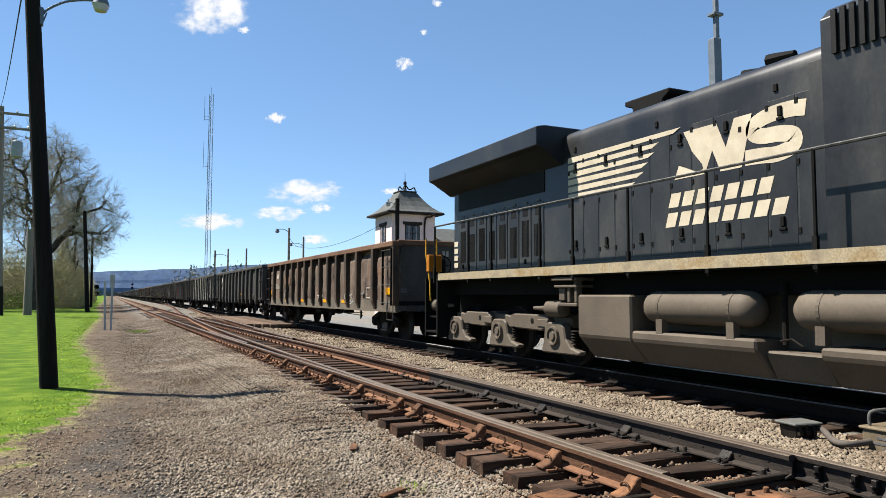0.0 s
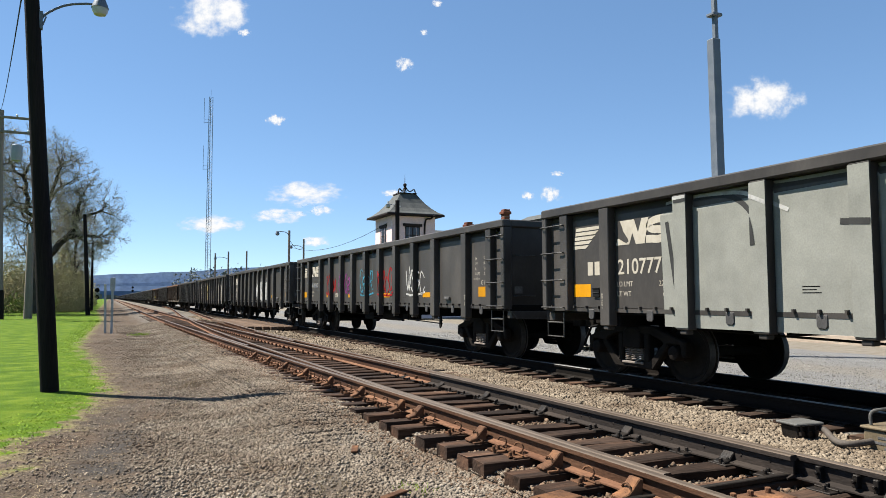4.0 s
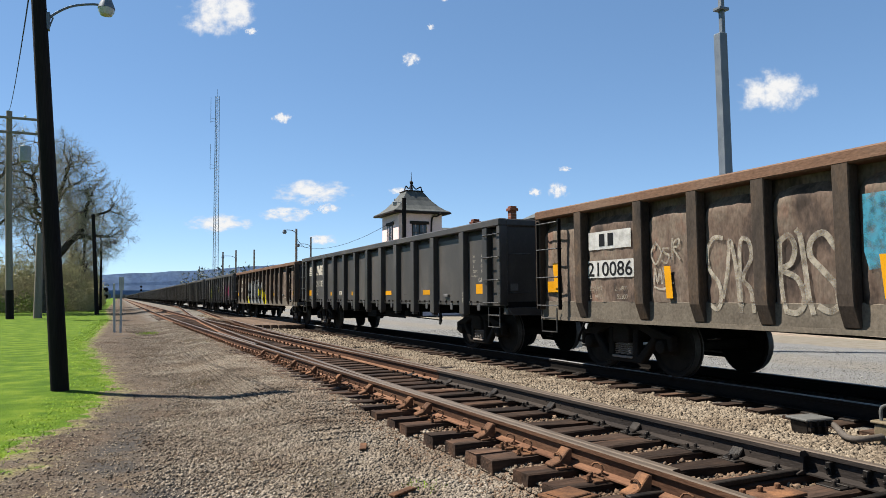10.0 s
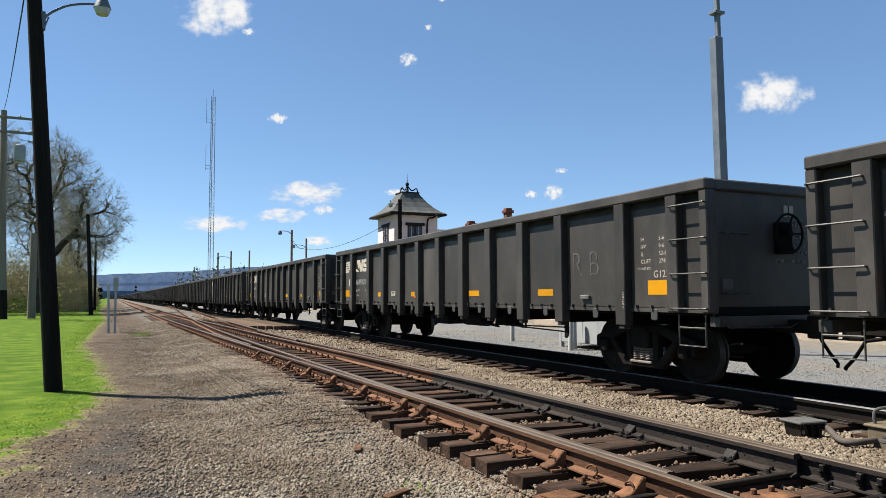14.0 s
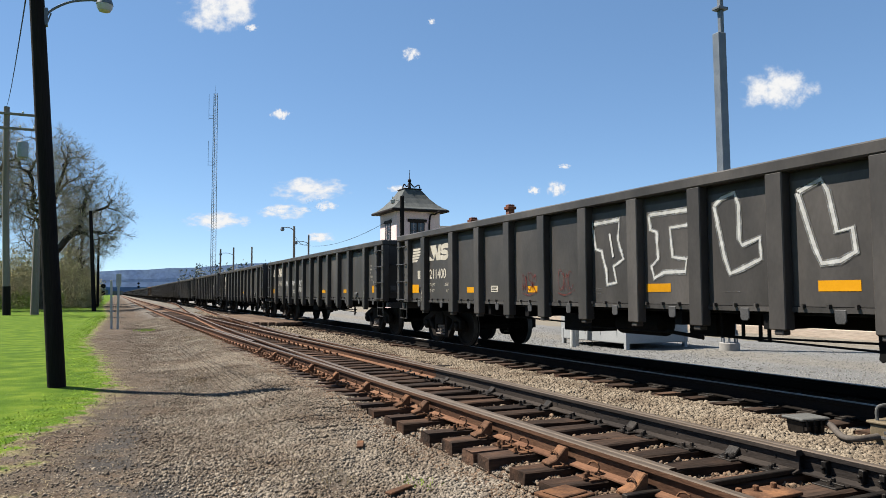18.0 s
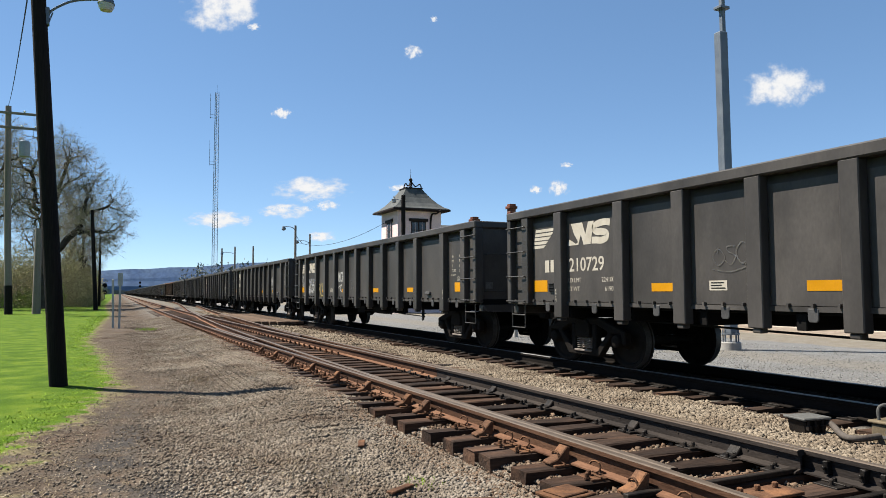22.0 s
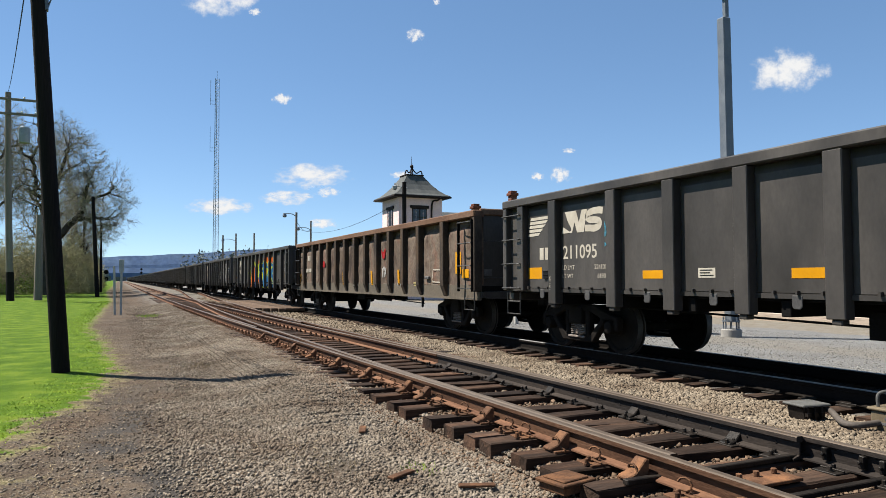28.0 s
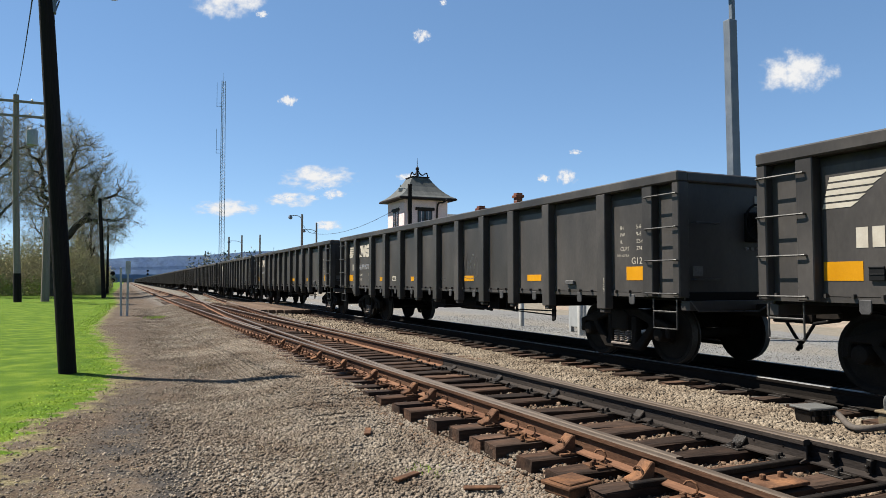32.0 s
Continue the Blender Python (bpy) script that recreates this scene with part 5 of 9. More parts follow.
class Side:
    """Marks on the side of one car. u runs from the rear end to the front, v is the height."""

    def __init__(self, car, rusty):
        self.car, self.rusty, self.layer = car, rusty, 0

    def put(self, tris, material, name="graffiti", label="", low=None, high=2.66, stakes=True):
        low = low if low is not None else (0.87 if self.rusty else 1.085)
        proud = 0.0
        if name == "graffiti":
            self.layer += 1
            proud = 0.0025 + 0.0004 * self.layer
        elif name == "reflector":
            proud = 0.003 + 0.0004 * self.layer if self.layer else 0.0
        vs, fs = [], []
        for tri in tris:
            lo, hi = HALF - max(p[0] for p in tri), HALF - min(p[0] for p in tri)
            for a, b, out_by in STRIPS[self.rusty]:
                if b <= lo or a >= hi:
                    continue
                poly = [(HALF - u, v) for u, v in tri]
                for axis, limit, above in ((0, a, True), (0, b, False), (1, low, True), (1, high, False)):
                    poly = cut(poly, axis, limit, above) if poly else poly
                parts = [poly]
                if self.rusty and poly:
                    parts = [cut(cut(poly, 1, z0, True), 1, z1, False) for z0, z1 in ((0.5, 1.12), (1.12, 1.145), (1.155, 1.25), (1.25, 3.0)) if min(p[1] for p in poly) < z1 and max(p[1] for p in poly) > z0]
                for q in parts:
                    if len(q) > 2:
                        fs.append(tuple(range(len(vs), len(vs) + len(q))))
                        vs += [(out_by(y, z) - proud, y, z) for y, z in q]
                        if out_by is stake_face and name == "graffiti" and b - a > 0.15 and min(p[0] for p in q) < a + 0.004:
                            # paint runs on over the flank of the post
                            edge = [z for y, z in q if y < a + 0.03]
                            z0, z1 = min(edge), max(edge)
                            if z1 - z0 > 0.1:
                                fs.append(tuple(range(len(vs), len(vs) + 4)))
                                vs += [(stake_face(0, z0) + 0.01, a - 0.003 - proud, z0), (SHEET - 0.005, a - 0.003 - proud, z0), (SHEET - 0.005, a - 0.003 - proud, z1), (stake_face(0, z1) + 0.01, a - 0.003 - proud, z1)]
        if not fs:
            return None
        me = bpy.data.meshes.new(name)
        me.from_pydata(vs, [], fs)
        me.materials.append(material)
        return piece(name, me, self.car, None, label)

    def words(self, body, u, v, tall, material, name="stencil", wide=None, fat=0.0, lean=0.0, upright=False, label=""):
        tris, w = letters(body, fat, lean)
        k = (wide / w) if wide else tall
        if upright:
            return self.put([[(u - y * tall, v + x * k) for x, y in t] for t in tris], material, name, label)
        return self.put([[(u + x * k, v + y * tall) for x, y in t] for t in tris], material, name, label)

    def line(self, points, width, material, closed=False, label="", smooth_it=True):
        pts = curve_through(points, 5, closed) if smooth_it else points
        return self.put(ribbon(pts, width, closed), material, "graffiti", label)

    def fill(self, points, material, soft=True, label="", name="graffiti"):
        return self.put(filled(curve_through(points, 4, True) if soft else points), material, name, label)

    def rect(self, u0, u1, v0, v1, material, name, label=""):
        return self.put([[(u0, v0), (u1, v0), (u1, v1)], [(u0, v0), (u1, v1), (u0, v1)]], material, name, label)

    def scribble(self, u0, u1, v0, v1, material, seed, width=0.025, turns=5, label="loose spray-painted tag"):
        """A hurried tag: joined loops, hooks and zigzags that stand for letters nobody can read."""
        r = random.Random(seed)
        forms = (((0, 0.1), (0.1, 0.95), (0.35, 0.2), (0.6, 0.9), (0.75, 0.05)), ((0.75, 0.75), (0.3, 1.0), (0.0, 0.5), (0.35, 0.0), (0.8, 0.3)), ((0.7, 0.85), (0.2, 0.9), (0.3, 0.55), (0.7, 0.35), (0.4, 0.0), (0.0, 0.15)),
                 ((0.1, 1.0), (0.1, 0.0), (0.15, 0.7), (0.6, 0.95), (0.55, 0.55), (0.2, 0.5), (0.7, 0.0)), ((0.4, 1.0), (0.0, 0.5), (0.4, 0.0), (0.8, 0.5), (0.4, 1.0), (0.3, 0.7)), ((0.0, 0.9), (0.3, 0.1), (0.7, 1.0), (0.5, 0.3), (0.9, 0.1)))
        tris = []
        w = (u1 - u0) / turns
        for i in range(turns):
            f = r.choice(forms)
            lift_, k = r.uniform(-0.12, 0.12), r.uniform(0.75, 1.05)
            pts = [(u0 + w * (i + x * 1.25 + r.uniform(-0.06, 0.06)), v0 + (v1 - v0) * (lift_ + k * y + 0.06 * r.uniform(-1, 1))) for x, y in f]
            tris += ribbon(curve_through(pts, 4), width * r.uniform(0.8, 1.15))
        if r.random() < 0.6:
            tris += ribbon(curve_through([(u0, v0 - 0.03), ((u0 + u1) / 2, v0 - 0.07), (u1 + 0.05, v0 + 0.02)], 4), width)
        return self.put(tris, material, "graffiti", label)


def slant(u0, u1, v0, v1, lean):
    return [(u0, v0), (u1, v0), (u1 + lean, v1), (u0 + lean, v1)]


EMBLEM = filled([(2.34, 3.69), (1.72, 3.69), (1.56, 3.32), (1.41, 3.69), (1.12, 3.69), (1.3, 3.0), (1.66, 3.0), (1.8, 3.32), (1.94, 3.01), (2.53, 3.01), (2.44, 3.21), (2.27, 3.14), (2.07, 3.05), (1.97, 3.09), (1.99, 3.16), (2.18, 3.38),
                 (2.26, 3.55)])
EMBLEM += ribbon(curve_through([(0.33, 3.58), (0.55, 3.61), (0.85, 3.6), (1.08, 3.53), (1.11, 3.42), (0.96, 3.35), (0.7, 3.33), (0.5, 3.27), (0.52, 3.14), (0.75, 3.08), (1.0, 3.1), (1.24, 3.11)], 5), 0.205)


def slanting_bars(u, v, cells, pitch, tall, lean):
    """Plain bars that stand for the letters of a name."""
    out = []
    for i in range(cells):
        out += filled(slant(u + i * pitch, u + i * pitch + 0.74 * pitch, v, v + tall, lean))
    return out


def number_on(s, number, u, v, tall):
    if number:
        s.words(number, u, v, tall, WHITE, "car_number", wide=0.97, fat=0.012, label="white car number")
    else:
        s.rect(u, u + 1.15, v + 0.03, v + tall - 0.03, S_CHALK, "car_number", "worn white car number")


def house_marks(s, number, seed):
    """The railway's own stencils: emblem, number, weights, reflectors."""
    r = random.Random(seed)
    if not s.rusty:
        bars = []
        for i in range(5):
            v = 2.08 + i * 0.074
            bars += filled([(0.81 + i * 0.02, v), (1.15 + i * 0.085, v), (1.24 + i * 0.085, v + 0.054), (0.825 + i * 0.02, v + 0.054)])
        s.put(bars, WHITE, "emblem_stripes", "white slanting emblem stripes")
        s.put([[(1.92 + 0.53 * (2.53 - y), 2.07 + 0.55 * (z - 3.0)) for y, z in t] for t in EMBLEM], WHITE, "emblem", "white slanting emblem")
        s.put(slanting_bars(1.2, 1.63, 2, 0.18, 0.22, 0.0), WHITE, "owner_mark", "white owner's mark")
        number_on(s, number, 1.95, 1.63, 0.225)
        s.words("LD LMT", 1.93, 1.44, 0.075, WHITE)
        s.words("LT WT", 1.93, 1.29, 0.075, WHITE)
        s.words("224100", 2.85, 1.44, 0.075, WHITE)
        s.words("61900", 2.93, 1.29, 0.075, WHITE)
        s.rect(0.81, 1.27, 1.28, 1.49, AMBER, "reflector", "amber reflector patch")
        for u in (4.02, 6.58, 9.88, 12.68):
            s.rect(u, u + 0.5, 1.28, 1.4, AMBER, "reflector", "amber reflector strip")
        s.rect(15.64, 16.1, 1.29, 1.5, AMBER, "reflector", "amber reflector patch")
        s.rect(5.13, 5.43, 1.29, 1.42, WHITE, "notice", "small white notice")
        for k, w in enumerate((0.22, 0.18, 0.24)):
            s.put(filled([(5.16, 1.385 - 0.035 * k), (5.16 + w, 1.385 - 0.035 * k), (5.16 + w, 1.398 - 0.035 * k), (5.16, 1.398 - 0.035 * k)]), S_BLACK, "graffiti", "dark notice line")
        holder = Shape().box(SHEET - 0.03, SHEET - 0.012, -0.085, 0.085, 1.28, 1.43).box(SHEET - 0.038, SHEET - 0.03, -0.085, 0.085, 1.41, 1.43).box(SHEET - 0.038, SHEET - 0.03, -0.085, 0.085, 1.34, 1.352)
        piece("card_holder", holder.mesh("card_holder", S_BLACK, 0.004), s.car, pose(0, HALF - 1.43, 0))
        for i, (a, b) in enumerate((("IH", "5-6"), ("IW", "9-6"), ("IL", "52-6"), ("CUFT", "2743"))):
            s.words(a, 15.5, 2.08 - 0.11 * i, 0.06, WHITE)
            s.words(b, 15.88, 2.08 - 0.11 * i, 0.06, WHITE)
        s.words("7/16 ADJ BLK", 15.42, 1.66, 0.035, WHITE)
        s.words("G122", 15.76, 1.54, 0.1, WHITE)
        for u in (1.73, 15.24):
            s.words("JACK-LIFT HERE", u, 0.98, 0.035, WHITE, upright=True)
        s.rect(8.6, 8.85, 1.335, 1.345, S_FAINT, "notice")
        s.rect(8.6, 8.82, 1.295, 1.305, S_FAINT, "notice")
        s.rect(8.6, 8.86, 1.255, 1.265, S_FAINT, "notice")
        s.rect(11.35, 11.6, 1.275, 1.288, S_FAINT, "notice")
        plate = Shape().box(SHEET - 0.05, SHEET, -0.12, 0.12, 1.22, 1.29).mesh("latch_plate", GREYTAG, 0.01)
        piece("latch_plate", plate, s.car, pose(0, HALF - 14.15, 0))
    else:
        for u in (0.25, 16.1)[:1 if number == "210086" else 2]:
            s.rect(u, u + 0.33, 1.3, 1.5, AMBER, "reflector", "amber reflector patch")
        ink = WHITE
        if number == "210086":
            ink = S_BLACK
            s.put(filled([(1.5, 1.99), (2.56, 1.99), (2.56, 2.28), (1.5, 2.28)]), S_WHITE, "notice", "white painted patch behind the mark")
            s.put(filled([(1.42, 1.53), (2.62, 1.53), (2.62, 1.81), (1.42, 1.81)]), S_WHITE, "notice", "white painted patch behind the number")
        tris, w = letters(number, 0.012, 0.0) if number else ([], 1.0)
        k = 1.12 / w
        for i in range(0 if number else 6):
            tris = tris + filled([(0.19 * i, 0), (0.19 * i + 0.13, 0), (0.19 * i + 0.13, 0.7), (0.19 * i, 0.7)])
        s.put([[(1.46 + x * k, 1.56 + y * 0.22) for x, y in t] for t in tris], ink, "graffiti" if ink is S_BLACK else "car_number", "dark car number" if ink is S_BLACK else "white car number")
        s.put(filled(slant(1.78, 1.92, 2.04, 2.24, 0.0)), ink, "graffiti" if ink is S_BLACK else "owner_mark", "faded owner's mark")
        s.put(filled(slant(2.0, 2.14, 2.04, 2.24, 0.0)), ink, "graffiti" if ink is S_BLACK else "owner_mark", "faded owner's mark")
        s.words("LD LMT", 1.5, 1.32, 0.07, S_CREAMY)
        s.words("LT WT", 1.5, 1.19, 0.07, S_CREAMY)
        s.words("216800", 2.15, 1.32, 0.07, S_CREAMY)
        s.words("55200", 2.2, 1.19, 0.07, S_CREAMY)
        frame_lines = ribbon([(14.42, 1.21), (14.89, 1.2), (14.91, 1.5), (14.46, 1.51)], 0.03, True)
        s.put(frame_lines, WHITE, "notice", "white stencilled service box")
        s.words("RELEASE ROD", 8.0, 1.06, 0.05, WHITE)
        plate = Shape().box(SHEET - 0.06, SHEET, -0.13, 0.13, 1.28, 1.35).mesh("latch_plate", GREYTAG, 0.01)
        piece("latch_plate", plate, s.car, pose(0, HALF - 14.15, 0))


def bubble_letter(s, outline):
    s.fill(outline, S_WHITE, label="pale silver bubble letter")
    s.line(outline, 0.04, S_INNER, closed=True)


def tag_car(s, n):
    """What was sprayed on each car of the train."""
    s.layer = 0
    if n == 0:
        s.scribble(6.6, 7.3, 1.85, 2.25, S_DIRT, 1, 0.03)
        s.scribble(8.0, 8.9, 1.75, 2.2, S_DIRT, 2, 0.03)
        s.scribble(9.0, 9.6, 1.1, 1.35, S_WHITE, 3, 0.03, 2)
        s.scribble(12.6, 13.1, 1.08, 1.35, S_WHITE, 4, 0.025, 2)
        for u in (3.5, 6.3, 9.58, 11.86):
            s.rect(u, u + 0.48, 1.02, 1.13, AMBER, "reflector", "amber reflector strip")
        s.scribble(3.4, 4.1, 1.06, 1.5, S_WHITE, 5, 0.03, 3)
        s.fill([(3.5, 1.7), (3.6, 2.0), (4.3, 2.05), (4.4, 1.75)], RUSTCHORD, label="bright rust patch")
    if n == 2:
        s.put(filled([(2.96, 0.86), (2.91, 2.44), (3.1, 2.66), (12.75, 2.66), (13.08, 2.4), (13.12, 1.93), (13.16, 0.86)]), S_PALE, "graffiti", "olive-grey graffiti panel over ribs and sheets", low=0.84)
        for pts in ([(9.54, 2.15), (9.1, 2.09), (8.84, 1.81), (9.0, 1.58), (9.18, 1.44)], [(10.65, 1.98), (10.6, 1.83), (10.87, 1.8), (11.47, 1.79)], [(11.89, 1.86), (11.81, 1.67), (11.95, 1.58)], [(12.43, 2.65), (12.69, 2.56), (12.89, 2.36)], [(10.65, 2.62), (10.78, 2.43), (10.65, 2.03)],
                    [(3.04, 2.34), (3.19, 1.39)], [(6.91, 2.1), (6.83, 1.37)], [(5.65, 2.09), (6.06, 2.05)], [(8.1, 1.9), (7.66, 2.39), (7.95, 2.6)], [(3.3, 2.6), (4.1, 2.58), (4.5, 2.3), (4.6, 1.9)]):
            s.line(pts, 0.07, S_INNER, label="dark letter strokes")
        for pts in ([(3.02, 2.6), (3.45, 2.64), (4.23, 2.6), (4.57, 2.5), (5.02, 2.29)], [(7.98, 1.9), (7.6, 2.4), (7.88, 2.62)], [(9.0, 2.12), (8.92, 1.9)], [(8.0, 1.2), (8.25, 1.5), (8.3, 1.15)], [(12.1, 1.75), (12.3, 1.5), (12.2, 1.3)]):
            s.line(pts, 0.05, S_WHITE, label="white highlights")
        s.fill([(12.76, 2.3), (12.95, 2.36), (13.17, 2.35), (13.22, 1.99), (12.98, 2.11)], S_WHITE, label="white paint blob")
        s.fill([(13.08, 1.6), (13.24, 1.62), (13.3, 1.35), (13.3, 1.1), (13.14, 1.1)], S_WHITE, label="white paint blob")
        for u, v, q in ((13.79, 2.3, 0.12), (13.2, 1.72, 0.11), (14.47, 1.56, 0.12), (13.95, 1.46, 0.06), (14.16, 1.32, 0.1), (14.36, 1.38, 0.05), (13.9, 2.16, 0.05), (13.7, 1.55, 0.06), (14.0, 1.38, 0.05), (10.5, 1.6, 0.06), (12.43, 1.35, 0.09), (13.74, 1.18, 0.07), (11.8, 1.75, 0.07)):
            s.fill([(u + q * math.cos(a), v + 1.1 * q * math.sin(a)) for a in (0, 1.05, 2.1, 3.14, 4.19, 5.24)], S_WHITE, label="white paint dot")
        for m, pts in enumerate(([(13.66, 2.06), (13.72, 1.75), (13.8, 2.05), (13.88, 1.75), (13.94, 2.0), (14.0, 1.75)], [(14.06, 2.1), (14.1, 1.7), (14.16, 1.95), (14.26, 1.6), (14.3, 1.85), (14.38, 1.34)], [(13.66, 1.65), (13.8, 1.5), (13.9, 1.66), (13.96, 1.5), (14.1, 1.62)])):
            s.line(pts, 0.032, S_WHITE, label="white handwritten tag")
    if n == 3:
        for i, m in enumerate((S_RED, S_PURPLE, S_SKY, S_RED, S_WHITE)):
            s.scribble(4 + i * 1.9, 5.2 + i * 1.9, 1.4, 2.1, m, 80 + i, 0.05, 4)
    if n == 4:
        s.line([(8.64, 1.74), (9.14, 2.19), (9.52, 2.22), (9.80, 2.11), (10.14, 2.23), (10.51, 2.19), (10.81, 2.15), (11.00, 2.09), (11.02, 1.88), (11.23, 2.00), (11.39, 2.16), (11.59, 2.22), (11.77, 2.17), (11.81, 2.04), (11.61, 1.54), (11.65, 1.37), (11.89, 1.16)], 0.12, S_HALO, label="soft white overspray")
        s.line([(8.64, 1.74), (9.14, 2.19), (9.52, 2.22), (9.80, 2.11), (10.14, 2.23), (10.51, 2.19), (10.81, 2.15), (11.00, 2.09), (11.02, 1.88), (11.23, 2.00), (11.39, 2.16), (11.59, 2.22), (11.77, 2.17), (11.81, 2.04), (11.61, 1.54), (11.65, 1.37), (11.89, 1.16)], 0.07, S_CHALK, label="soft white spray outline")
        bubble_letter(s, [(8.68, 1.68), (8.93, 1.96), (9.21, 2.10), (9.55, 2.03), (9.59, 1.76), (9.54, 1.57), (9.78, 1.49), (9.76, 1.33), (9.49, 1.17), (9.19, 1.14), (9.11, 1.31), (8.83, 1.31), (8.76, 1.51)])
        bubble_letter(s, [(9.64, 1.86), (9.87, 2.08), (10.27, 2.13), (10.54, 2.01), (10.52, 1.62), (10.30, 1.38), (10.60, 1.33), (10.64, 1.19), (9.84, 1.15), (9.78, 1.44), (9.61, 1.60)])
        bubble_letter(s, [(10.58, 2.08), (10.87, 2.08), (10.91, 1.93), (10.86, 1.74), (11.01, 1.67), (11.08, 1.37), (11.08, 0.85), (10.92, 0.84), (10.85, 1.16), (10.65, 1.16), (10.54, 1.47)])
        bubble_letter(s, [(11.26, 1.95), (11.51, 2.10), (11.75, 2.07), (11.71, 1.79), (11.57, 1.54), (11.61, 1.37), (11.82, 1.18), (11.25, 1.17), (11.21, 1.60)])
        for pts in ([(9.3, 1.6), (9.34, 1.38), (9.5, 1.36)], [(10.1, 1.66), (10.1, 1.42), (10.26, 1.4)], [(10.9, 1.95), (10.94, 1.75)], [(9.56, 1.25), (9.72, 1.35)]):
            s.line(pts, 0.07, S_INNER)
        s.scribble(2.1, 3.1, 1.15, 1.55, S_WHITE, 95, 0.028, 4)
        s.scribble(5.3, 6.0, 1.55, 1.95, S_FAINT, 96, 0.02, 4)
    if n == 5:
        for pts in ([(4.92, 1.09), (4.86, 2.03), (4.73, 2.15), (4.8, 2.27), (5.71, 2.26), (5.88, 2.06), (5.71, 1.74), (5.79, 1.61), (5.79, 1.09)], [(6.07, 1.09), (6.08, 2.17), (6.22, 2.35), (6.62, 2.39), (7.0, 2.3), (7.3, 2.31), (7.44, 2.1), (7.34, 1.81), (7.04, 1.71), (7.24, 1.58), (7.35, 1.09)],
                    [(7.5, 1.09), (7.4, 1.58), (7.48, 1.93), (7.44, 2.16), (7.72, 2.28), (8.05, 2.33), (8.2, 2.17), (8.24, 1.78), (8.15, 1.51), (8.19, 1.34), (8.1, 1.09)]):
            s.fill(pts, S_GOLD, soft=False, label="straw-yellow letters with worn rims")
        for pts in ([(5.05, 1.5), (5.2, 2.0), (5.6, 2.1), (5.55, 1.7), (5.35, 1.4)], [(6.4, 1.4), (6.5, 1.95), (6.87, 2.12), (6.95, 1.9), (6.7, 1.3)], [(7.7, 1.42), (7.66, 1.85), (7.94, 2.05), (8.02, 1.75), (7.9, 1.4)]):
            s.fill(pts, S_TAN, label="smeared tan and grey paint")
        for pts in ([(5.1, 1.2), (5.35, 1.6), (5.6, 1.2)], [(5.1, 1.9), (5.4, 1.55), (5.45, 2.05)], [(6.3, 1.3), (6.5, 1.7), (6.6, 1.3), (6.9, 1.6)], [(7.7, 1.5), (7.8, 1.9), (8.0, 1.5)], [(6.6, 1.2), (6.9, 1.35), (7.0, 1.15)]):
            s.line(pts, 0.06, S_DIRT, label="smeared grey strokes")
        for pts in ([(4.54, 2.14), (4.89, 2.2), (5.71, 2.23), (5.94, 2.12), (6.02, 1.86), (5.79, 1.55), (5.85, 1.1)], [(7.3, 2.32), (7.48, 2.04), (7.34, 1.81), (6.99, 1.71), (7.29, 1.64), (7.52, 1.4), (7.42, 1.1)], [(8.2, 2.17), (8.32, 1.89), (8.26, 1.5), (8.3, 1.2)], [(4.85, 1.1), (4.82, 2.0)], [(6.04, 1.1), (6.04, 2.1)]):
            s.line(pts, 0.06, S_INNER, label="dark letter rims")
        for pts in ([(4.56, 2.2), (4.89, 2.27), (5.71, 2.3), (5.98, 2.42), (6.49, 2.36), (7.05, 2.36), (7.3, 2.35)], [(7.39, 2.2), (7.58, 2.31), (7.94, 2.38), (8.2, 2.22)]):
            s.line(pts, 0.05, S_CHALK, label="pale sprayed outline")
        s.fill([(8.66, 1.13), (8.67, 1.8), (8.97, 1.84), (9.45, 1.82), (9.4, 1.24)], S_FAINT, soft=False, label="rubbed-out grey patch")
        s.line([(8.7, 1.66), (8.77, 1.79), (9.06, 1.83), (9.25, 1.75), (9.43, 1.89), (9.48, 1.74), (9.24, 1.54), (9.06, 1.58)], 0.03, S_CHALK, label="pale sprayed outline")
        s.scribble(3.45, 4.25, 1.5, 2.1, S_FAINT, 105, 0.03, 3)
        s.fill([(3.55, 1.2), (3.5, 1.75), (3.9, 1.85), (4.3, 1.6), (4.2, 1.2)], S_FAINT, label="rubbed-out grey patch")
        s.fill([(9.91, 1.33), (9.92, 1.82), (10.04, 1.99), (10.28, 1.95), (10.31, 1.71), (10.19, 1.38)], S_FAINT, label="rubbed-out grey patch")
        s.line([(10.26, 1.9), (10.49, 1.94), (10.46, 1.8)], 0.025, S_CHALK, smooth_it=False)
        s.line([(10.35, 1.71), (10.35, 1.61), (10.51, 1.63)], 0.025, S_CHALK, smooth_it=False)
        for pts in ([(12.47, 2.13), (13.31, 2.16), (13.36, 1.16), (12.50, 1.14)], [(13.74, 2.15), (14.99, 2.10), (14.99, 1.16), (13.76, 1.14)]):
            s.put(filled(pts), S_TAN, "graffiti", "smeared tan and grey paint", low=0.84)
        s.put(filled([(13.3, 0.86), (13.3, 2.18), (13.72, 2.16), (13.72, 0.86)]), S_TAN, "graffiti", "smeared tan and grey paint", low=0.84)
        s.put(filled([(15.0, 0.86), (15.0, 1.64), (15.2, 1.5), (15.34, 1.2), (15.34, 0.86)]), S_TAN, "graffiti", "smeared tan and grey paint", low=0.84)
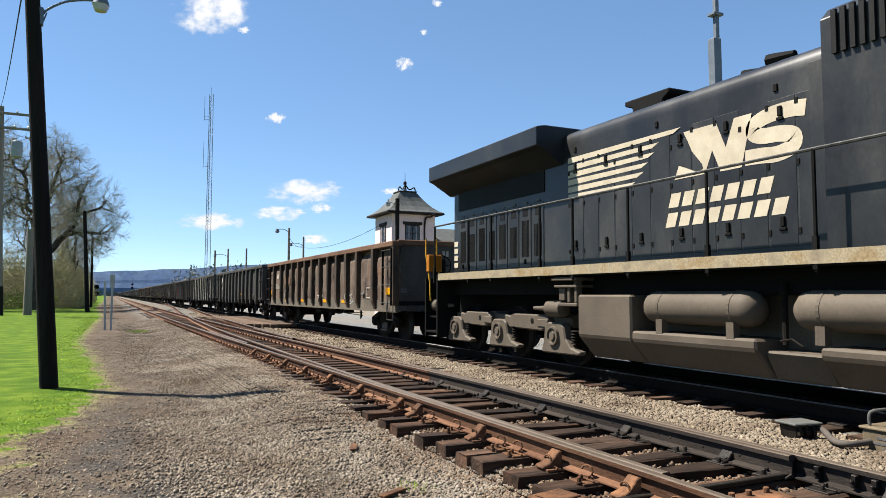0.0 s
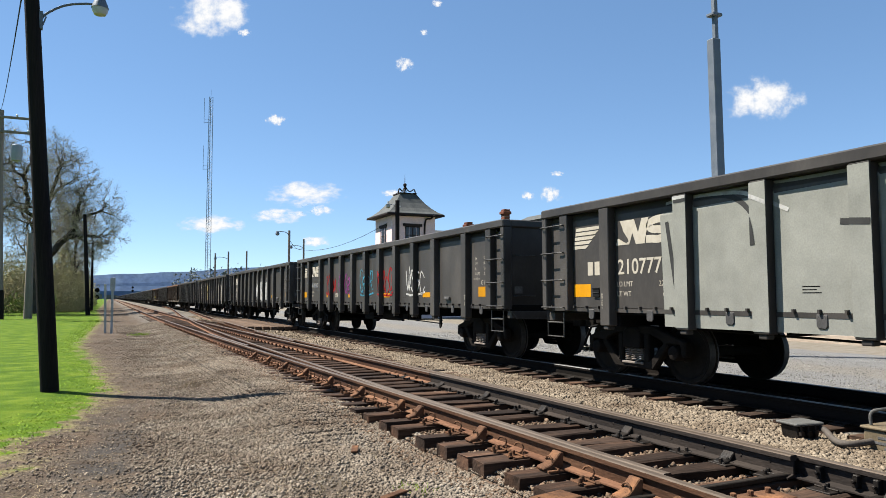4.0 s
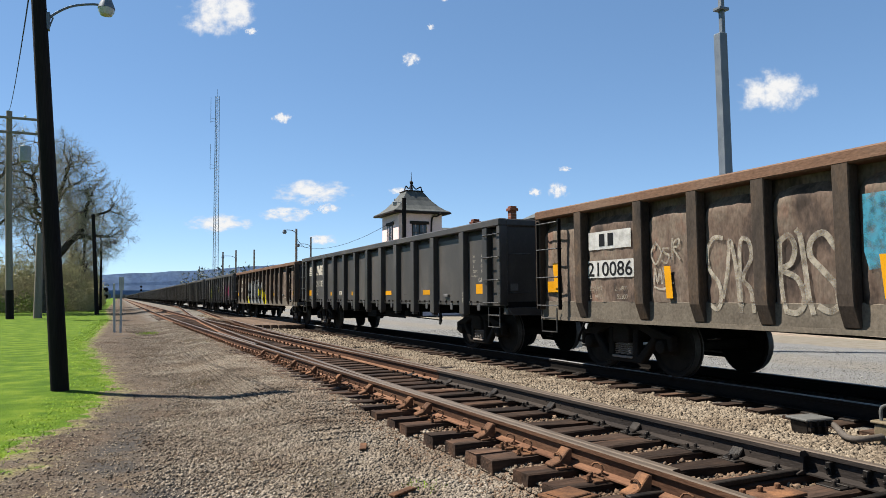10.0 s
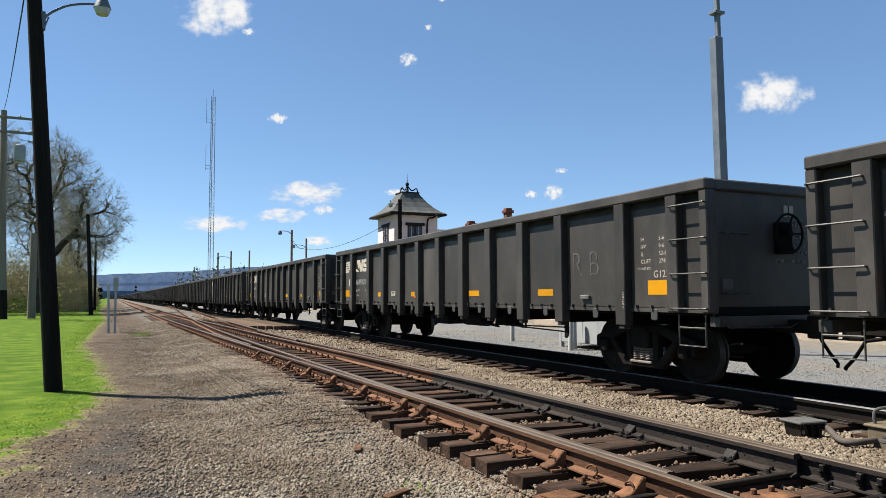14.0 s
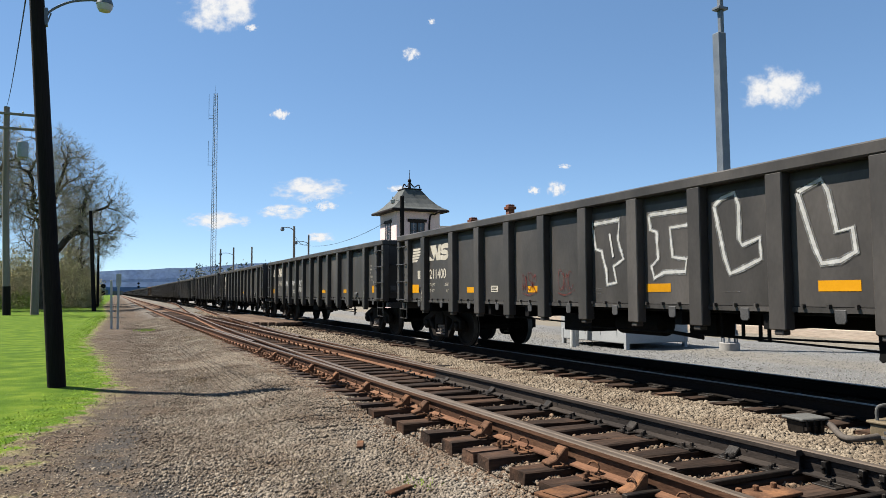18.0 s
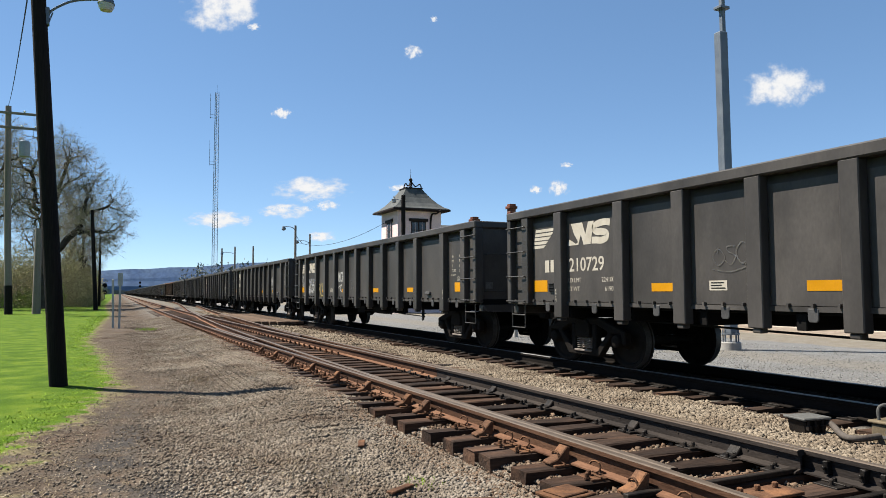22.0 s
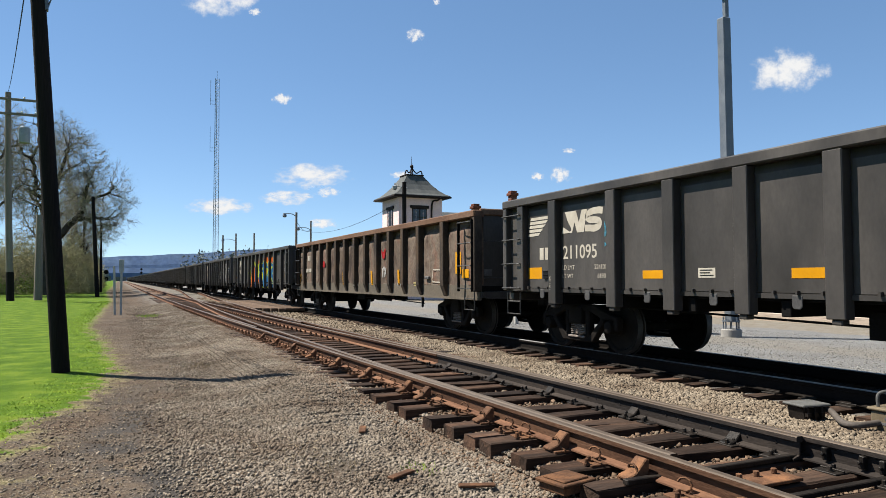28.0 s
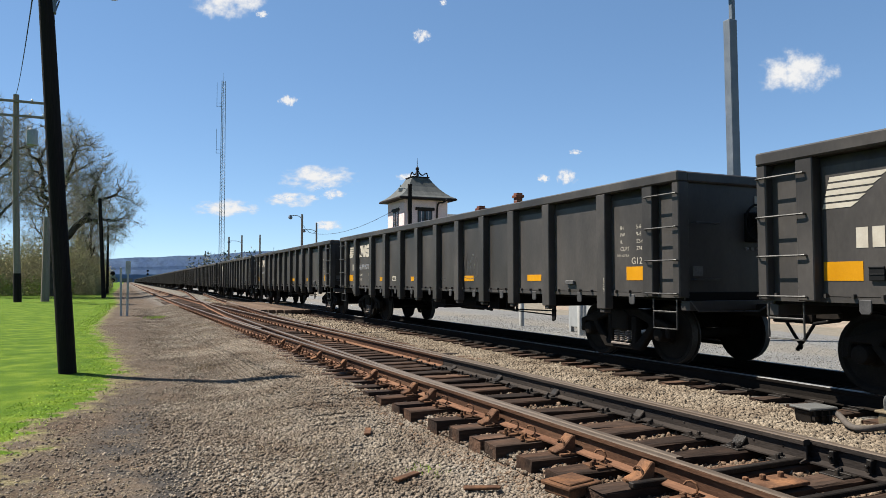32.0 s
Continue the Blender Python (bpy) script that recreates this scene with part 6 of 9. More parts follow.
        for pts in ([(12.20, 1.43), (12.06, 2.04), (12.65, 2.14), (12.70, 2.25), (12.68, 2.09), (13.61, 2.18), (13.82, 2.16), (14.07, 2.00), (14.11, 1.81), (13.94, 1.61)], [(14.20, 2.01), (14.42, 2.21), (14.38, 2.09), (14.74, 2.17), (14.96, 2.06), (14.95, 1.89), (14.86, 1.73), (14.59, 1.60)], [(14.85, 1.63), (15.06, 1.67), (15.20, 1.54), (15.28, 1.30)]):
            s.line(pts, 0.09, S_HALO, smooth_it=False)
            s.line(pts, 0.035, S_WHITE, smooth_it=False, label="pale sprayed outline")
        for i in range(14):
            r = random.Random(300 + i)
            u, v = r.choice((r.uniform(12.5, 13.1), r.uniform(13.85, 14.7))), r.uniform(1.25, 1.8)
            s.line([(u, v), (u + r.uniform(0.05, 0.2), v + r.uniform(-0.1, 0.2)), (u + r.uniform(0.1, 0.35), v + r.uniform(-0.15, 0.15))], r.uniform(0.02, 0.05), r.choice((S_FAINT, S_DIRT, S_CREAMY)))
    if n == 6:
        s.scribble(6.2, 6.9, 1.6, 2.1, S_FAINT, 110, 0.02, 3)
    if n == 7:
        s.scribble(3.0, 3.62, 1.72, 2.02, S_CREAMY, 120, 0.035, 3, "small cream tag")
        s.scribble(3.05, 3.4, 1.4, 1.68, S_CREAMY, 121, 0.03, 2, "small cream tag")
        s.line([(4.36, 1.98), (4.2, 1.99), (4.09, 1.82), (4.12, 1.58), (4.27, 1.4), (4.3, 1.2), (4.22, 1.06), (4.1, 1.12)], 0.06, S_CREAMY, label="tall cream scrawl")
        s.line([(4.33, 1.2), (4.42, 1.55), (4.47, 1.95), (4.54, 1.7), (4.58, 1.4), (4.6, 1.02)], 0.06, S_CREAMY, label="tall cream scrawl")
        s.line([(4.62, 1.1), (4.63, 1.87), (4.76, 1.92), (4.8, 1.7), (4.66, 1.46), (4.78, 1.3), (4.8, 1.02)], 0.06, S_CREAMY, label="tall cream scrawl")
        s.line([(5.2, 1.86), (5.34, 1.94), (5.42, 1.8), (5.37, 1.62), (5.24, 1.54), (5.44, 1.43), (5.52, 1.2), (5.42, 1.04), (5.24, 1.06)], 0.07, S_CREAMY, label="tall cream scrawl")
        s.line([(5.22, 1.86), (5.22, 1.4), (5.26, 1.05)], 0.06, S_CREAMY)
        s.line([(5.44, 2.0), (5.5, 1.9), (5.55, 1.5), (5.58, 1.2), (5.62, 1.02)], 0.07, S_CREAMY)
        s.line([(5.94, 1.74), (5.8, 1.93), (5.64, 1.86), (5.62, 1.68), (5.78, 1.5), (5.93, 1.32), (5.94, 1.14), (5.82, 1.06), (5.68, 1.12)], 0.075, S_CREAMY)
        s.fill([(6.26, 2.3), (6.95, 2.31), (6.98, 1.87), (6.9, 1.58), (6.3, 1.5), (6.25, 1.7)], S_SKY, label="light blue scrawl", soft=False)
        s.line([(7.43, 1.95), (7.47, 2.06), (7.57, 2.06), (7.58, 1.95)], 0.025, S_CREAMY)
        s.scribble(7.32, 8.08, 1.72, 1.86, S_CREAMY, 133, 0.03, 5)
        s.scribble(7.4, 8.08, 1.55, 1.68, S_CREAMY, 135, 0.03, 4)
        s.scribble(7.4, 8.0, 0.95, 1.4, S_FAINT, 136, 0.025, 2)
        s.fill([(8.42, 2.33), (9.04, 2.41), (9.2, 2.27), (9.18, 1.75), (8.7, 1.62), (8.44, 1.7)], S_DIRT, soft=False, label="scoured grey patch")
        s.line([(8.46, 2.33), (8.51, 2.06), (8.66, 2.31), (8.71, 1.96), (8.57, 1.71), (8.76, 1.79), (8.71, 1.96), (8.96, 2.07), (9.15, 2.26), (8.9, 1.95), (9.18, 1.55), (8.89, 1.78), (9.13, 1.85)], 0.04, S_WHITE, label="white flourish tag")
        s.scribble(8.4, 9.06, 1.28, 1.43, S_CREAMY, 134, 0.035, 5)
        for a, b, top in ((9.62, 10.42, 1.95), (10.68, 11.46, 1.95), (11.7, 12.54, 1.98), (12.8, 13.62, 1.88)):
            s.put(filled([(a, 0.86), (a, top - 0.25), (a + 0.2, top - 0.04), (b - 0.2, top), (b, top - 0.1), (b, 0.86)]), S_WASH, "graffiti", "washed pale paint of old letters", low=0.86)
            s.put(filled([(a + 0.05, 0.9), (a + 0.08, 1.14), (b - 0.12, 1.12), (b - 0.06, 0.92)]), S_DIRT, "graffiti", "scoured grey patch", low=0.86)
        s.put(filled([(10.72, 1.86), (11.02, 1.88), (11.38, 1.94), (11.36, 1.52), (10.75, 1.55)]), S_WHITE, "graffiti", "washed pale paint of old letters")
        s.put(filled([(11.95, 1.9), (12.3, 1.97), (12.48, 1.9), (12.4, 1.5), (12.2, 1.42)]), S_CHALK, "graffiti", "washed pale paint of old letters")
        for pts in ([(9.58, 1.67), (9.65, 1.9), (9.81, 2.01), (10.02, 2.03), (10.22, 1.98), (10.33, 1.86), (10.41, 1.93), (10.59, 1.99), (10.77, 1.97), (10.85, 1.76), (10.97, 1.68), (11.06, 1.78), (11.15, 1.98), (11.31, 2.06), (11.42, 2.09)],
                    [(11.71, 2.03), (11.92, 1.98), (11.98, 1.91), (12.18, 1.99), (12.4, 1.96), (12.6, 2.06), (12.9, 2.02), (13.1, 2.2), (13.25, 1.98), (13.5, 1.75)]):
            s.line(pts, 0.09, S_HALO, label="soft pale overspray")
            s.line(pts, 0.045, S_CREAMY, label="pale sprayed outline")
        for pts in ([(11.77, 1.8), (11.87, 1.57), (11.96, 1.32)], [(11.92, 1.88), (12.07, 1.69), (12.22, 1.38), (12.29, 1.02)], [(10.85, 1.93), (10.76, 1.69), (10.83, 1.34)], [(10.99, 1.33), (11.15, 1.13), (11.09, 0.88)], [(9.85, 1.35), (10.1, 1.2), (10.15, 0.9)],
                    [(10.2, 1.9), (10.3, 1.5), (10.1, 1.3)], [(13.1, 1.7), (13.3, 1.4), (13.4, 1.0)]):
            s.line(pts, 0.045, S_INNER, label="dark worn letter edges")
        s.line([(11.94, 0.98), (12.23, 0.99), (12.22, 0.9), (11.94, 0.91)], 0.02, S_WHITE, closed=True, smooth_it=False)
        s.fill([(14.08, 1.9), (14.1, 2.42), (14.63, 2.48), (15.0, 2.42), (15.08, 1.85), (14.6, 1.7)], S_FAINT, soft=False, label="scoured grey patch")
        s.line([(14.09, 2.08), (14.06, 1.88), (14.23, 1.74), (14.41, 1.81), (14.5, 2.08), (14.51, 1.8), (14.72, 1.74), (14.83, 1.98), (14.93, 2.06), (15.06, 1.96), (14.92, 1.84), (15.12, 1.77), (15.19, 1.64)], 0.035, S_WHITE, label="white flourish tag")
        s.fill([(15.52, 2.44), (15.96, 2.46), (16.0, 2.09), (15.92, 1.31), (15.65, 1.15), (15.57, 1.51)], S_FAINT, soft=False, label="scoured grey patch")
        for pts in ([(15.56, 2.43), (15.6, 2.22), (15.68, 2.06), (15.77, 2.26), (15.92, 2.38), (16.0, 2.29), (15.86, 2.1), (15.94, 1.95)], [(15.55, 1.92), (15.68, 1.96), (15.94, 1.98), (16.02, 1.88), (15.67, 1.81), (15.58, 1.71), (15.72, 1.73), (15.82, 1.86)],
                    [(15.67, 1.61), (15.84, 1.58), (15.98, 1.5), (15.84, 1.41), (15.63, 1.51), (15.66, 1.36), (15.92, 1.36)]):
            s.line(pts, 0.03, S_WHITE, label="white flourish tag")
        s.put(filled([(15.84, 1.8), (16.1, 1.81), (16.12, 1.33), (15.84, 1.35)]), AMBER, "reflector", "amber reflector patch")
        s.put(filled(slant(0.5, 0.66, 1.38, 1.82, -0.05)), AMBER, "reflector", "amber reflector strip")
        for u in (3.32, 6.46, 9.76, 13.06):
            s.put(filled(slant(u, u + 0.13, 1.2, 1.66, -0.04)), AMBER, "reflector", "amber reflector strip")
    if n == 9:
        s.put(filled([(4.07, 0.85), (4.1, 1.27), (4.23, 1.32), (4.31, 1.51), (4.48, 1.59), (4.6, 1.56), (4.75, 1.79), (4.82, 1.57), (4.68, 1.5), (4.74, 1.22), (4.82, 0.85)]), S_YELLOW, "graffiti", "yellow graffiti fill", low=0.85)
        s.put(filled([(9.1, 0.85), (9.1, 1.74), (9.24, 1.66), (9.45, 1.53), (9.64, 1.4), (9.8, 1.24), (9.86, 1.08), (9.84, 0.85)]), S_YELLOW, "graffiti", "yellow graffiti fill", low=0.85)
        s.put(filled([(4.82, 0.85), (4.68, 1.48), (4.77, 2.14), (5.41, 1.99), (5.56, 2.2), (6.21, 2.14), (6.29, 1.97), (6.83, 2.25), (6.92, 2.09), (7.34, 2.21), (7.54, 2.26), (8.05, 2.08), (8.61, 2.03), (9.1, 1.95), (9.12, 0.85)]), S_SILVER,
              "graffiti", "silver graffiti letters over sheets and posts", low=0.85)
        for pts in ([(4.76, 2.13), (5.12, 2.08), (5.43, 1.98), (5.51, 1.83), (5.47, 1.72)], [(5.36, 1.69), (5.44, 1.45), (5.6, 1.25)], [(6.21, 1.9), (6.55, 1.84), (6.91, 1.78)], [(6.22, 1.93), (6.5, 2.07), (6.83, 2.24), (6.88, 2.02)],
                    [(7.18, 2.15), (7.51, 2.25), (7.82, 2.16), (8.08, 2.08), (8.61, 2.02), (8.87, 2.0), (9.1, 1.92)], [(6.3, 1.62), (6.4, 1.2), (6.58, 1.15), (6.42, 1.06), (6.5, 0.98), (6.34, 0.99)]):
            s.line(pts, 0.035, S_BLACK, label="black letter edges", smooth_it=False)
        s.line([(7.51, 2.24), (7.56, 1.82), (7.41, 1.63)], 0.03, S_BLACK, smooth_it=False)
        for pts in ([(4.75, 1.77), (5.07, 1.56), (5.11, 1.43), (4.79, 1.48)], [(5.6, 1.27), (5.74, 1.28), (5.72, 1.1), (5.62, 1.16)], [(6.44, 1.61), (6.54, 1.63), (6.86, 1.52), (6.92, 1.4), (6.92, 0.93), (6.78, 1.08), (6.44, 1.45)], [(6.89, 1.81), (7.03, 1.85), (7.22, 1.84), (7.16, 1.72), (6.97, 1.68)],
                    [(7.55, 1.61), (7.84, 1.17), (7.59, 1.29), (7.37, 1.2), (7.45, 1.32)], [(8.02, 1.81), (8.26, 1.81), (8.53, 1.77), (8.64, 1.66), (8.56, 1.41), (8.44, 1.14), (8.37, 1.03), (8.2, 1.02), (8.17, 1.23), (8.03, 1.6)],
                    [(9.09, 1.57), (9.06, 1.38), (8.93, 1.28), (9.02, 1.44)], [(7.61, 0.98), (7.83, 0.86), (7.45, 0.86)]):
            s.fill(pts, S_BLACK, soft=False, label="black letter shade")
        for pts in ([(5.67, 1.18), (5.77, 1.18), (5.84, 0.86), (5.76, 0.86)], [(6.47, 1.5), (6.83, 1.4), (6.77, 1.16)], [(8.04, 1.69), (8.42, 1.67), (8.48, 1.55), (8.37, 1.33), (8.27, 1.26), (8.17, 1.37)]):
            s.fill(pts, S_YELLOW, soft=False, label="yellow graffiti fill")
        s.fill([(8.04, 0.97), (8.44, 1.0), (8.43, 0.86), (8.06, 0.86)], S_DIRT, soft=False)
        dome = [(9.49, 1.56), (9.51, 1.84), (9.66, 2.03), (9.88, 2.05), (10.09, 1.94), (10.16, 1.77), (10.11, 1.54)]
        for k in (1.0, 0.8, 0.6, 0.4):
            s.line([(9.82 + (u - 9.82) * k, 1.75 + (v - 1.75) * k) for u, v in dome], 0.016, S_CHALK, label="thin chalked drawing")
        s.line([(9.53, 1.51), (10.13, 1.52), (10.1, 1.35), (9.58, 1.33)], 0.016, S_CHALK, closed=True, smooth_it=False)
        s.scribble(9.58, 10.08, 1.37, 1.49, S_CHALK, 140, 0.014, 6)
        s.rect(9.68, 10.1, 1.22, 1.33, AMBER, "reflector", "amber reflector strip")
        s.words("REAL", 10.75, 1.75, 0.09, S_CHALK, "graffiti", label="thin pale words")
        s.words("YOUR", 10.85, 1.63, 0.09, S_CHALK, "graffiti")
        s.words("SELF", 10.9, 1.51, 0.09, S_CHALK, "graffiti")
        s.scribble(11.85, 12.45, 1.55, 1.85, S_DIRT, 142, 0.025, 3)
        s.scribble(12.75, 13.5, 1.35, 1.85, S_CHALK, 141, 0.02, 4)
        s.line([(13.1, 1.15), (13.25, 1.3), (13.4, 1.15), (13.25, 0.87), (13.1, 1.15)], 0.03, S_CHALK)
        s.rect(11.9, 12.4, 1.3, 1.42, AMBER, "reflector", "amber reflector strip")
    if n == 10:
        for pts in ([(3.62, 1.25), (3.6, 2.05), (4.2, 2.15), (4.45, 1.9), (4.4, 1.2)], [(4.8, 1.2), (4.85, 2.05), (5.3, 2.2), (5.7, 2.0), (5.75, 1.2)]):
            s.fill(pts, S_SKY, label="blue letters rimmed in yellow")
            s.line(pts, 0.07, S_LEMON, closed=True)
        for k, u in enumerate((3.65, 4.05, 4.9, 5.3)):
            s.scribble(u, u + 0.4, 1.3, 1.7 + 0.1 * (k % 2), S_LEMON, 157 + k, 0.05, 1)
            s.scribble(u, u + 0.4, 1.75, 2.05, S_BLUE, 257 + k, 0.07, 1)
        for u, k in ((6.1, 0), (6.6, 1), (7.35, 2), (7.85, 3)):
            s.line([(u, 1.15), (u + 0.05, 2.05), (u + 0.25, 2.2), (u + 0.42, 2.0), (u + 0.3, 1.7), (u + 0.4, 1.2), (u + 0.15, 1.35)], 0.05, S_WHITE, label="white outline letters")
        s.line([(6.25, 1.85), (6.35, 1.75), (6.3, 1.65), (6.2, 1.75), (6.3, 1.9), (6.42, 1.8)], 0.03, S_WHITE)
        s.scribble(8.65, 9.3, 1.85, 2.2, S_LEMON, 155, 0.04, 2)
        s.scribble(8.6, 9.4, 1.6, 1.82, S_LEMON, 156, 0.04, 3)
        s.line([(9.9, 1.55), (10.0, 1.85), (10.05, 1.55), (10.2, 1.75), (10.3, 1.6), (10.45, 1.85), (10.5, 1.6), (10.7, 1.85), (10.8, 1.5)], 0.045, S_WHITE)
        s.words("OTS", 11.1, 1.95, 0.36, S_WHITE, "graffiti", wide=0.9, fat=0.04, label="white graffiti letters")
        s.line([(11.1, 1.85), (11.6, 1.88), (12.0, 1.82)], 0.06, S_WHITE)
        s.scribble(11.1, 12.0, 1.3, 1.75, S_WHITE, 157, 0.05, 4)
        s.scribble(12.4, 13.3, 1.55, 2.2, S_PURPLE, 158, 0.07, 3, "pink and purple scrawl")
        s.scribble(12.4, 13.2, 1.4, 1.65, S_PINK, 160, 0.04, 4, "pink scrawl")
        s.scribble(13.7, 14.9, 1.35, 2.0, S_PINK, 159, 0.1, 4, "thick pink scrawl")
    if n == 11:
        s.words("R B", 13.75, 1.6, 0.42, S_FAINT, "graffiti", wide=0.75, fat=-0.012, label="thin chalked letters")
        s.rect(6.75, 7.2, 1.24, 1.28, S_ORANGE, "graffiti")
    if n == 12:
        s.scribble(6.4, 7.0, 1.5, 1.9, S_FAINT, 170, 0.02, 3)
    if n == 13:
        s.scribble(7.4, 8.15, 1.45, 1.95, S_FAINT, 171, 0.025, 3)
        s.scribble(7.5, 8.0, 1.65, 1.8, S_FAINT, 172, 0.02, 4)
    if n == 14:
        for pts in ([(8.60, 2.39), (9.29, 2.41), (9.25, 2.10), (9.37, 1.79), (9.13, 1.68), (9.20, 1.43), (8.97, 1.40), (8.95, 1.62), (8.84, 1.94), (8.69, 1.98)], [(9.96, 2.41), (10.76, 2.41), (10.77, 2.20), (10.39, 2.19), (10.43, 1.77), (10.70, 1.73), (10.67, 1.56), (10.26, 1.56), (10.05, 1.48), (10.00, 1.65), (10.14, 1.76), (10.12, 2.15), (9.99, 2.19)],
                    [(11.21, 2.40), (11.33, 2.49), (11.55, 2.54), (11.61, 2.38), (11.61, 1.94), (11.65, 1.86), (11.92, 1.94), (11.93, 1.68), (11.64, 1.57), (11.45, 1.51), (11.37, 1.70)],
                    [(12.46, 2.42), (12.76, 2.53), (12.84, 2.39), (12.93, 1.93), (13.11, 1.96), (13.14, 1.70), (12.96, 1.61), (12.74, 1.59), (12.66, 1.77)]):
            s.line(pts + pts[:1], 0.09, S_HALO, smooth_it=False)
            s.line(pts + pts[:1], 0.045, S_WHITE, label="white outlined letter", smooth_it=False)
        s.line([(9.05, 2.21), (9.13, 1.83)], 0.045, S_WHITE)
        s.line([(14.0, 2.4), (14.6, 2.45), (14.65, 2.0), (14.1, 1.95), (14.0, 2.4)], 0.05, S_WHITE, smooth_it=False)
        s.line([(14.15, 2.2), (14.5, 2.3), (14.2, 1.7), (14.6, 1.5), (14.1, 1.35)], 0.05, S_WHITE)
        s.scribble(14.1, 14.7, 1.15, 1.35, S_WHITE, 175, 0.03, 3)
        s.scribble(6.4, 6.9, 1.3, 1.7, S_OLDRED, 176, 0.025, 3, "thin red scrawl")
        s.scribble(7.6, 8.05, 1.3, 1.7, S_OLDRED, 177, 0.025, 3, "thin red scrawl")
    if n == 15:
        for i, (a, b, u) in enumerate((("SMILE", "", 3.55), ("FAME", "", 4.9), ("RIP", "DRONE", 6.15))):
            s.words(a, u, 1.6, 0.22, S_WHITE, "graffiti", wide=0.75, fat=0.02, lean=0.2, label="white graffiti words")
            if b:
                s.words(b, u, 1.34, 0.2, S_WHITE, "graffiti", wide=0.75, fat=0.02, lean=0.2)
            else:
                s.scribble(u + 0.1, u + 0.6, 1.32, 1.52, S_CHALK, 300 + i, 0.035, 2)
    if n == 17:
        s.words("LIFE IS", 8.62, 2.12, 0.2, S_CHALK, "graffiti", wide=0.8, label="pale graffiti words")
        s.words("FAST", 8.7, 1.84, 0.2, S_CHALK, "graffiti", wide=0.6)
        s.line([(13.65, 1.6), (13.7, 1.95), (13.8, 1.65), (13.9, 1.95), (14.0, 1.55), (14.05, 1.8), (14.2, 1.85), (14.15, 1.5), (14.35, 1.85), (14.4, 1.35), (14.5, 1.95), (14.65, 1.75), (14.5, 1.3), (14.75, 1.8), (14.85, 1.7), (14.75, 1.3), (14.95, 1.3)], 0.035, S_WHITE, label="white tag")
        s.scribble(5.2, 5.8, 1.6, 1.9, S_FAINT, 181, 0.02, 3)
    if n == 18:
        s.scribble(0.85, 1.5, 1.6, 2.1, S_WHITE, 182, 0.03, 3)
        s.scribble(1.95, 3.15, 1.2, 1.65, S_WHITE, 183, 0.045, 5)
        s.scribble(2.0, 3.0, 1.5, 1.8, S_CHALK, 186, 0.035, 5)
        s.scribble(3.55, 4.45, 1.15, 1.7, S_GOLD, 184, 0.045, 4)
        s.words("MICRO", 6.15, 1.65, 0.34, S_WHITE, "graffiti", wide=0.8, fat=0.02, lean=0.25, label="white handwritten tag")
        s.line([(6.2, 1.45), (6.6, 1.55), (6.4, 1.4), (6.6, 1.3)], 0.04, S_WHITE)
        s.line([(7.55, 1.45), (7.6, 1.65), (7.8, 1.6), (7.75, 1.4), (7.6, 1.35), (7.7, 1.5), (8.1, 1.4), (8.3, 1.48)], 0.02, S_CHALK)
    if n == 19:
        s.words("MICRO", 12.5, 1.62, 0.4, S_WHITE, "graffiti", wide=0.88, fat=0.02, lean=0.25, label="white handwritten tag")
        s.line([(12.6, 1.45), (13.05, 1.55), (12.8, 1.42), (13.1, 1.35), (12.7, 1.25)], 0.035, S_WHITE)
        for i, u in enumerate((3.6, 4.9, 7.4, 8.6)):
            s.scribble(u, u + 0.75, 1.4, 1.95, S_FAINT, 190 + i, 0.02, 3)
        s.scribble(9.9, 10.8, 1.85, 2.25, S_FAINT, 197, 0.03, 4)
        s.scribble(9.9, 10.8, 1.55, 1.8, S_FAINT, 198, 0.02, 6)
        s.line([(11.35, 1.6), (11.4, 1.85), (11.55, 1.95), (11.62, 1.7), (11.5, 1.55), (11.35, 1.7), (11.55, 1.78), (11.45, 1.5)], 0.022, S_FAINT)
    if n == 20:
        s.scribble(6.05, 6.8, 1.4, 1.9, S_TEAL, 200, 0.07, 3, "teal scrawl")
        s.scribble(11.1, 11.85, 1.35, 1.9, S_TEAL, 201, 0.08, 3, "teal scrawl")
        s.words("HEY", 12.5, 2.05, 0.16, S_FAINT, "graffiti", label="thin grey words")
        s.words("SCOOB", 12.45, 1.82, 0.14, S_FAINT, "graffiti", wide=0.6, lean=0.3)
        s.words("OLD BRO", 13.7, 1.5, 0.2, S_WHITE, "graffiti", wide=0.95, fat=0.01, lean=0.3, label="white handwritten words")
        s.line([(14.65, 1.95), (14.85, 1.9), (14.7, 1.78), (14.9, 1.72), (14.72, 1.6), (14.8, 1.4), (14.92, 1.65)], 0.03, S_WHITE)
        s.scribble(14.15, 14.45, 1.22, 1.4, S_WHITE, 203, 0.025, 2)
    if n == 21:
        s.scribble(8.7, 9.4, 1.4, 1.8, S_TEAL, 205, 0.06, 4, "teal scrawl")
    if n == 22:
        s.line([(3.25, 2.2), (3.3, 2.0), (3.2, 1.95), (3.3, 1.8)], 0.07, S_SKY, label="small blue mark")
    if n == 23:
        for u in (0.4, 5.7, 7.0, 9.75, 12.05):
            s.put(filled(slant(u, u + 0.14, 1.1, 1.54, -0.05)), AMBER, "reflector", "amber reflector strip")
        s.rect(15.75, 16.05, 1.4, 1.9, AMBER, "reflector", "amber reflector patch")
        s.fill([(10.75, 1.95), (10.7, 2.15), (10.85, 2.08), (11.05, 2.18), (11.0, 1.95), (10.9, 1.88)], S_RED, label="red sprayed blot")
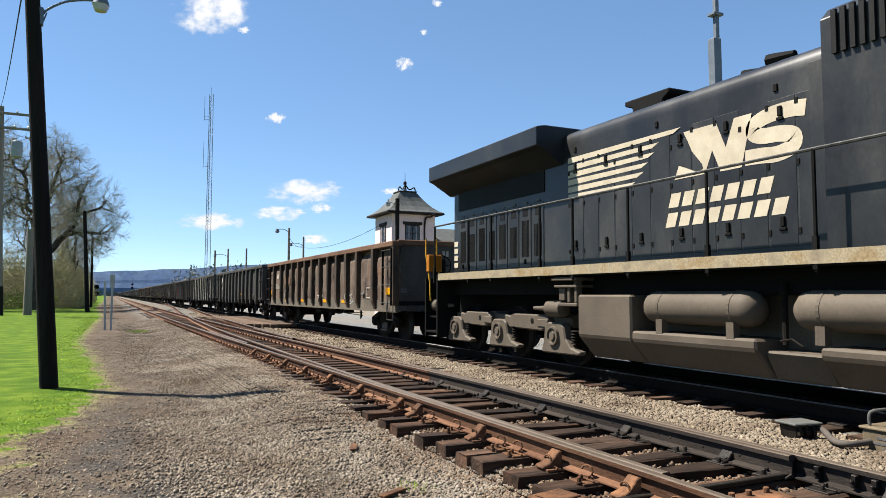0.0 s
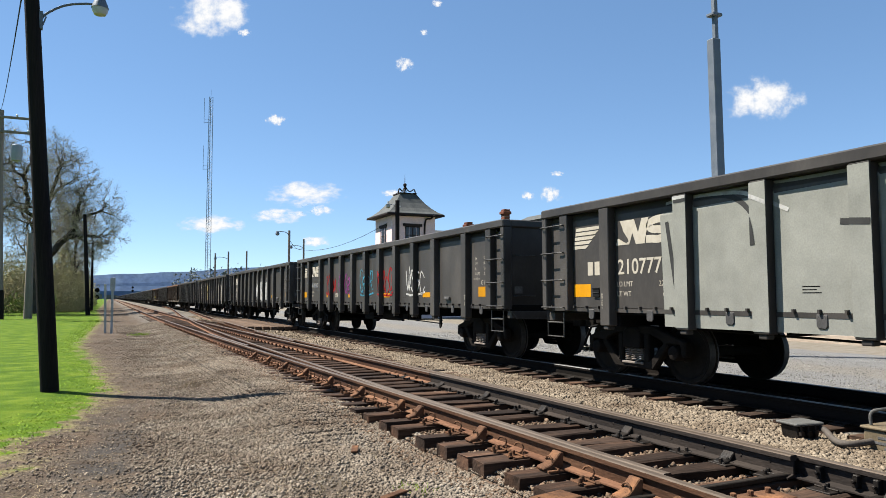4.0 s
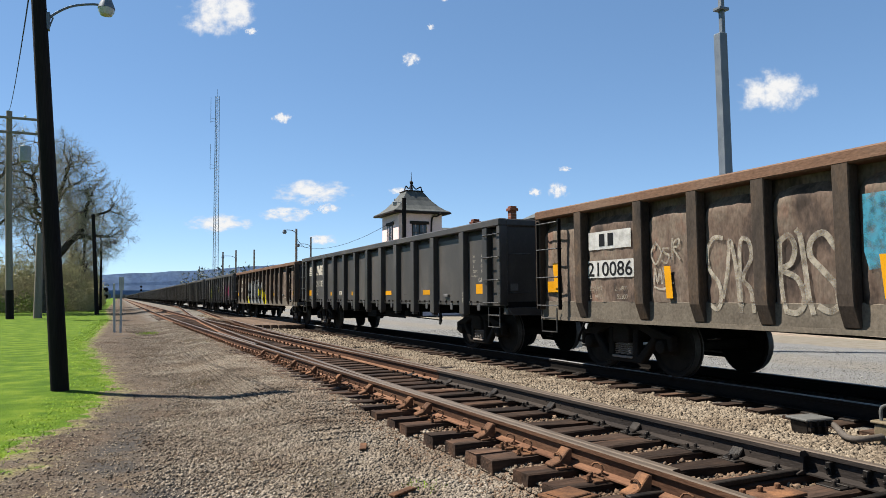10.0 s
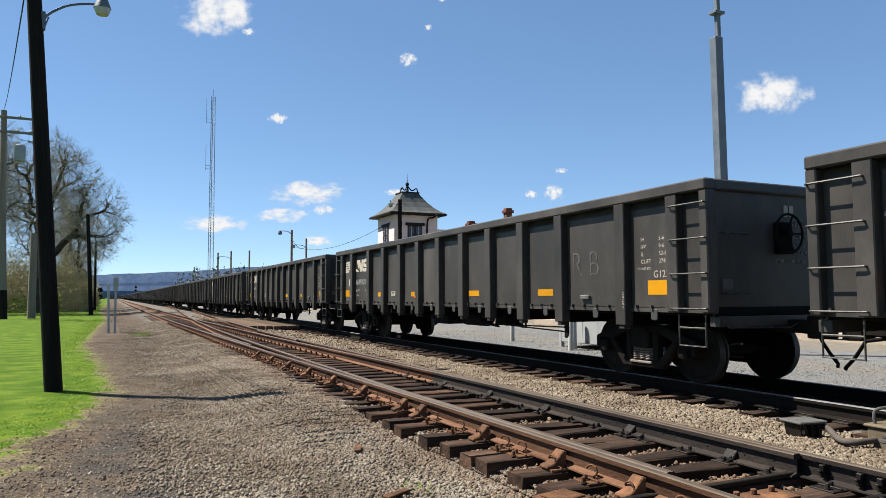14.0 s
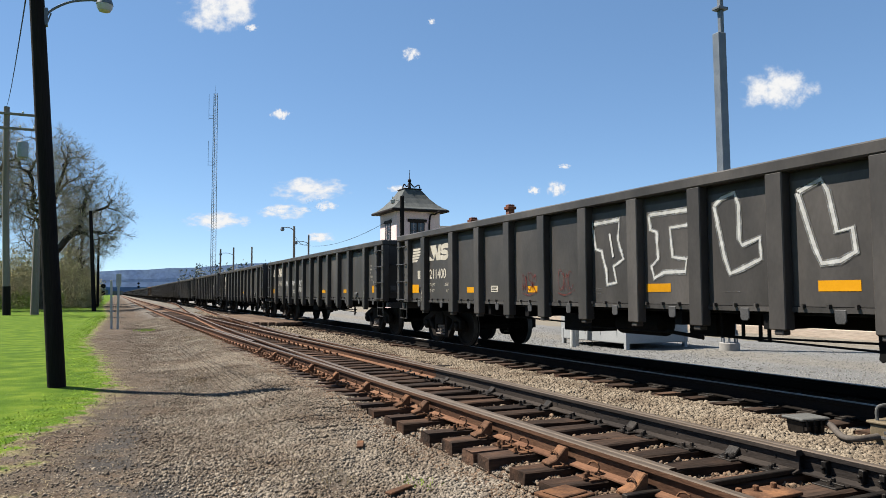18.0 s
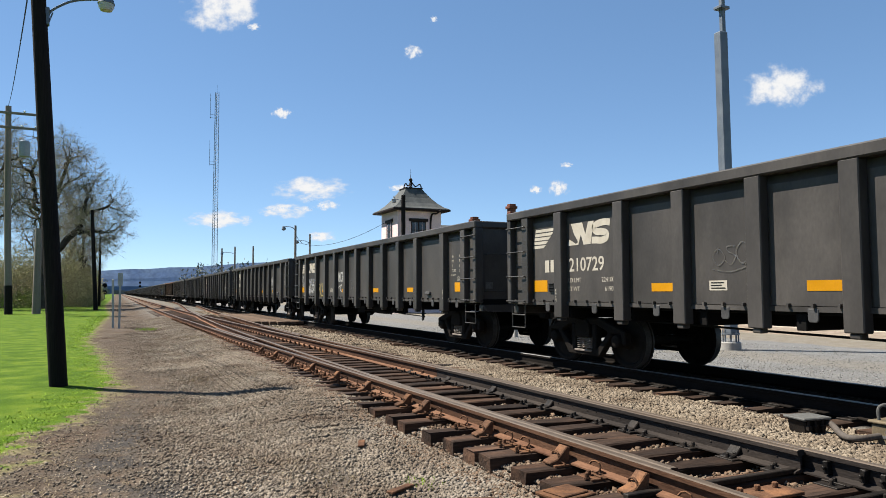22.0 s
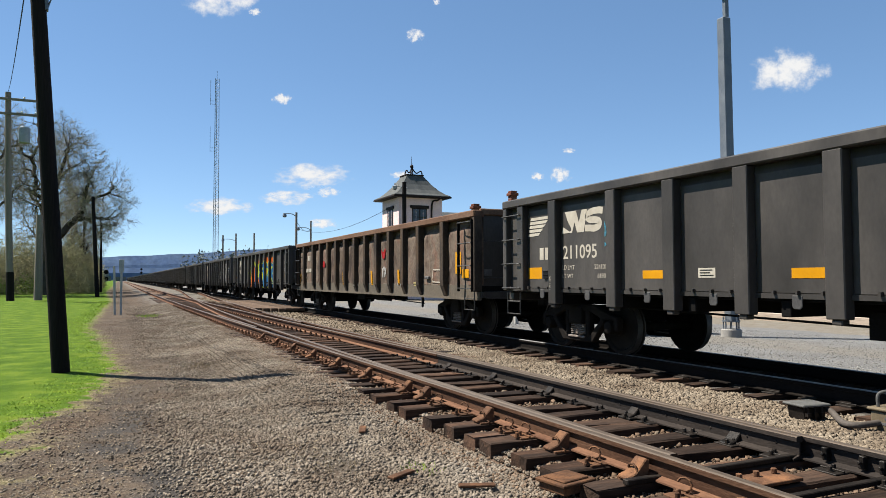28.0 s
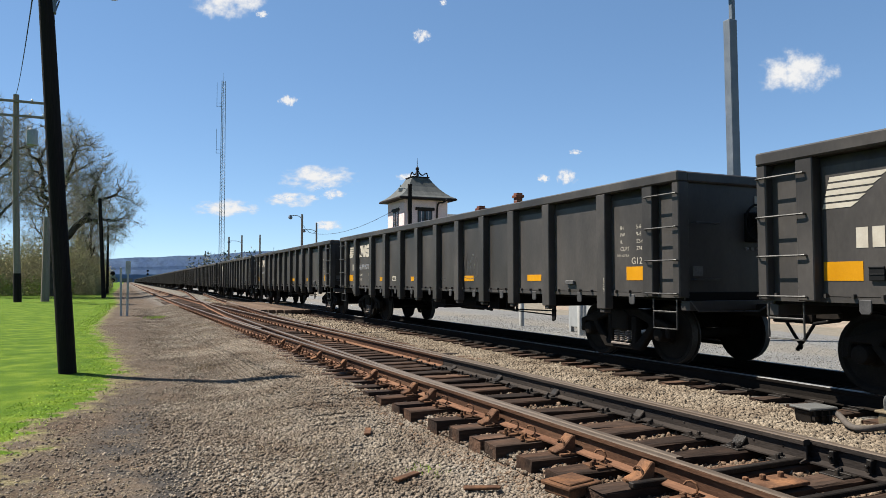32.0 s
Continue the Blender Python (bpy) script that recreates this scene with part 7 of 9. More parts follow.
        s.fill([(4.1, 1.75), (4.05, 1.95), (4.35, 1.95), (4.4, 1.75)], S_RED, label="red sprayed blot")
        s.line([(10.8, 1.6), (10.82, 1.32), (10.88, 1.6), (10.98, 1.58), (11.0, 1.35), (11.08, 1.6), (10.95, 1.45)], 0.05, S_WHITE)
        s.rect(12.0, 12.35, 1.1, 1.17, S_WHITE, "notice")
        s.rect(13.2, 13.4, 1.1, 1.2, S_GOLD, "notice")
    if n == 24:
        s.line([(6.2, 1.35), (6.05, 1.65), (6.2, 2.0), (6.5, 2.1), (6.75, 1.9), (6.75, 1.55), (6.5, 1.35), (6.2, 1.35)], 0.03, S_LEMON, label="thin yellow cloud outline")
        s.scribble(6.2, 6.65, 1.5, 1.85, S_LEMON, 210, 0.025, 3)
        for pts in ([(6.77, 0.85), (6.78, 1.47), (7.22, 1.46), (7.34, 1.86), (7.66, 2.05), (7.93, 1.83), (8.03, 1.55), (7.74, 1.13), (7.22, 1.10), (7.21, 0.85)],
                    [(8.73, 2.23), (8.91, 2.35), (9.28, 2.39), (9.49, 2.17), (9.55, 2.01), (9.06, 2.04)],
                    [(11.00, 2.41), (11.16, 2.45), (11.41, 2.44), (11.65, 2.35), (11.74, 2.24), (11.50, 2.00), (11.26, 2.09), (11.03, 2.19)],
                    [(12.30, 2.30), (12.47, 2.39), (12.73, 2.42), (12.99, 2.38), (13.10, 2.28), (12.94, 2.15), (12.73, 2.09), (12.46, 2.12), (12.30, 2.19)]):
            s.put(filled(pts), S_ORANGE, "graffiti", "orange-red sprayed cloud", low=0.84)
        for pts in ([(8.10, 1.68), (8.51, 1.66), (8.50, 0.85), (8.08, 0.85)],
                    [(8.27, 2.11), (8.59, 1.81), (9.35, 2.14), (9.48, 1.59), (9.33, 1.13), (8.89, 1.12), (8.43, 1.52)],
                    [(9.27, 1.91), (9.76, 2.12), (10.56, 2.17), (10.65, 2.27), (10.69, 1.88), (10.62, 1.14), (9.74, 1.13), (9.41, 1.50)],
                    [(11.95, 1.84), (12.06, 1.66), (12.18, 1.52), (12.22, 0.85), (11.97, 0.93), (11.86, 1.46)]):
            s.put(filled(pts), S_ROYAL, "graffiti", "dark blue graffiti letter", low=0.84)
        for pts in ([(10.67, 2.28), (10.78, 2.23), (11.40, 2.08), (11.45, 2.01), (11.82, 1.96), (11.93, 1.87), (11.83, 1.46), (11.91, 1.24), (11.80, 1.13), (10.94, 0.85), (10.70, 0.96), (10.84, 1.40), (10.70, 1.80)],
                    [(11.70, 2.17), (11.78, 2.30), (11.92, 2.33), (12.06, 2.25), (12.11, 2.11), (12.03, 1.97), (11.89, 1.93), (11.75, 2.02)],
                    [(12.16, 2.18), (12.57, 2.09), (12.94, 2.12), (13.22, 2.28), (13.25, 1.86), (12.86, 1.63), (13.26, 1.43), (13.27, 1.16), (12.99, 1.15), (12.70, 1.19), (12.16, 1.62), (12.29, 1.79), (12.40, 1.95)],
                    [(13.28, 2.16), (13.49, 2.17), (13.45, 0.86), (13.26, 0.85)]):
            s.put(filled(pts), S_BLUE, "graffiti", "blue graffiti letter", low=0.84)
        for pts in ([(7.48, 2.21), (7.67, 2.28), (7.99, 2.20), (8.06, 1.53), (8.05, 1.11), (7.92, 1.11), (7.65, 1.49), (7.92, 1.58)],
                    [(8.44, 2.15), (8.63, 2.19), (8.93, 1.61), (8.77, 1.28), (8.59, 1.47), (8.66, 1.80)],
                    [(8.73, 2.20), (9.08, 1.88), (9.36, 1.13), (9.11, 1.13), (8.93, 1.42)],
                    [(9.73, 1.89), (10.40, 1.94), (10.32, 1.73)],
                    [(9.72, 1.73), (10.20, 1.61), (10.06, 1.20), (9.87, 1.41)],
                    [(10.48, 1.40), (10.67, 1.68), (10.76, 1.32)],
                    [(11.05, 1.88), (11.50, 1.86), (11.32, 1.32), (11.12, 1.66)],
                    [(11.69, 1.30), (11.87, 1.60), (11.97, 1.28)],
                    [(12.30, 1.97), (12.76, 1.91), (12.40, 1.83)],
                    [(12.64, 1.57), (13.22, 1.79), (13.24, 1.42)],
                    [(10.70, 1.00), (11.02, 0.85), (10.74, 0.85)],
                    [(11.98, 0.98), (12.29, 0.85), (12.02, 0.85)],
                    [(9.49, 2.17), (9.73, 2.18), (9.65, 1.96), (9.49, 1.98)],
                    [(12.69, 1.21), (13.06, 1.17), (12.79, 1.05), (12.73, 1.06)]):
            s.put(filled(pts), S_LEMON, "graffiti", "yellow letter edge", low=0.84)
        for pts in ([(9.79, 1.58), (9.99, 1.55), (9.94, 1.36)],
                    [(10.68, 1.62), (10.54, 1.43), (10.69, 1.46)],
                    [(11.13, 1.78), (11.29, 1.76), (11.25, 1.53)],
                    [(11.83, 1.50), (11.75, 1.37), (11.90, 1.39)],
                    [(12.82, 1.54), (13.01, 1.59), (13.07, 1.51)],
                    [(8.71, 1.23), (8.96, 1.33), (9.11, 1.10), (8.74, 1.05)]):
            s.put(filled(pts), S_ORANGE, "graffiti", "orange letter core", low=0.84)
        for pts in ([(7.54, 2.26), (8.44, 2.18), (8.93, 1.79), (9.35, 2.14)],
                    [(10.68, 2.35), (11.05, 2.19), (11.43, 2.11), (11.39, 2.01), (11.82, 1.95)],
                    [(10.61, 2.05), (10.61, 1.80), (10.77, 1.40), (10.64, 1.12)],
                    [(11.95, 1.87), (11.87, 1.53), (11.95, 1.28), (11.82, 1.11)],
                    [(12.11, 2.25), (12.57, 2.09), (12.94, 2.12), (13.19, 2.25), (13.24, 2.39), (13.25, 1.86)],
                    [(12.13, 1.66), (12.41, 1.82), (12.78, 1.91)],
                    [(12.13, 1.63), (12.44, 1.38), (12.70, 1.20), (13.06, 1.17)],
                    [(9.35, 1.95), (9.76, 2.12), (10.56, 2.16), (10.67, 2.35)],
                    [(13.27, 1.37), (13.39, 1.30), (13.26, 1.25), (13.40, 1.18)],
                    [(12.08, 1.80), (12.16, 1.59), (12.15, 1.66)],
                    [(13.51, 2.14), (13.61, 2.16), (13.70, 1.95)]):
            s.put(ribbon(curve_through(pts, 4), 0.05), S_LEMON, "graffiti", "yellow letter rim", low=0.84)
        s.put(ribbon(curve_through([(11.70, 2.17), (11.78, 2.30), (11.92, 2.33), (12.06, 2.25), (12.11, 2.11), (12.03, 1.97), (11.89, 1.93), (11.75, 2.02)], 4, True), 0.06, True), S_LEMON, "graffiti", "yellow letter rim")
        for u, v in ((12.6, 2.1), (12.85, 2.15), (13.15, 2.22), (12.9, 1.4), (13.1, 1.32), (12.7, 1.45), (13.3, 1.9)):
            s.fill([(u + 0.08 * math.cos(a), v + 0.06 * math.sin(a)) for a in (0, 1.05, 2.1, 3.14, 4.19, 5.24)], S_ROYAL)
    if n == 25:
        for body, u, w in (("T", 4.15, 0.78), ("H", 5.42, 0.72), ("E", 6.75, 0.66), ("Y", 7.98, 0.8), ("K", 9.25, 0.78), ("N", 10.45, 0.78)):
            rim, a = letters(body, 0.1)
            core, b = letters(body, 0.07)
            for t, m, lab in ((rim, S_WHITE, "white rimmed letter"), (core, BLACK, "dark letter face")):
                lo = min(p[0] for tri in t for p in tri)
                hi = max(p[0] for tri in t for p in tri)
                k = w / (hi - lo) if m is S_WHITE else (w - 0.07) / (hi - lo)
                mid = (lo + hi) / 2
                s.put([[(u + (x - mid) * k, 1.22 + y * 1.0) for x, y in tri] for tri in t], m, "graffiti", lab)
        for pts in ([(15.41, 1.63), (15.72, 1.90), (16.09, 2.00), (16.10, 1.20), (15.43, 1.19)], [(14.30, 1.17), (14.45, 1.38), (14.91, 1.43), (14.77, 1.18)]):
            s.fill(pts, S_BROWN, label="brown sprayed patch")
        for pts in ([(14.01, 1.16), (13.81, 1.33), (13.73, 2.28), (14.25, 2.30), (14.19, 1.89), (14.33, 1.70), (14.48, 2.21), (14.92, 2.26), (14.87, 1.65), (14.76, 1.25), (14.64, 1.18)], [(12.59, 1.31), (12.46, 2.21), (12.75, 2.37), (12.92, 1.84), (13.05, 1.66), (13.15, 2.27), (13.32, 2.30), (13.33, 1.71), (13.22, 1.22)], [(12.79, 1.22), (12.96, 1.40), (13.12, 1.22)],
                    [(11.62, 2.25), (11.95, 2.08), (12.01, 1.63), (11.88, 1.24), (11.61, 1.19), (11.30, 1.27), (11.19, 1.72), (11.34, 2.15)] + [(11.62, 2.25)]):
            s.line(pts, 0.12, S_HALO)
            s.line(pts, 0.04, S_WHITE, label="white outlined letter")
        for pts in ([(15.38, 1.78), (15.38, 2.06), (15.57, 2.28), (15.83, 2.29), (16.03, 2.18), (16.08, 2.03)], [(16.08, 1.76), (15.87, 1.77), (15.64, 1.69), (15.61, 1.81)],
                    [(15.40, 1.56), (15.47, 1.48), (15.67, 1.48), (15.68, 1.39), (15.55, 1.43), (15.43, 1.47)], [(15.43, 1.19), (15.76, 1.18), (16.11, 1.20)]):
            s.line(pts, 0.12, S_HALO)
            s.line(pts, 0.045, S_WHITE, label="white outlined letter")
    if n == 26:
        s.scribble(9.9, 10.6, 1.4, 1.9, S_FAINT, 220, 0.02, 4)


# ---- the engine ----
def engine():
    e = thing("locomotive", "black diesel locomotive with cream stripes and lettering", "locomotive")
    X = -1.53
    deck = Shape().box(X, -X, -10.4, 9.65, 1.62, 1.8).box(-1.1, 1.1, -10.9, 10.9, 1.3, 1.62).box(-0.35, 0.35, -11.0, 11.0, 0.8, 1.3)
    piece("deck", deck.mesh("deck", UNDER, 0.01), e)
    stripe = Shape().box(X - 0.006, X + 0.01, -10.4, 9.65, 1.64, 1.795)
    piece("deck_stripe", stripe.mesh("deck_stripe", STRIPE), e, label="chipped cream stripe along the deck")
    hood = Shape().prism([(-0.95, 1.8), (-0.95, 4.06), (-0.94, 4.16), (-0.9, 4.25), (-0.82, 4.31), (-0.7, 4.34), (0.7, 4.34), (0.82, 4.31), (0.9, 4.25), (0.94, 4.16), (0.95, 4.06), (0.95, 1.8)], -0.1, 9.95, "y")
    piece("hood", hood.mesh("hood", LOCO, smooth=True), e, label="glossy black engine hood")
    blower = Shape().prism([(-1.25, 1.8), (-1.25, 4.45), (-1.1, 4.6), (1.1, 4.6), (1.25, 4.45), (1.25, 1.8)], -4.2, -0.1, "y")
    piece("blower_housing", blower.mesh("blower_housing", LOCO, 0.01), e)
    grille = Shape()
    for i in range(14):
        grille.box(-1.29, -1.25, -1.75 + i * 0.11, -1.69 + i * 0.11, 4.0, 4.5)
    piece("grille", grille.mesh("grille", LOCOVENT), e)
    cab = Shape().prism([(-1.5, 1.8), (-1.5, 4.2), (-1.2, 4.6), (1.2, 4.6), (1.5, 4.2), (1.5, 1.8)], -7.6, -4.2, "y").prism([(-0.75, 1.8), (-0.75, 3.3), (0.75, 3.3), (0.75, 1.8)], -9.6, -7.6, "y")
    piece("cab", cab.mesh("cab", LOCO, 0.02), e)
    wing = Shape().prism([(X, 4.05), (X, 4.4), (-1.35, 4.44), (1.35, 4.44), (-X, 4.4), (-X, 4.05), (-X - 0.12, 4.0), (0.95, 3.72), (-0.95, 3.72), (X + 0.12, 4.0)], 5.4, 10.2, "y")
    piece("radiator_wing", wing.mesh("radiator_wing", LOCO, 0.012), e, label="overhanging radiator wing")
    screen = Shape().box(-0.965, -0.95, 6.0, 9.7, 3.3, 3.75)
    piece("radiator_screen", screen.mesh("radiator_screen", LOCOVENT), e)
    stack = Shape().prism([(3.35, 4.3), (3.35, 4.52), (3.2, 4.6), (3.2, 4.68), (4.3, 4.7), (4.3, 4.62), (4.1, 4.54), (4.1, 4.3)], -0.4, 0.4)
    piece("exhaust_stack", stack.mesh("exhaust_stack", UNDER, 0.02), e, label="sooty exhaust stack")
    horn = Shape().tube([(-0.5, 0.8, 4.46), (-0.5, 1.2, 4.48)], 0.05, 8, 0.1).tube([(-0.35, 1.4, 4.44), (-0.35, 1.75, 4.46)], 0.04, 8, 0.08).box(-0.55, -0.3, 0.9, 1.6, 4.32, 4.42)
    piece("air_horn", horn.mesh("air_horn", UNDER, smooth=True), e)
    # doors, vents and their handles along the hood
    for i in range(8):
        y = 9.45 - i * 0.46
        leaf = Shape().box(-0.965, -0.945, y - 0.2, y + 0.2, 1.86, 3.12)
        leaf = piece("hood_door", leaf.mesh("hood_door", LOCO, 0.008), e)
        grid = Shape()
        for k in range(6):
            grid.box(-0.972, -0.964, y - 0.13 + 0.047 * k, y - 0.108 + 0.047 * k, 2.06, 2.7 if i % 2 else 2.8)
        piece("vent", grid.mesh("vent", UNDER), leaf, label="tall dark screened vent")
        piece("hatch", Shape().box(-0.97, -0.96, y - 0.1, y + 0.1, 2.88, 3.06).mesh("hatch", LOCOVENT), leaf)
        piece("notice", Shape().box(-0.969, -0.963, y - 0.07, y + 0.07, 3.14, 3.18).mesh("notice", GREYTAG), leaf)
        if i % 3 == 0:
            piece("door_latch", Shape().box(-0.985, -0.96, y - 0.03, y + 0.03, 1.92, 2.02).mesh("door_latch", TRUCKM, 0.006), leaf)
    for i in range(12):
        y = 5.2 - i * 0.43
        tall = 3.78 if i % 3 else 3.6
        leaf = Shape().box(-0.956, -0.94, y - 0.418, y - 0.012, 1.9, tall)
        leaf = piece("hood_door", leaf.mesh("hood_door", LOCO, 0.005), e)
        if i % 2 == 0:
            for z in (2.1, 3.5):
                latch = Shape().box(-0.985, -0.955, y - 0.24, y - 0.18, z + 0.05, z + 0.18).box(-0.98, -0.955, y - 0.26, y - 0.16, z, z + 0.04)
                piece("door_latch", latch.mesh("door_latch", UNDER, 0.006), leaf)
        for z in (2.05, 2.9, tall - 0.12):
            piece("hinge", Shape().box(-0.966, -0.955, y - 0.035, y + 0.012, z, z + 0.07).mesh("hinge", UNDER), leaf)
    for y in (5.0, 2.9, 0.75):
        eye = Shape().box(-0.97, -0.94, y - 0.03, y + 0.03, 3.88, 3.98)
        piece("lifting_eye", eye.mesh("lifting_eye", UNDER, 0.006), e)
    pillar = Shape().box(-1.0, -0.93, -0.05, 0.25, 1.8, 4.1)
    piece("pillar", pillar.mesh("pillar", LOCO, 0.01), e)
    # rail along the walkway
    posts = (9.9, 8.15, 7.15, 5.35, 4.35, 2.95, 1.4, -0.15, -2.0, -3.8)
    for y in posts:
        post = Shape().tube([(X + 0.03, y, 1.55), (X + 0.03, y, 2.92)], 0.024, 6).box(X, X + 0.05, y - 0.03, y + 0.03, 1.58, 1.95)
        piece("rail_post", post.mesh("rail_post", UNDER), e)
    piece("handrail", Shape().tube([(X + 0.03, 9.95, 2.93), (X + 0.03, -3.9, 2.92)], 0.02, 6).mesh("handrail", RUNG), e)
    for x, z in ((X + 0.06, 1.0), (X + 0.35, 1.1)):
        yel = Shape().tube([(x, 10.2, 1.15), (x, 10.25, 1.6), (x + 0.1, 10.7, 2.3), (x + 0.12, 10.75, 2.7)], 0.022, 6)
        piece("step_handrail", yel.mesh("step_handrail", GRABYEL, smooth=True), e, label="yellow step handrail")
    steps = Shape()
    for i, z in enumerate((0.4, 0.75, 1.1, 1.45)):
        steps.box(X + 0.02 + 0.12 * i, X + 0.3 + 0.12 * i, 9.75, 10.45, z, z + 0.04)
    steps.box(X, X + 0.6, 9.68, 9.74, 0.3, 1.7).box(X + 0.05, X + 0.6, 10.46, 10.52, 0.3, 1.7)
    piece("end_steps", steps.mesh("end_steps", UNDER), e)
    piece("coupler", COUPLER, e, pose(0, 0, 0, 0, 0, 180) @ pose(0, -10.75, 0))
    # tank and air reservoirs
    tank = Shape().prism([(-1.43, 1.3), (-1.43, 0.62), (-1.1, 0.26), (1.1, 0.26), (1.43, 0.62), (1.43, 1.3)], 3.0, 4.33, "y")
    tank.prism([(-1.43, 0.76), (-1.43, 0.62), (-1.1, 0.26), (1.1, 0.26), (1.43, 0.62), (1.43, 0.76)], 0.75, 3.0, "y")
    tank.prism([(-1.3, 0.62), (-1.1, 0.26), (1.1, 0.26), (1.3, 0.62)], -0.1, 0.75, "y").prism([(-1.43, 0.72), (-1.43, 0.6), (-1.1, 0.26), (1.1, 0.26), (1.43, 0.6), (1.43, 0.72)], -4.0, -0.1, "y")
    tank.box(-0.85, 0.85, -4, 4.05, 0.6, 1.5)
    piece("fuel_tank", tank.mesh("fuel_tank", LOCODUST, 0.03), e, label="dust-covered fuel tank")
    for y0, y1 in ((0.8, 2.82), (-1.75, 0.3)):
        r = 0.235
        res = Shape().lathe([(y0, 0.02), (y0 + 0.02, 0.13), (y0 + 0.1, 0.21), (y0 + 0.2, r), (y1 - 0.2, r), (y1 - 0.1, 0.21), (y1 - 0.02, 0.13), (y1, 0.02)], 22, "y", (-1.22, 0, 1.12))
        ob = piece("air_reservoir", res.mesh("air_reservoir", LOCODUST, smooth=True), e, label="dusty cylindrical air reservoir")
        for y in (y0 + 0.35, y1 - 0.4):
            band = Shape().lathe([(y - 0.02, r + 0.006), (y + 0.02, r + 0.006)], 22, "y", (-1.22, 0, 1.12)).box(-1.42, -1.3, y - 0.06, y + 0.06, 0.74, 0.95)
            piece("strap", band.mesh("strap", LOCODUST), ob)
    valve = Shape().tube([(-1.15, 0.55, 0.7), (-1.15, 0.55, 1.45)], 0.035, 8).lathe([(1.3, 0.05), (1.36, 0.06), (1.42, 0.03)], 8, "z", (-1.15, 0.55, 0)).tube([(-1.3, 0.2, 0.7), (-1.3, 0.35, 0.78), (-1.3, 0.5, 0.75)], 0.014, 6)
    piece("drain_valve", valve.mesh("drain_valve", TRUCKM, smooth=True), e)
    # three-axle trucks
    axle = wheelset_mesh(1.15, UNDER)
    for yc, flip in ((7.32, 1), (-7.0, -1)):
        fr = Shape()
        for sx in (-1, 1):
            a, b = sx * 1.0, sx * 1.18
            for y0, y1 in ((-1.75, -0.15), (0.45, 1.85)):
                fr.prism([(y0, 0.7), (y0, 0.86), (y0 + 0.12, 0.93), (y1 - 0.3, 0.93), (y1 - 0.22, 0.88), (y1, 0.9), (y1, 0.72), (y1 - 0.2, 0.64), (y0 + 0.25, 0.62)], a, b)
            fr.prism([(-2.3, 0.74), (-2.3, 0.9), (2.3, 0.9), (2.3, 0.74)], sx * 0.95, sx * 1.05)
            for dy in (-2.0, 0.0, 2.0):
                fr.prism([(dy - 0.78, 0.31), (dy - 0.5, 0.38), (dy - 0.36, 0.52), (dy - 0.3, 0.74), (dy - 0.2, 0.8), (dy + 0.2, 0.8), (dy + 0.3, 0.72), (dy + 0.33, 0.45), (dy + 0.4, 0.3), (dy + 0.38, 0.24), (dy - 0.74, 0.25)], sx * 1.07, sx * 1.24)
        fr.box(-1.0, 1.0, -2.3, -2.1, 0.7, 0.95).box(-1.0, 1.0, 0.5, 0.8, 0.7, 0.95)
        tr = piece("truck", fr.mesh("truck", LOCODUST, 0.025), e, pose(0, yc, 0), "dusty three-axle truck")
        for dy in (-2.0, 0.0, 2.0):
            w = new("wheelset", axle)
            w.parent = tr
            w.matrix_parent_inverse = pose(0, dy, 0.53)
            engine_wheelsets.append(w)
            cap = Shape().lathe([(-1.29, 0.03), (-1.29, 0.07), (-1.26, 0.08), (-1.26, 0.13), (-1.29, 0.14), (-1.29, 0.17), (-1.23, 0.18)], 18, "x", (0, dy, 0.56)).mesh("bearing_cap", LOCODUST, smooth=True)
            piece("bearing_cap", cap, tr)
            spring = Shape()
            for i in range(5):
                spring.lathe([(0.36 + 0.05 * i, 0.06), (0.375 + 0.05 * i, 0.08), (0.395 + 0.05 * i, 0.06)], 10, "z", (-1.14, dy - 0.52, 0.08))
            piece("spring", spring.mesh("spring", TRUCKM), tr)
        for dy, way in ((-2.05, 1), (2.85, -1)):
            cyl = Shape().lathe([(dy - 0.3 * way, 0.03), (dy - 0.3 * way, 0.1), (dy - 0.26 * way, 0.15), (dy + 0.18 * way, 0.15), (dy + 0.22 * way, 0.06), (dy + 0.7 * way, 0.035)], 16, "y", (-1.22, 0, 1.05))
            piece("brake_cylinder", cyl.mesh("brake_cylinder", LOCODUST, smooth=True), tr)
        for dy in (-1.2, 0.9):
            hole = Shape().lathe([(-1.19, 0.03), (-1.185, 0.055), (-1.17, 0.06)], 12, "x", (0, dy, 0.8)).mesh("frame_eye", UNDER)
            piece("frame_eye", hole, tr)
            plate = Shape().box(-1.2, -1.17, dy - 0.55, dy - 0.2, 0.7, 0.84).mesh("frame_plate", LOCODUST, 0.01)
            piece("frame_plate", plate, tr)
    jack = Shape().box(-1.5, -1.1, 4.3, 5.0, 1.54, 1.6).box(-1.42, -1.1, 4.36, 4.92, 1.1, 1.16).box(-1.42, -1.3, 4.36, 4.44, 1.16, 1.54).box(-1.42, -1.3, 4.56, 4.64, 1.16, 1.46).box(-1.4, -1.3, 4.74, 4.92, 1.2, 1.42)
    jack.box(-1.46, -1.1, 4.32, 4.98, 1.42, 1.47)
    piece("jacking_bracket", jack.mesh("jacking_bracket", LOCODUST, 0.012), e, label="dusty jacking bracket under the deck")
    piece("number_box", Shape().box(X + 0.05, X + 0.4, 10.28, 10.45, 1.86, 2.28).mesh("number_box", GRABORANGE, 0.015), e, label="orange box on the end platform")
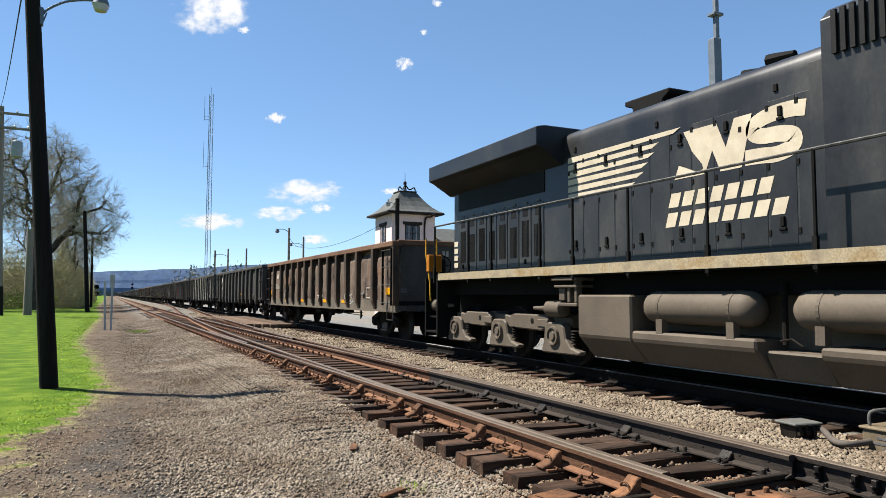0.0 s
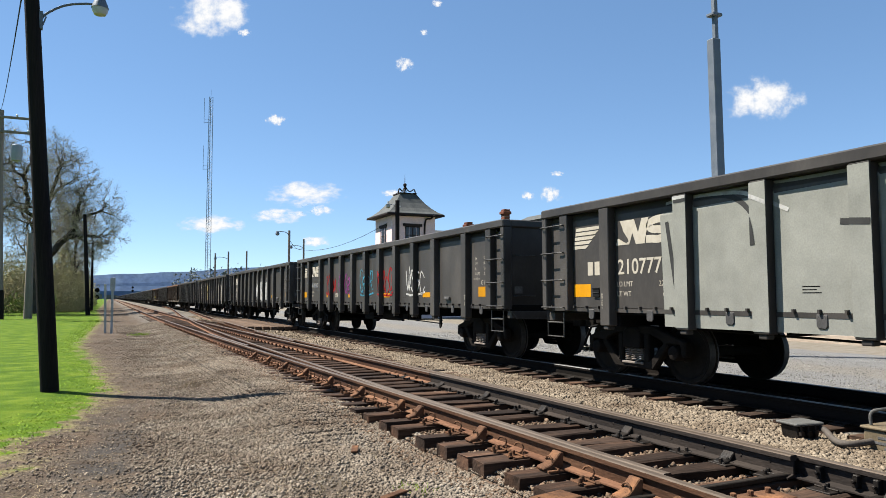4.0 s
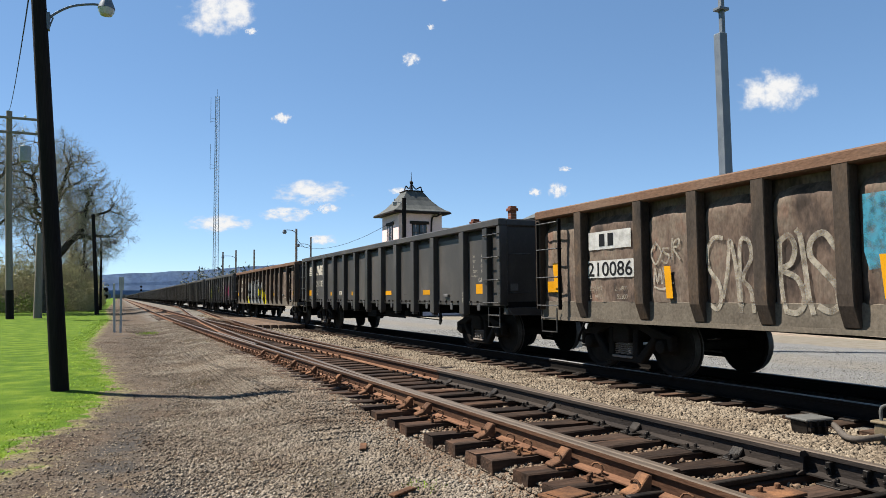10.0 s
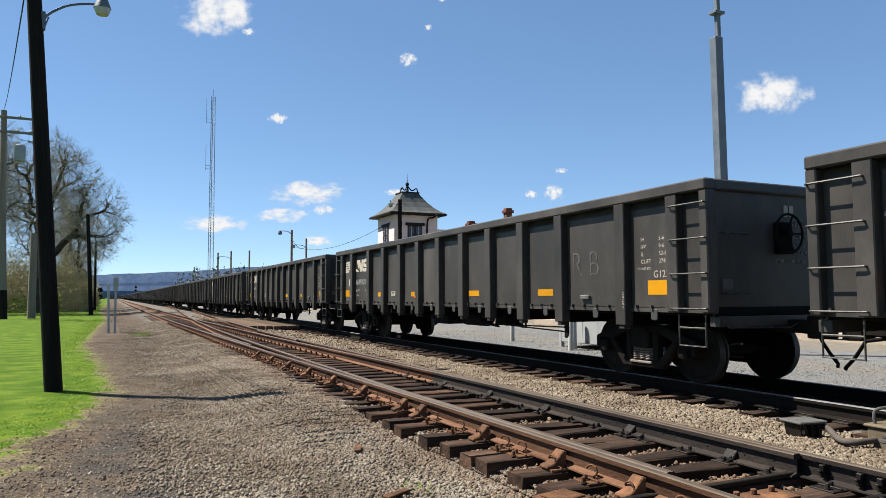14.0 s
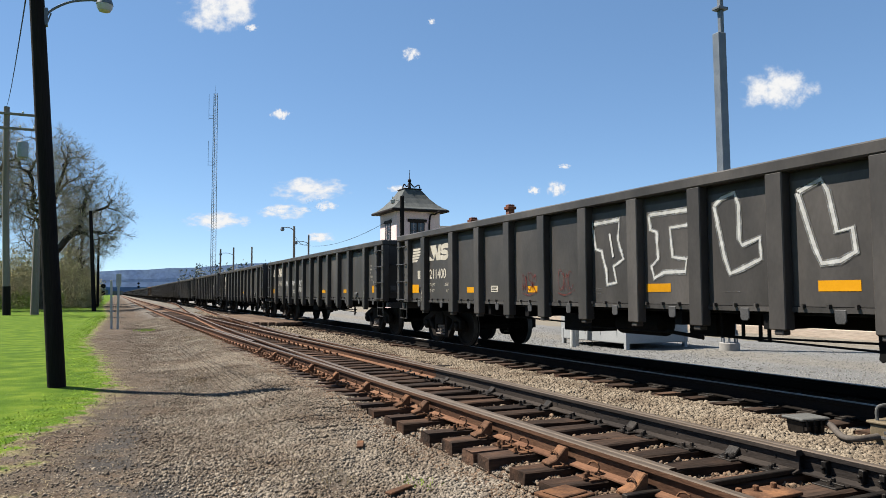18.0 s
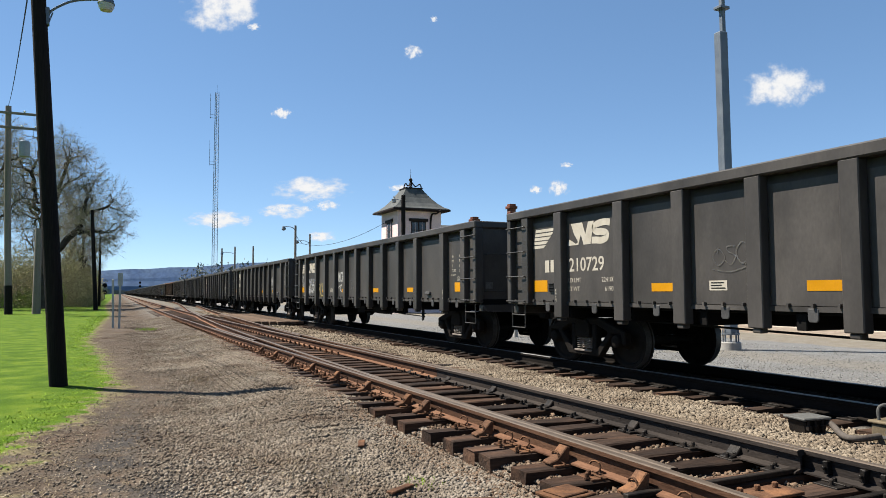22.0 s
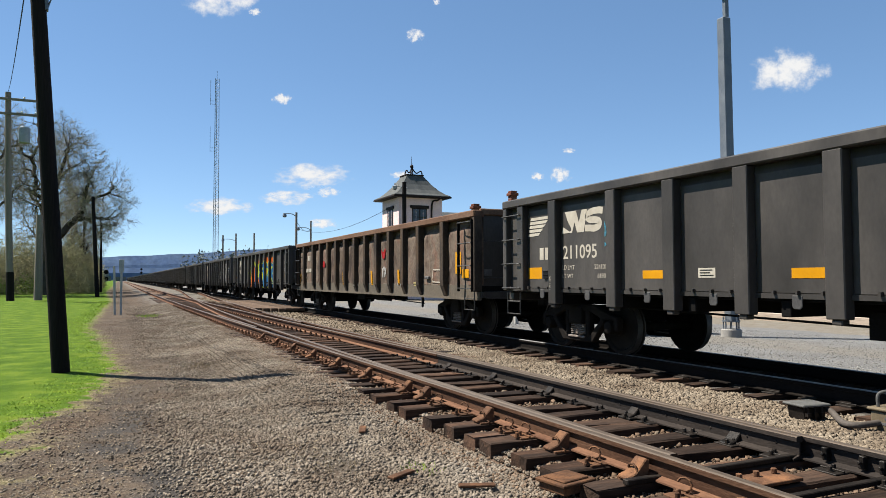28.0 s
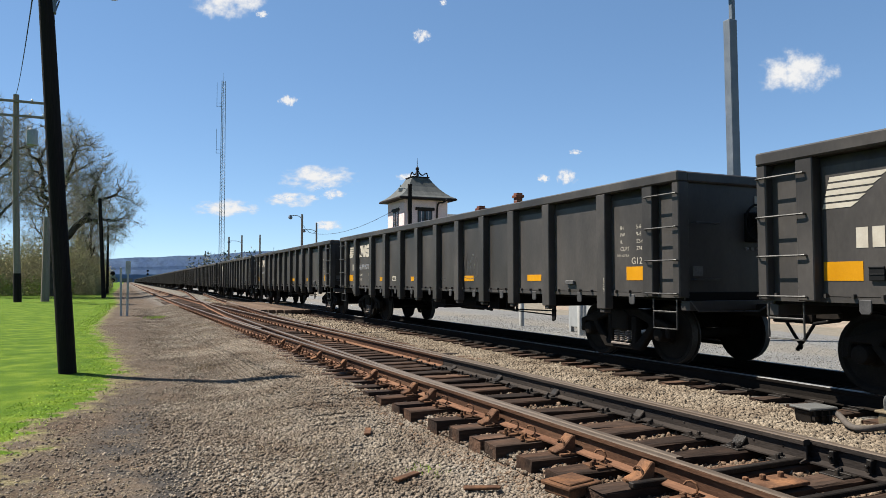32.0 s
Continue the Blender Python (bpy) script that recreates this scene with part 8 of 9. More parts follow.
    # emblem in plain cream shapes
    def on_side(tris, name, label, x=-0.9605):
        vs, fs = [], []
        for t in tris:
            fs.append(tuple(range(len(vs), len(vs) + len(t))))
            vs += [(x, y, z) for y, z in t]
        me = bpy.data.meshes.new(name)
        me.from_pydata(vs, [], fs)
        me.materials.append(CREAM)
        piece(name, me, e, None, label)
    bars = []
    for i, tip in enumerate((3.4, 3.2, 3.1, 2.95, 2.85, 2.4)):
        z = 3.03 + 0.135 * i
        bars += filled([(5.22, z), (tip + 0.15, z + 0.01), (tip, z + 0.075), (5.21, z + 0.1)])
    on_side(bars, "emblem_stripes", "cream speed stripes")
    on_side(EMBLEM, "emblem", "slanting cream emblem with a horse's head cut out")
    for z, cells, far, near in ((2.6, 7, 2.67, 0.8), (2.31, 8, 2.74, 0.59)):
        pitch = (far - near) / cells
        on_side([[(far - u, v) for u, v in t] for t in slanting_bars(0.0, z, cells, pitch, 0.21, 0.07)], "name_bars", "row of cream bars where the name stands")
    tail = []
    for i in range(4):
        tail += filled([(9.93, 1.95 + 0.17 * i), (9.75, 1.95 + 0.17 * i), (9.72, 2.07 + 0.17 * i), (9.93, 2.07 + 0.17 * i)])
    on_side(tail, "tail_stripes", "cream tail stripes")
    return e


# ---- the train ----
PITCH, FIRST, SPEED = 18.251, 17.907, 15.1936


def run(t):
    """How far the train has come after t seconds."""
    return SPEED * t - 0.0057265 * t * t + 0.00014156 * t ** 3


NUMBERS = {0: "210184", 1: "210735", 2: "210777", 4: "210721", 5: "211193", 6: "211109", 7: "210086", 8: "211133", 9: "210015", 10: "211348", 13: "211293", 14: "211400", 15: "211459",
           16: "210619", 17: "210729", 19: "210728", 20: "210732", 22: "211095", 24: "210741", 25: "211119"}
LABELS = {0: "rust-brown gondola car with bulged, dented side panels", 2: "black gondola car sprayed over with silver-grey graffiti", 4: "black gondola car with pale silver bubble letters",
          5: "black gondola car with straw-yellow bubble graffiti", 7: "rust-brown gondola car covered in white and blue tags", 9: "rust-brown gondola car with silver and yellow graffiti",
          10: "black gondola car with blue, yellow, white and pink tags", 14: "black gondola car with four tall white outlined letters", 15: "black gondola car with small white graffiti words",
          17: "black gondola car with pale handwritten words", 19: "black gondola car with white and faint grey tags", 20: "black gondola car with teal and white tags",
          23: "rust-brown gondola car with amber strips and red blots", 24: "black gondola car with big blue, yellow and orange graffiti", 25: "black gondola car with tall white-rimmed grey letters"}
SLACK = {0: 0.04, 1: 0.04, 4: 0.05, 5: 0.07, 11: 0.1, 13: 0.15, 14: 0.15, 15: -0.06, 20: 0.06, 22: 0.0, 23: -0.12, 25: 0.08, 26: 0.05}
CARS, LAST_FULL, LAST = 27, 30, 62
train = []
black_base, rusty_base, far_base = gondola(False), gondola(True), far_gondola()
used = set()
for n in range(LAST + 1):
    rusty = n in (0, 7, 9, 23)
    base = rusty_base if rusty else black_base if n <= LAST_FULL else far_base
    at = pose(FAR_MID, FIRST + PITCH * n + HALF + SLACK.get(n, 0), 0)
    if base in used:
        car = copy_thing(base, at)
    else:
        car = base
        car.matrix_basis = at
        used.add(base)
    train.append(car)
    if n in LABELS:
        car["label"] = LABELS[n]
for n, car in enumerate(train[:LAST_FULL + 1]):
    s = Side(car, n in (0, 7, 9, 23))
    house_marks(s, NUMBERS.get(n), n)
    tag_car(s, n)
engine_car = engine()
engine_car.matrix_basis = pose(FAR_MID, 5.35, 0)

# ---- beside the track ----
def on_ground(x, y):
    return height(x, y)


def leaning_lamp_post():
    """Tarred wooden pole that leans away from the track, with a street lamp on a curved arm."""
    x, y = -0.9, 14.15
    z = on_ground(x, y) - 0.02
    post = thing("lamp_post", "black tarred leaning wooden pole with a street lamp arm", "lamp post", pose(x, y, z))
    pts = [(-0.072 * h, 0.0, h) for h in (0, 1.5, 3, 4.5, 6, 7.4)]
    piece("pole", Shape().tube(pts, 0.15, 14, 0.12).mesh("pole", CREO, smooth=True), post)
    bx, bz = -0.072 * 6.75, 6.75
    arm = [(bx + 0.13, 0, bz - 0.2), (bx + 0.2, 0, bz - 0.02), (bx + 0.5, 0, bz + 0.2), (bx + 0.85, 0, bz + 0.3), (bx + 1.05, 0, bz + 0.3)]
    piece("arm", Shape().tube(curve3(arm), 0.022, 8).mesh("arm", STEEL, smooth=True), post, label="curved grey lamp arm")
    bracket = Shape().box(bx + 0.1, bx + 0.17, -0.06, 0.06, bz - 0.3, bz + 0.02).tube([(bx + 0.15, 0, bz - 0.28), (bx + 0.22, 0, bz - 0.05)], 0.015, 6)
    piece("bracket", bracket.mesh("bracket", STEEL, 0.008), post)
    hx, hz = bx + 1.08, bz + 0.27
    head = Shape().lathe([(hz + 0.16, 0.02), (hz + 0.15, 0.09), (hz + 0.05, 0.13), (hz - 0.02, 0.15)], 18, "z", (hx, 0, 0))
    ob = piece("lamp_head", head.mesh("lamp_head", STEEL, smooth=True), post)
    piece("refractor", Shape().lathe([(hz - 0.02, 0.14), (hz - 0.08, 0.135), (hz - 0.14, 0.1), (hz - 0.16, 0.03)], 18, "z", (hx, 0, 0)).mesh("refractor", GLASSY, smooth=True), ob, label="glass lamp refractor")
    return post


def curve3(points, steps=6):
    pts = [Vector(p) for p in points]
    out = []
    for i in range(len(pts) - 1):
        p0, p1, p2, p3 = (pts[max(0, min(len(pts) - 1, i + k))] for k in (-1, 0, 1, 2))
        for j in range(steps):
            t = j / steps
            out.append(0.5 * (2 * p1 + (p2 - p0) * t + (2 * p0 - 5 * p1 + 4 * p2 - p3) * t * t + (3 * p1 - p0 - 3 * p2 + p3) * t ** 3))
    return out + [pts[-1]]


leaning_lamp_post()


def wire(a, b, sag, r, name="wire", label="thin black overhead wire"):
    pts = []
    for i in range(13):
        t = i / 12
        p = Vector(a).lerp(Vector(b), t)
        p.z -= sag * 4 * t * (1 - t)
        pts.append(p)
    solid(name, Shape().tube(pts, r, 5).mesh(name, WIRE), label, "wire")


def utility_pole():
    x, y = -7.3, 61.0
    z = on_ground(x, y) - 0.05
    p = thing("utility_pole", "weathered utility pole with two crossarms and transformer cans", "utility pole", pose(x, y, z))
    piece("pole", Shape().tube([(0, 0, 0), (-0.15, 0, 4), (-0.32, 0, 9), (-0.45, 0, 15.7)], 0.26, 12, 0.2).mesh("pole", GREYPOLE, smooth=True), p)
    piece("pole_base", Shape().tube([(0, 0, 0.0), (-0.07, 0, 2.2)], 0.275, 12, 0.262).mesh("pole_base", CREO, smooth=True), p, label="tarred foot of the pole")
    for h, w in ((15.15, 2.3), (14.05, 2.0)):
        piece("crossarm", Shape().box(-0.4 - w, -0.4 + w, -0.32, -0.18, h - 0.09, h + 0.09).mesh("crossarm", GREYPOLE, 0.01), p)
        for k in (-0.95, -0.6, 0.45, 0.9):
            piece("insulator", Shape().lathe([(h + 0.09, 0.05), (h + 0.2, 0.09), (h + 0.26, 0.04)], 10, "z", (-0.4 + k * w, -0.25, 0)).mesh("insulator", GLASSY, smooth=True), p)
    for dx in (0.75, -1.5):
        can = Shape().lathe([(11.9, 0.05), (11.9, 0.38), (13.0, 0.38), (13.1, 0.3), (13.15, 0.05)], 16, "z", (-0.35 + dx + 0.3, -0.25, 0))
        piece("transformer", can.mesh("transformer", CABINET, smooth=True), p, label="grey transformer can")


utility_pole()


def plain_pole(x, y, tall, r, material=CREO, label="dark wooden pole beside the lawn", lamp=None, lean=0.0):
    z = on_ground(x, y) if abs(x) < 60 else 0
    p = thing("wooden_pole", label, "pole", pose(x, y, z - 0.05))
    piece("pole", Shape().tube([(0, 0, 0), (lean * tall * 0.5, 0, tall / 2), (lean * tall, 0, tall)], r, 10, r * 0.75).mesh("pole", material, smooth=True), p)
    if lamp:
        reach, drop = lamp
        top = Vector((lean * tall, 0, tall - drop))
        arm = [top, top + Vector((reach * 0.35, 0, 0.35)), top + Vector((reach * 0.8, 0, 0.4)), top + Vector((reach, 0, 0.3))]
        piece("arm", Shape().tube(curve3(arm), 0.05, 6).mesh("arm", STEEL, smooth=True), p)
        h = top + Vector((reach, 0, 0.2))
        head = Shape().lathe([(h.z + 0.25, 0.05), (h.z + 0.2, 0.2), (h.z - 0.15, 0.3), (h.z - 0.3, 0.2), (h.z - 0.36, 0.05)], 12, "z", (h.x, h.y, 0))
        piece("lamp_head", head.mesh("lamp_head", STEEL, smooth=True), p)
    return p


plain_pole(-1.8, 73.6, 9.5, 0.2, lean=-0.055)
plain_pole(-2.05, 100, 8.8, 0.17, lean=-0.01, lamp=(1.6, 0.1))
plain_pole(-5.6, 62.0, 6.6, 0.3, GREYPOLE, "stout grey stump pole on the lawn")
plain_pole(21.9, 95, 10.8, 0.2, GREYPOLE, "wooden lamp post beyond the train", lamp=(-1.6, 0.6))
plain_pole(30.2, 120, 11.8, 0.2, GREYPOLE, "wooden lamp post beyond the train", lamp=(-2.2, 1.6))
plain_pole(19.4, 150, 10.8, 0.22, GREYPOLE, "wooden pole beyond the train")
plain_pole(22.0, 150, 11.2, 0.22, GREYPOLE, "wooden lamp post beyond the train", lamp=(-2.6, 1.6))
plain_pole(25.7, 150, 11.4, 0.22, GREYPOLE, "wooden pole beyond the train")
wire((-1.52, 14.15, 7.0), (-7.75, 60.7, 15.3), 0.5, 0.014)
wire((-9.2, 60.7, 14.4), (-40, 20, 18), 1.5, 0.02)
wire((21.9, 95, 8.2), (19.2, 50.4, 7.0), 1.2, 0.018)
wire((30.2, 120, 10.0), (21.9, 95, 9.2), 0.8, 0.03)

# paired white marker posts
marker = thing("marker_post", "pair of weathered white marker posts in the gravel", "post", pose(-0.02, 36.4, on_ground(0, 36.4)))
piece("post", Shape().box(-0.05, 0.05, -0.05, 0.05, -0.05, 2.3).mesh("post", WHITEPOST, 0.01), marker, pose(-0.12, 0.2, 0, 0, -1.5, 0))
piece("post", Shape().box(-0.05, 0.05, -0.05, 0.05, -0.05, 2.55).mesh("post", WHITEPOST, 0.01), marker, pose(0.14, 0, 0))
piece("sign_plate", Shape().box(-0.11, 0.11, -0.07, -0.055, 2.0, 2.6).mesh("sign_plate", WHITEPOST, 0.004), marker, pose(0.14, 0, 0))


def signal(x, y, tall):
    s = thing("railway_signal", "tall dark railway signal with round heads", "signal", pose(x, y, -0.3))
    piece("mast", Shape().tube([(0, 0, 0), (0, 0, tall)], 0.09, 8).mesh("mast", STEEL, smooth=True), s)
    for h in (tall - 0.6, tall - 2.4):
        hood = Shape().lathe([(-0.25, 0.55), (-0.05, 0.6), (0.12, 0.6), (0.3, 0.3)], 16, "y", (0, -0.2, h))
        piece("signal_head", hood.mesh("signal_head", UNDER, smooth=True), s)


signal(-3.0, 205, 4.2)
signal(10.8, 402, 7.6)


# ---- trees and undergrowth ----
def unit(a):
    return a / np.linalg.norm(a, axis=-1, keepdims=True)


def sprays(name, start, way, length, radius, material):
    """Many fine twigs in one mesh: three-sided, tapering to a point."""
    n = len(start)
    side = unit(np.cross(way, np.array([0.3, 0.5, 0.8])))
    other = np.cross(way, side)
    ring = [start + (side * math.cos(a) + other * math.sin(a)) * radius[:, None] for a in (0.0, 2.1, 4.2)]
    v = np.stack(ring + [start + way * length[:, None]], 1).reshape(-1, 3)
    f = (np.array([(0, 1, 3), (1, 2, 3), (2, 0, 3)])[None] + 4 * np.arange(n)[:, None, None]).reshape(-1, 3)
    me = bpy.data.meshes.new(name)
    me.from_pydata(v.tolist(), [], f.tolist())
    me.materials.append(material)
    return me


def tree(name, seed, lobes, trunk_r, at, first=3.0, buds=1.0, count=700, label="bare spring tree with budding twigs"):
    """A trunk whose limbs divide again and again towards the lobes of its crown, fine twigs and first leaves at the ends.
    A lobe is its centre, its half widths and its share of the ends."""
    rng = np.random.default_rng(seed)
    goals = []
    for cx, cy, cz, rx, ry, rz, share in lobes:
        d = unit(rng.normal(size=(int(count * share), 3)))
        goals.append(np.array([cx, cy, cz]) + d * rng.uniform(0.25, 1.0, (len(d), 1)) ** 0.5 * np.array([rx, ry, rz]))
    goals = np.concatenate(goals)
    limbs, boughs, ends = Shape(), Shape(), []
    total = len(goals)

    def bend(p, q, amount):
        mid = [p + (q - p) * f for f in (0.0, 0.33, 0.67, 1.0)]
        span = np.linalg.norm(q - p)
        for m in mid[1:3]:
            m += rng.normal(0, 1, 3) * span * amount
        return mid

    def divide(node, group, radius, level):
        if len(group) == 1:
            q = group[0]
            boughs.tube(bend(node, q, 0.08), radius, 3, radius * 0.45, cap=False)
            ends.append((node, q))
            return
        middle = group.mean(0)
        off = group - middle
        axis = unit(np.linalg.svd(off, full_matrices=False)[2][0] + rng.normal(0, 0.25, 3))
        order = np.argsort(off @ axis)
        cut = max(1, min(len(group) - 1, int(len(group) * rng.uniform(0.32, 0.68))))
        for part_ in (order[:cut], order[cut:]):
            sub = group[part_]
            to = sub.mean(0)
            reach = 0.5 if level else 0.42
            q = node + (to - node) * reach * rng.uniform(0.8, 1.15)
            q[2] += 0.04 * np.linalg.norm(to - node)
            r1 = max(0.016, trunk_r * 0.8 * (len(sub) / total) ** 0.5)
            (limbs if r1 > 0.09 else boughs).tube(bend(node, q, 0.07), max(radius * 0.8, r1) if r1 > 0.03 else r1 * 1.2, 9 if r1 > 0.12 else 5 if r1 > 0.04 else 3, r1, cap=False)
            divide(q, sub, r1, level + 1)

    top = np.array([0.25 * rng.normal() * 0.5, 0.0, first])
    limbs.tube([(0, 0, -0.15), (0.02, 0, first * 0.1), (0.0, 0, first * 0.5), tuple(top)], trunk_r * 1.25, 12, trunk_r * 0.9)
    divide(top, goals, trunk_r * 0.8, 0)
    t = thing(name, label, "tree", at)
    piece("trunk", limbs.mesh("trunk", BARK, fix=False), t)
    piece("branchwork", boughs.mesh("branchwork", BOUGH, fix=False), t)
    a = np.array([p for p, q in ends])
    b = np.array([q for p, q in ends])
    many = 10
    f = rng.uniform(0.25, 1.0, (len(a) * many, 1))
    start = np.repeat(a, many, 0) + (np.repeat(b, many, 0) - np.repeat(a, many, 0)) * f
    way = unit(unit(np.repeat(b - a, many, 0)) + rng.normal(0, 0.6, start.shape) + np.array([0, 0, 0.45]))
    length = rng.uniform(0.5, 1.4, len(start))
    twig = sprays("twig_haze", start, way, length, rng.uniform(0.008, 0.013, len(start)), TWIG)
    piece("twig_haze", twig, t, label="haze of fine grey-brown twigs")
    again = 2
    s2 = np.repeat(start + way * (length * 0.55)[:, None], again, 0)
    w2 = unit(np.repeat(way, again, 0) + rng.normal(0, 0.55, s2.shape) + np.array([0, 0, 0.25]))
    piece("twig_haze", sprays("twig_haze", s2, w2, rng.uniform(0.3, 0.8, len(s2)), rng.uniform(0.005, 0.009, len(s2)), TWIG), t)
    if buds:
        n = int(len(s2) * 1.3 * buds)
        k = rng.integers(0, len(s2), n)
        c = s2[k] + w2[k] * rng.uniform(0.2, 0.9, (n, 1)) + rng.normal(0, 0.06, (n, 3))
        u, v = unit(rng.normal(size=(n, 3))), unit(rng.normal(size=(n, 3)))
        size = rng.uniform(0.02, 0.055, (n, 1))
        vs = np.stack([c - u * size, c + v * size * 0.7, c + u * size], 1).reshape(-1, 3)
        me = bpy.data.meshes.new("crown")
        me.from_pydata(vs.tolist(), [], np.arange(3 * n).reshape(-1, 3).tolist())
        me.materials.append(BUDS)
        piece("crown", me, t, label="thin crown of first yellow-green leaves")
    return t


def tree_at(seed, x, y, trunk_r, lobes, **more):
    return tree("bare_tree", seed, lobes, trunk_r, pose(x, y, on_ground(x, y)), **more)


tree_at(31, -6.9, 82, 0.62, [(-0.4, 0, 13.0, 5.0, 4.5, 6.4, 0.5), (5.2, -1, 9.4, 3.2, 3.4, 4.2, 0.34), (2.6, 0, 14.0, 2.8, 3, 3.4, 0.16)], count=720, buds=0.9, label="broad bare tree with pale green buds at the lawn's edge")
tree_at(32, -12.0, 80, 0.5, [(0.0, 0, 13.0, 4.6, 4.5, 6.6, 1.0)], count=480, buds=0.4)
tree_at(33, -15.5, 92, 0.45, [(0, 0, 14, 5.5, 5, 7.5, 1.0)], count=380, buds=0.4)
tree_at(34, -8.6, 98, 0.4, [(0, 0, 12.5, 4.6, 4, 7.5, 1.0)], count=380, buds=0.7)
tree_at(35, -4.4, 104, 0.35, [(0.2, 0, 9.0, 3.2, 3.5, 5.6, 1.0)], count=420, buds=1.2, first=2.0, label="small budding tree beside the line")
tree_at(36, -6.6, 124, 0.35, [(0, 0, 11, 4, 4, 7.5, 1.0)], count=350, buds=0.9)


def brush(name, seed, n, x0, x1, y0, y1, tall, label):
    """Dry brush: fine upright twigs that thin out upwards."""
    rng = np.random.default_rng(seed)
    x, y = x1 + (x0 - x1) * rng.uniform(0, 1, n) ** 1.3, rng.uniform(y0, y1, n)
    top = tall * (0.6 + 0.4 * np.sin(x * 0.9 + 2 * np.sin(y * 0.23)) * np.sin(y * 0.5 + x * 0.4)) * np.clip((x1 - x) / 1.6 + 0.25, 0, 1)
    z = -0.3 + top * rng.uniform(0, 1, n) ** 1.2
    way = unit(rng.normal(0, 0.8, (n, 3)) + np.array([0, 0, 0.6]))
    me = sprays(name, np.stack([x, y, z], 1), way, rng.uniform(0.4, 1.3, n), rng.uniform(0.012, 0.028, n) * (y0 / 88), BRUSH)
    solid(name, me, label, "brush", kind="stuff")


def undergrowth(name, seed, n, x0, x1, y0, y1, tall, size, label, material=HEDGE):
    """Brush at the edge of the wood: thousands of small leaves on an uneven bank."""
    rng = np.random.default_rng(seed)
    x, y = rng.uniform(x0, x1, n), rng.uniform(y0, y1, n)
    top = tall * (0.55 + 0.45 * np.sin(x * 1.3 + 2 * np.sin(y * 0.31)) * np.sin(y * 0.7 + x * 0.5))
    z = -0.3 + top * rng.uniform(0, 1, n) ** 0.75
    c = np.stack([x, y, z], 1)
    u, v = rng.normal(size=(n, 3)), rng.normal(size=(n, 3))
    k = rng.uniform(size * 0.5, size, (n, 1))
    u *= k / np.linalg.norm(u, axis=1, keepdims=True)
    v *= k / np.linalg.norm(v, axis=1, keepdims=True)
    vs = np.stack([c - u, c + v * 0.7, c + u, c - v * 0.7], 1).reshape(-1, 3)
    me = bpy.data.meshes.new(name)
    me.from_pydata(vs.tolist(), [], np.arange(4 * n).reshape(-1, 4).tolist())
    me.materials.append(material)
    solid(name, me, label, "bushes", kind="stuff")


undergrowth("undergrowth", 51, 16000, -24, -4.0, 88, 124, 6.0, 0.11, "brown and green brush at the edge of the lawn")
undergrowth("undergrowth", 52, 20000, -28, -4.2, 120, 260, 10.0, 0.3, "brown and green brush along the line")
undergrowth("undergrowth", 53, 9000, -26, -5.2, 86, 93, 2.6, 0.13, "low bright green bushes behind the lawn", SPRINGLEAF)
brush("dry_brush", 61, 36000, -24, -3.0, 88, 112, 8.5, "tangle of tan spring brush at the edge of the wood")
brush("dry_brush", 62, 30000, -16, -2.9, 112, 170, 9.0, "tangle of tan spring brush along the line")
undergrowth("undergrowth", 54, 14000, 24, 95, 230, 330, 13.0, 0.7, "budding trees beyond the train, haze put into their colour", HILLNEAR)
undergrowth("undergrowth", 55, 14000, -70, -8, 260, 700, 15.0, 1.0, "trees along the line, haze put into their colour", HILLNEAR)

# ---- distance ----
def ridge(name, y, x0, x1, n, base, wave, material, label):
    vs, fs = [], []
    for i in range(n + 1):
        x = x0 + (x1 - x0) * i / n
        h = base(x) + wave * (noise.noise((x * 0.0016, y * 0.01, 0)) + 0.35 * noise.noise((x * 0.008, y * 0.01, 4)) + 0.09 * noise.noise((x * 0.05, 0, 7)))
        vs += [(x, y - 0.9 * h, -20), (x, y - 0.35 * h, h * 0.6), (x, y, h), (x, y + 2.0 * h, -20)]
    for i in range(n):
        fs += [(4 * i + j, 4 * i + 4 + j, 4 * i + 5 + j, 4 * i + 1 + j) for j in range(3)]
    me = Shape().add(vs, fs).mesh(name, material, fix=False)
    solid(name, me, label, "hill", kind="structure")


ridge("hill", 3000, -2500, 3500, 420, lambda x: 92 + 0.07 * max(-300, min(900, x)), 16, HILL, "long blue wooded ridge on the horizon")
ridge("hill", 1500, -1800, 2400, 300, lambda x: 24 + 0.008 * max(-300, min(1500, x)), 9, HILL, "low blue wooded rise before the ridge")
solid("shed", Shape().box(-9, 6, 0, 10, -0.3, 5.5).mesh("shed", HILLNEAR), "pale low shed far down the line", "shed", pose(-14, 900, 0))
solid("shed", Shape().box(9, 22, 15, 30, -0.3, 4.5).mesh("shed", HILLNEAR), "pale low shed far down the line", "shed", pose(-14, 900, 0))

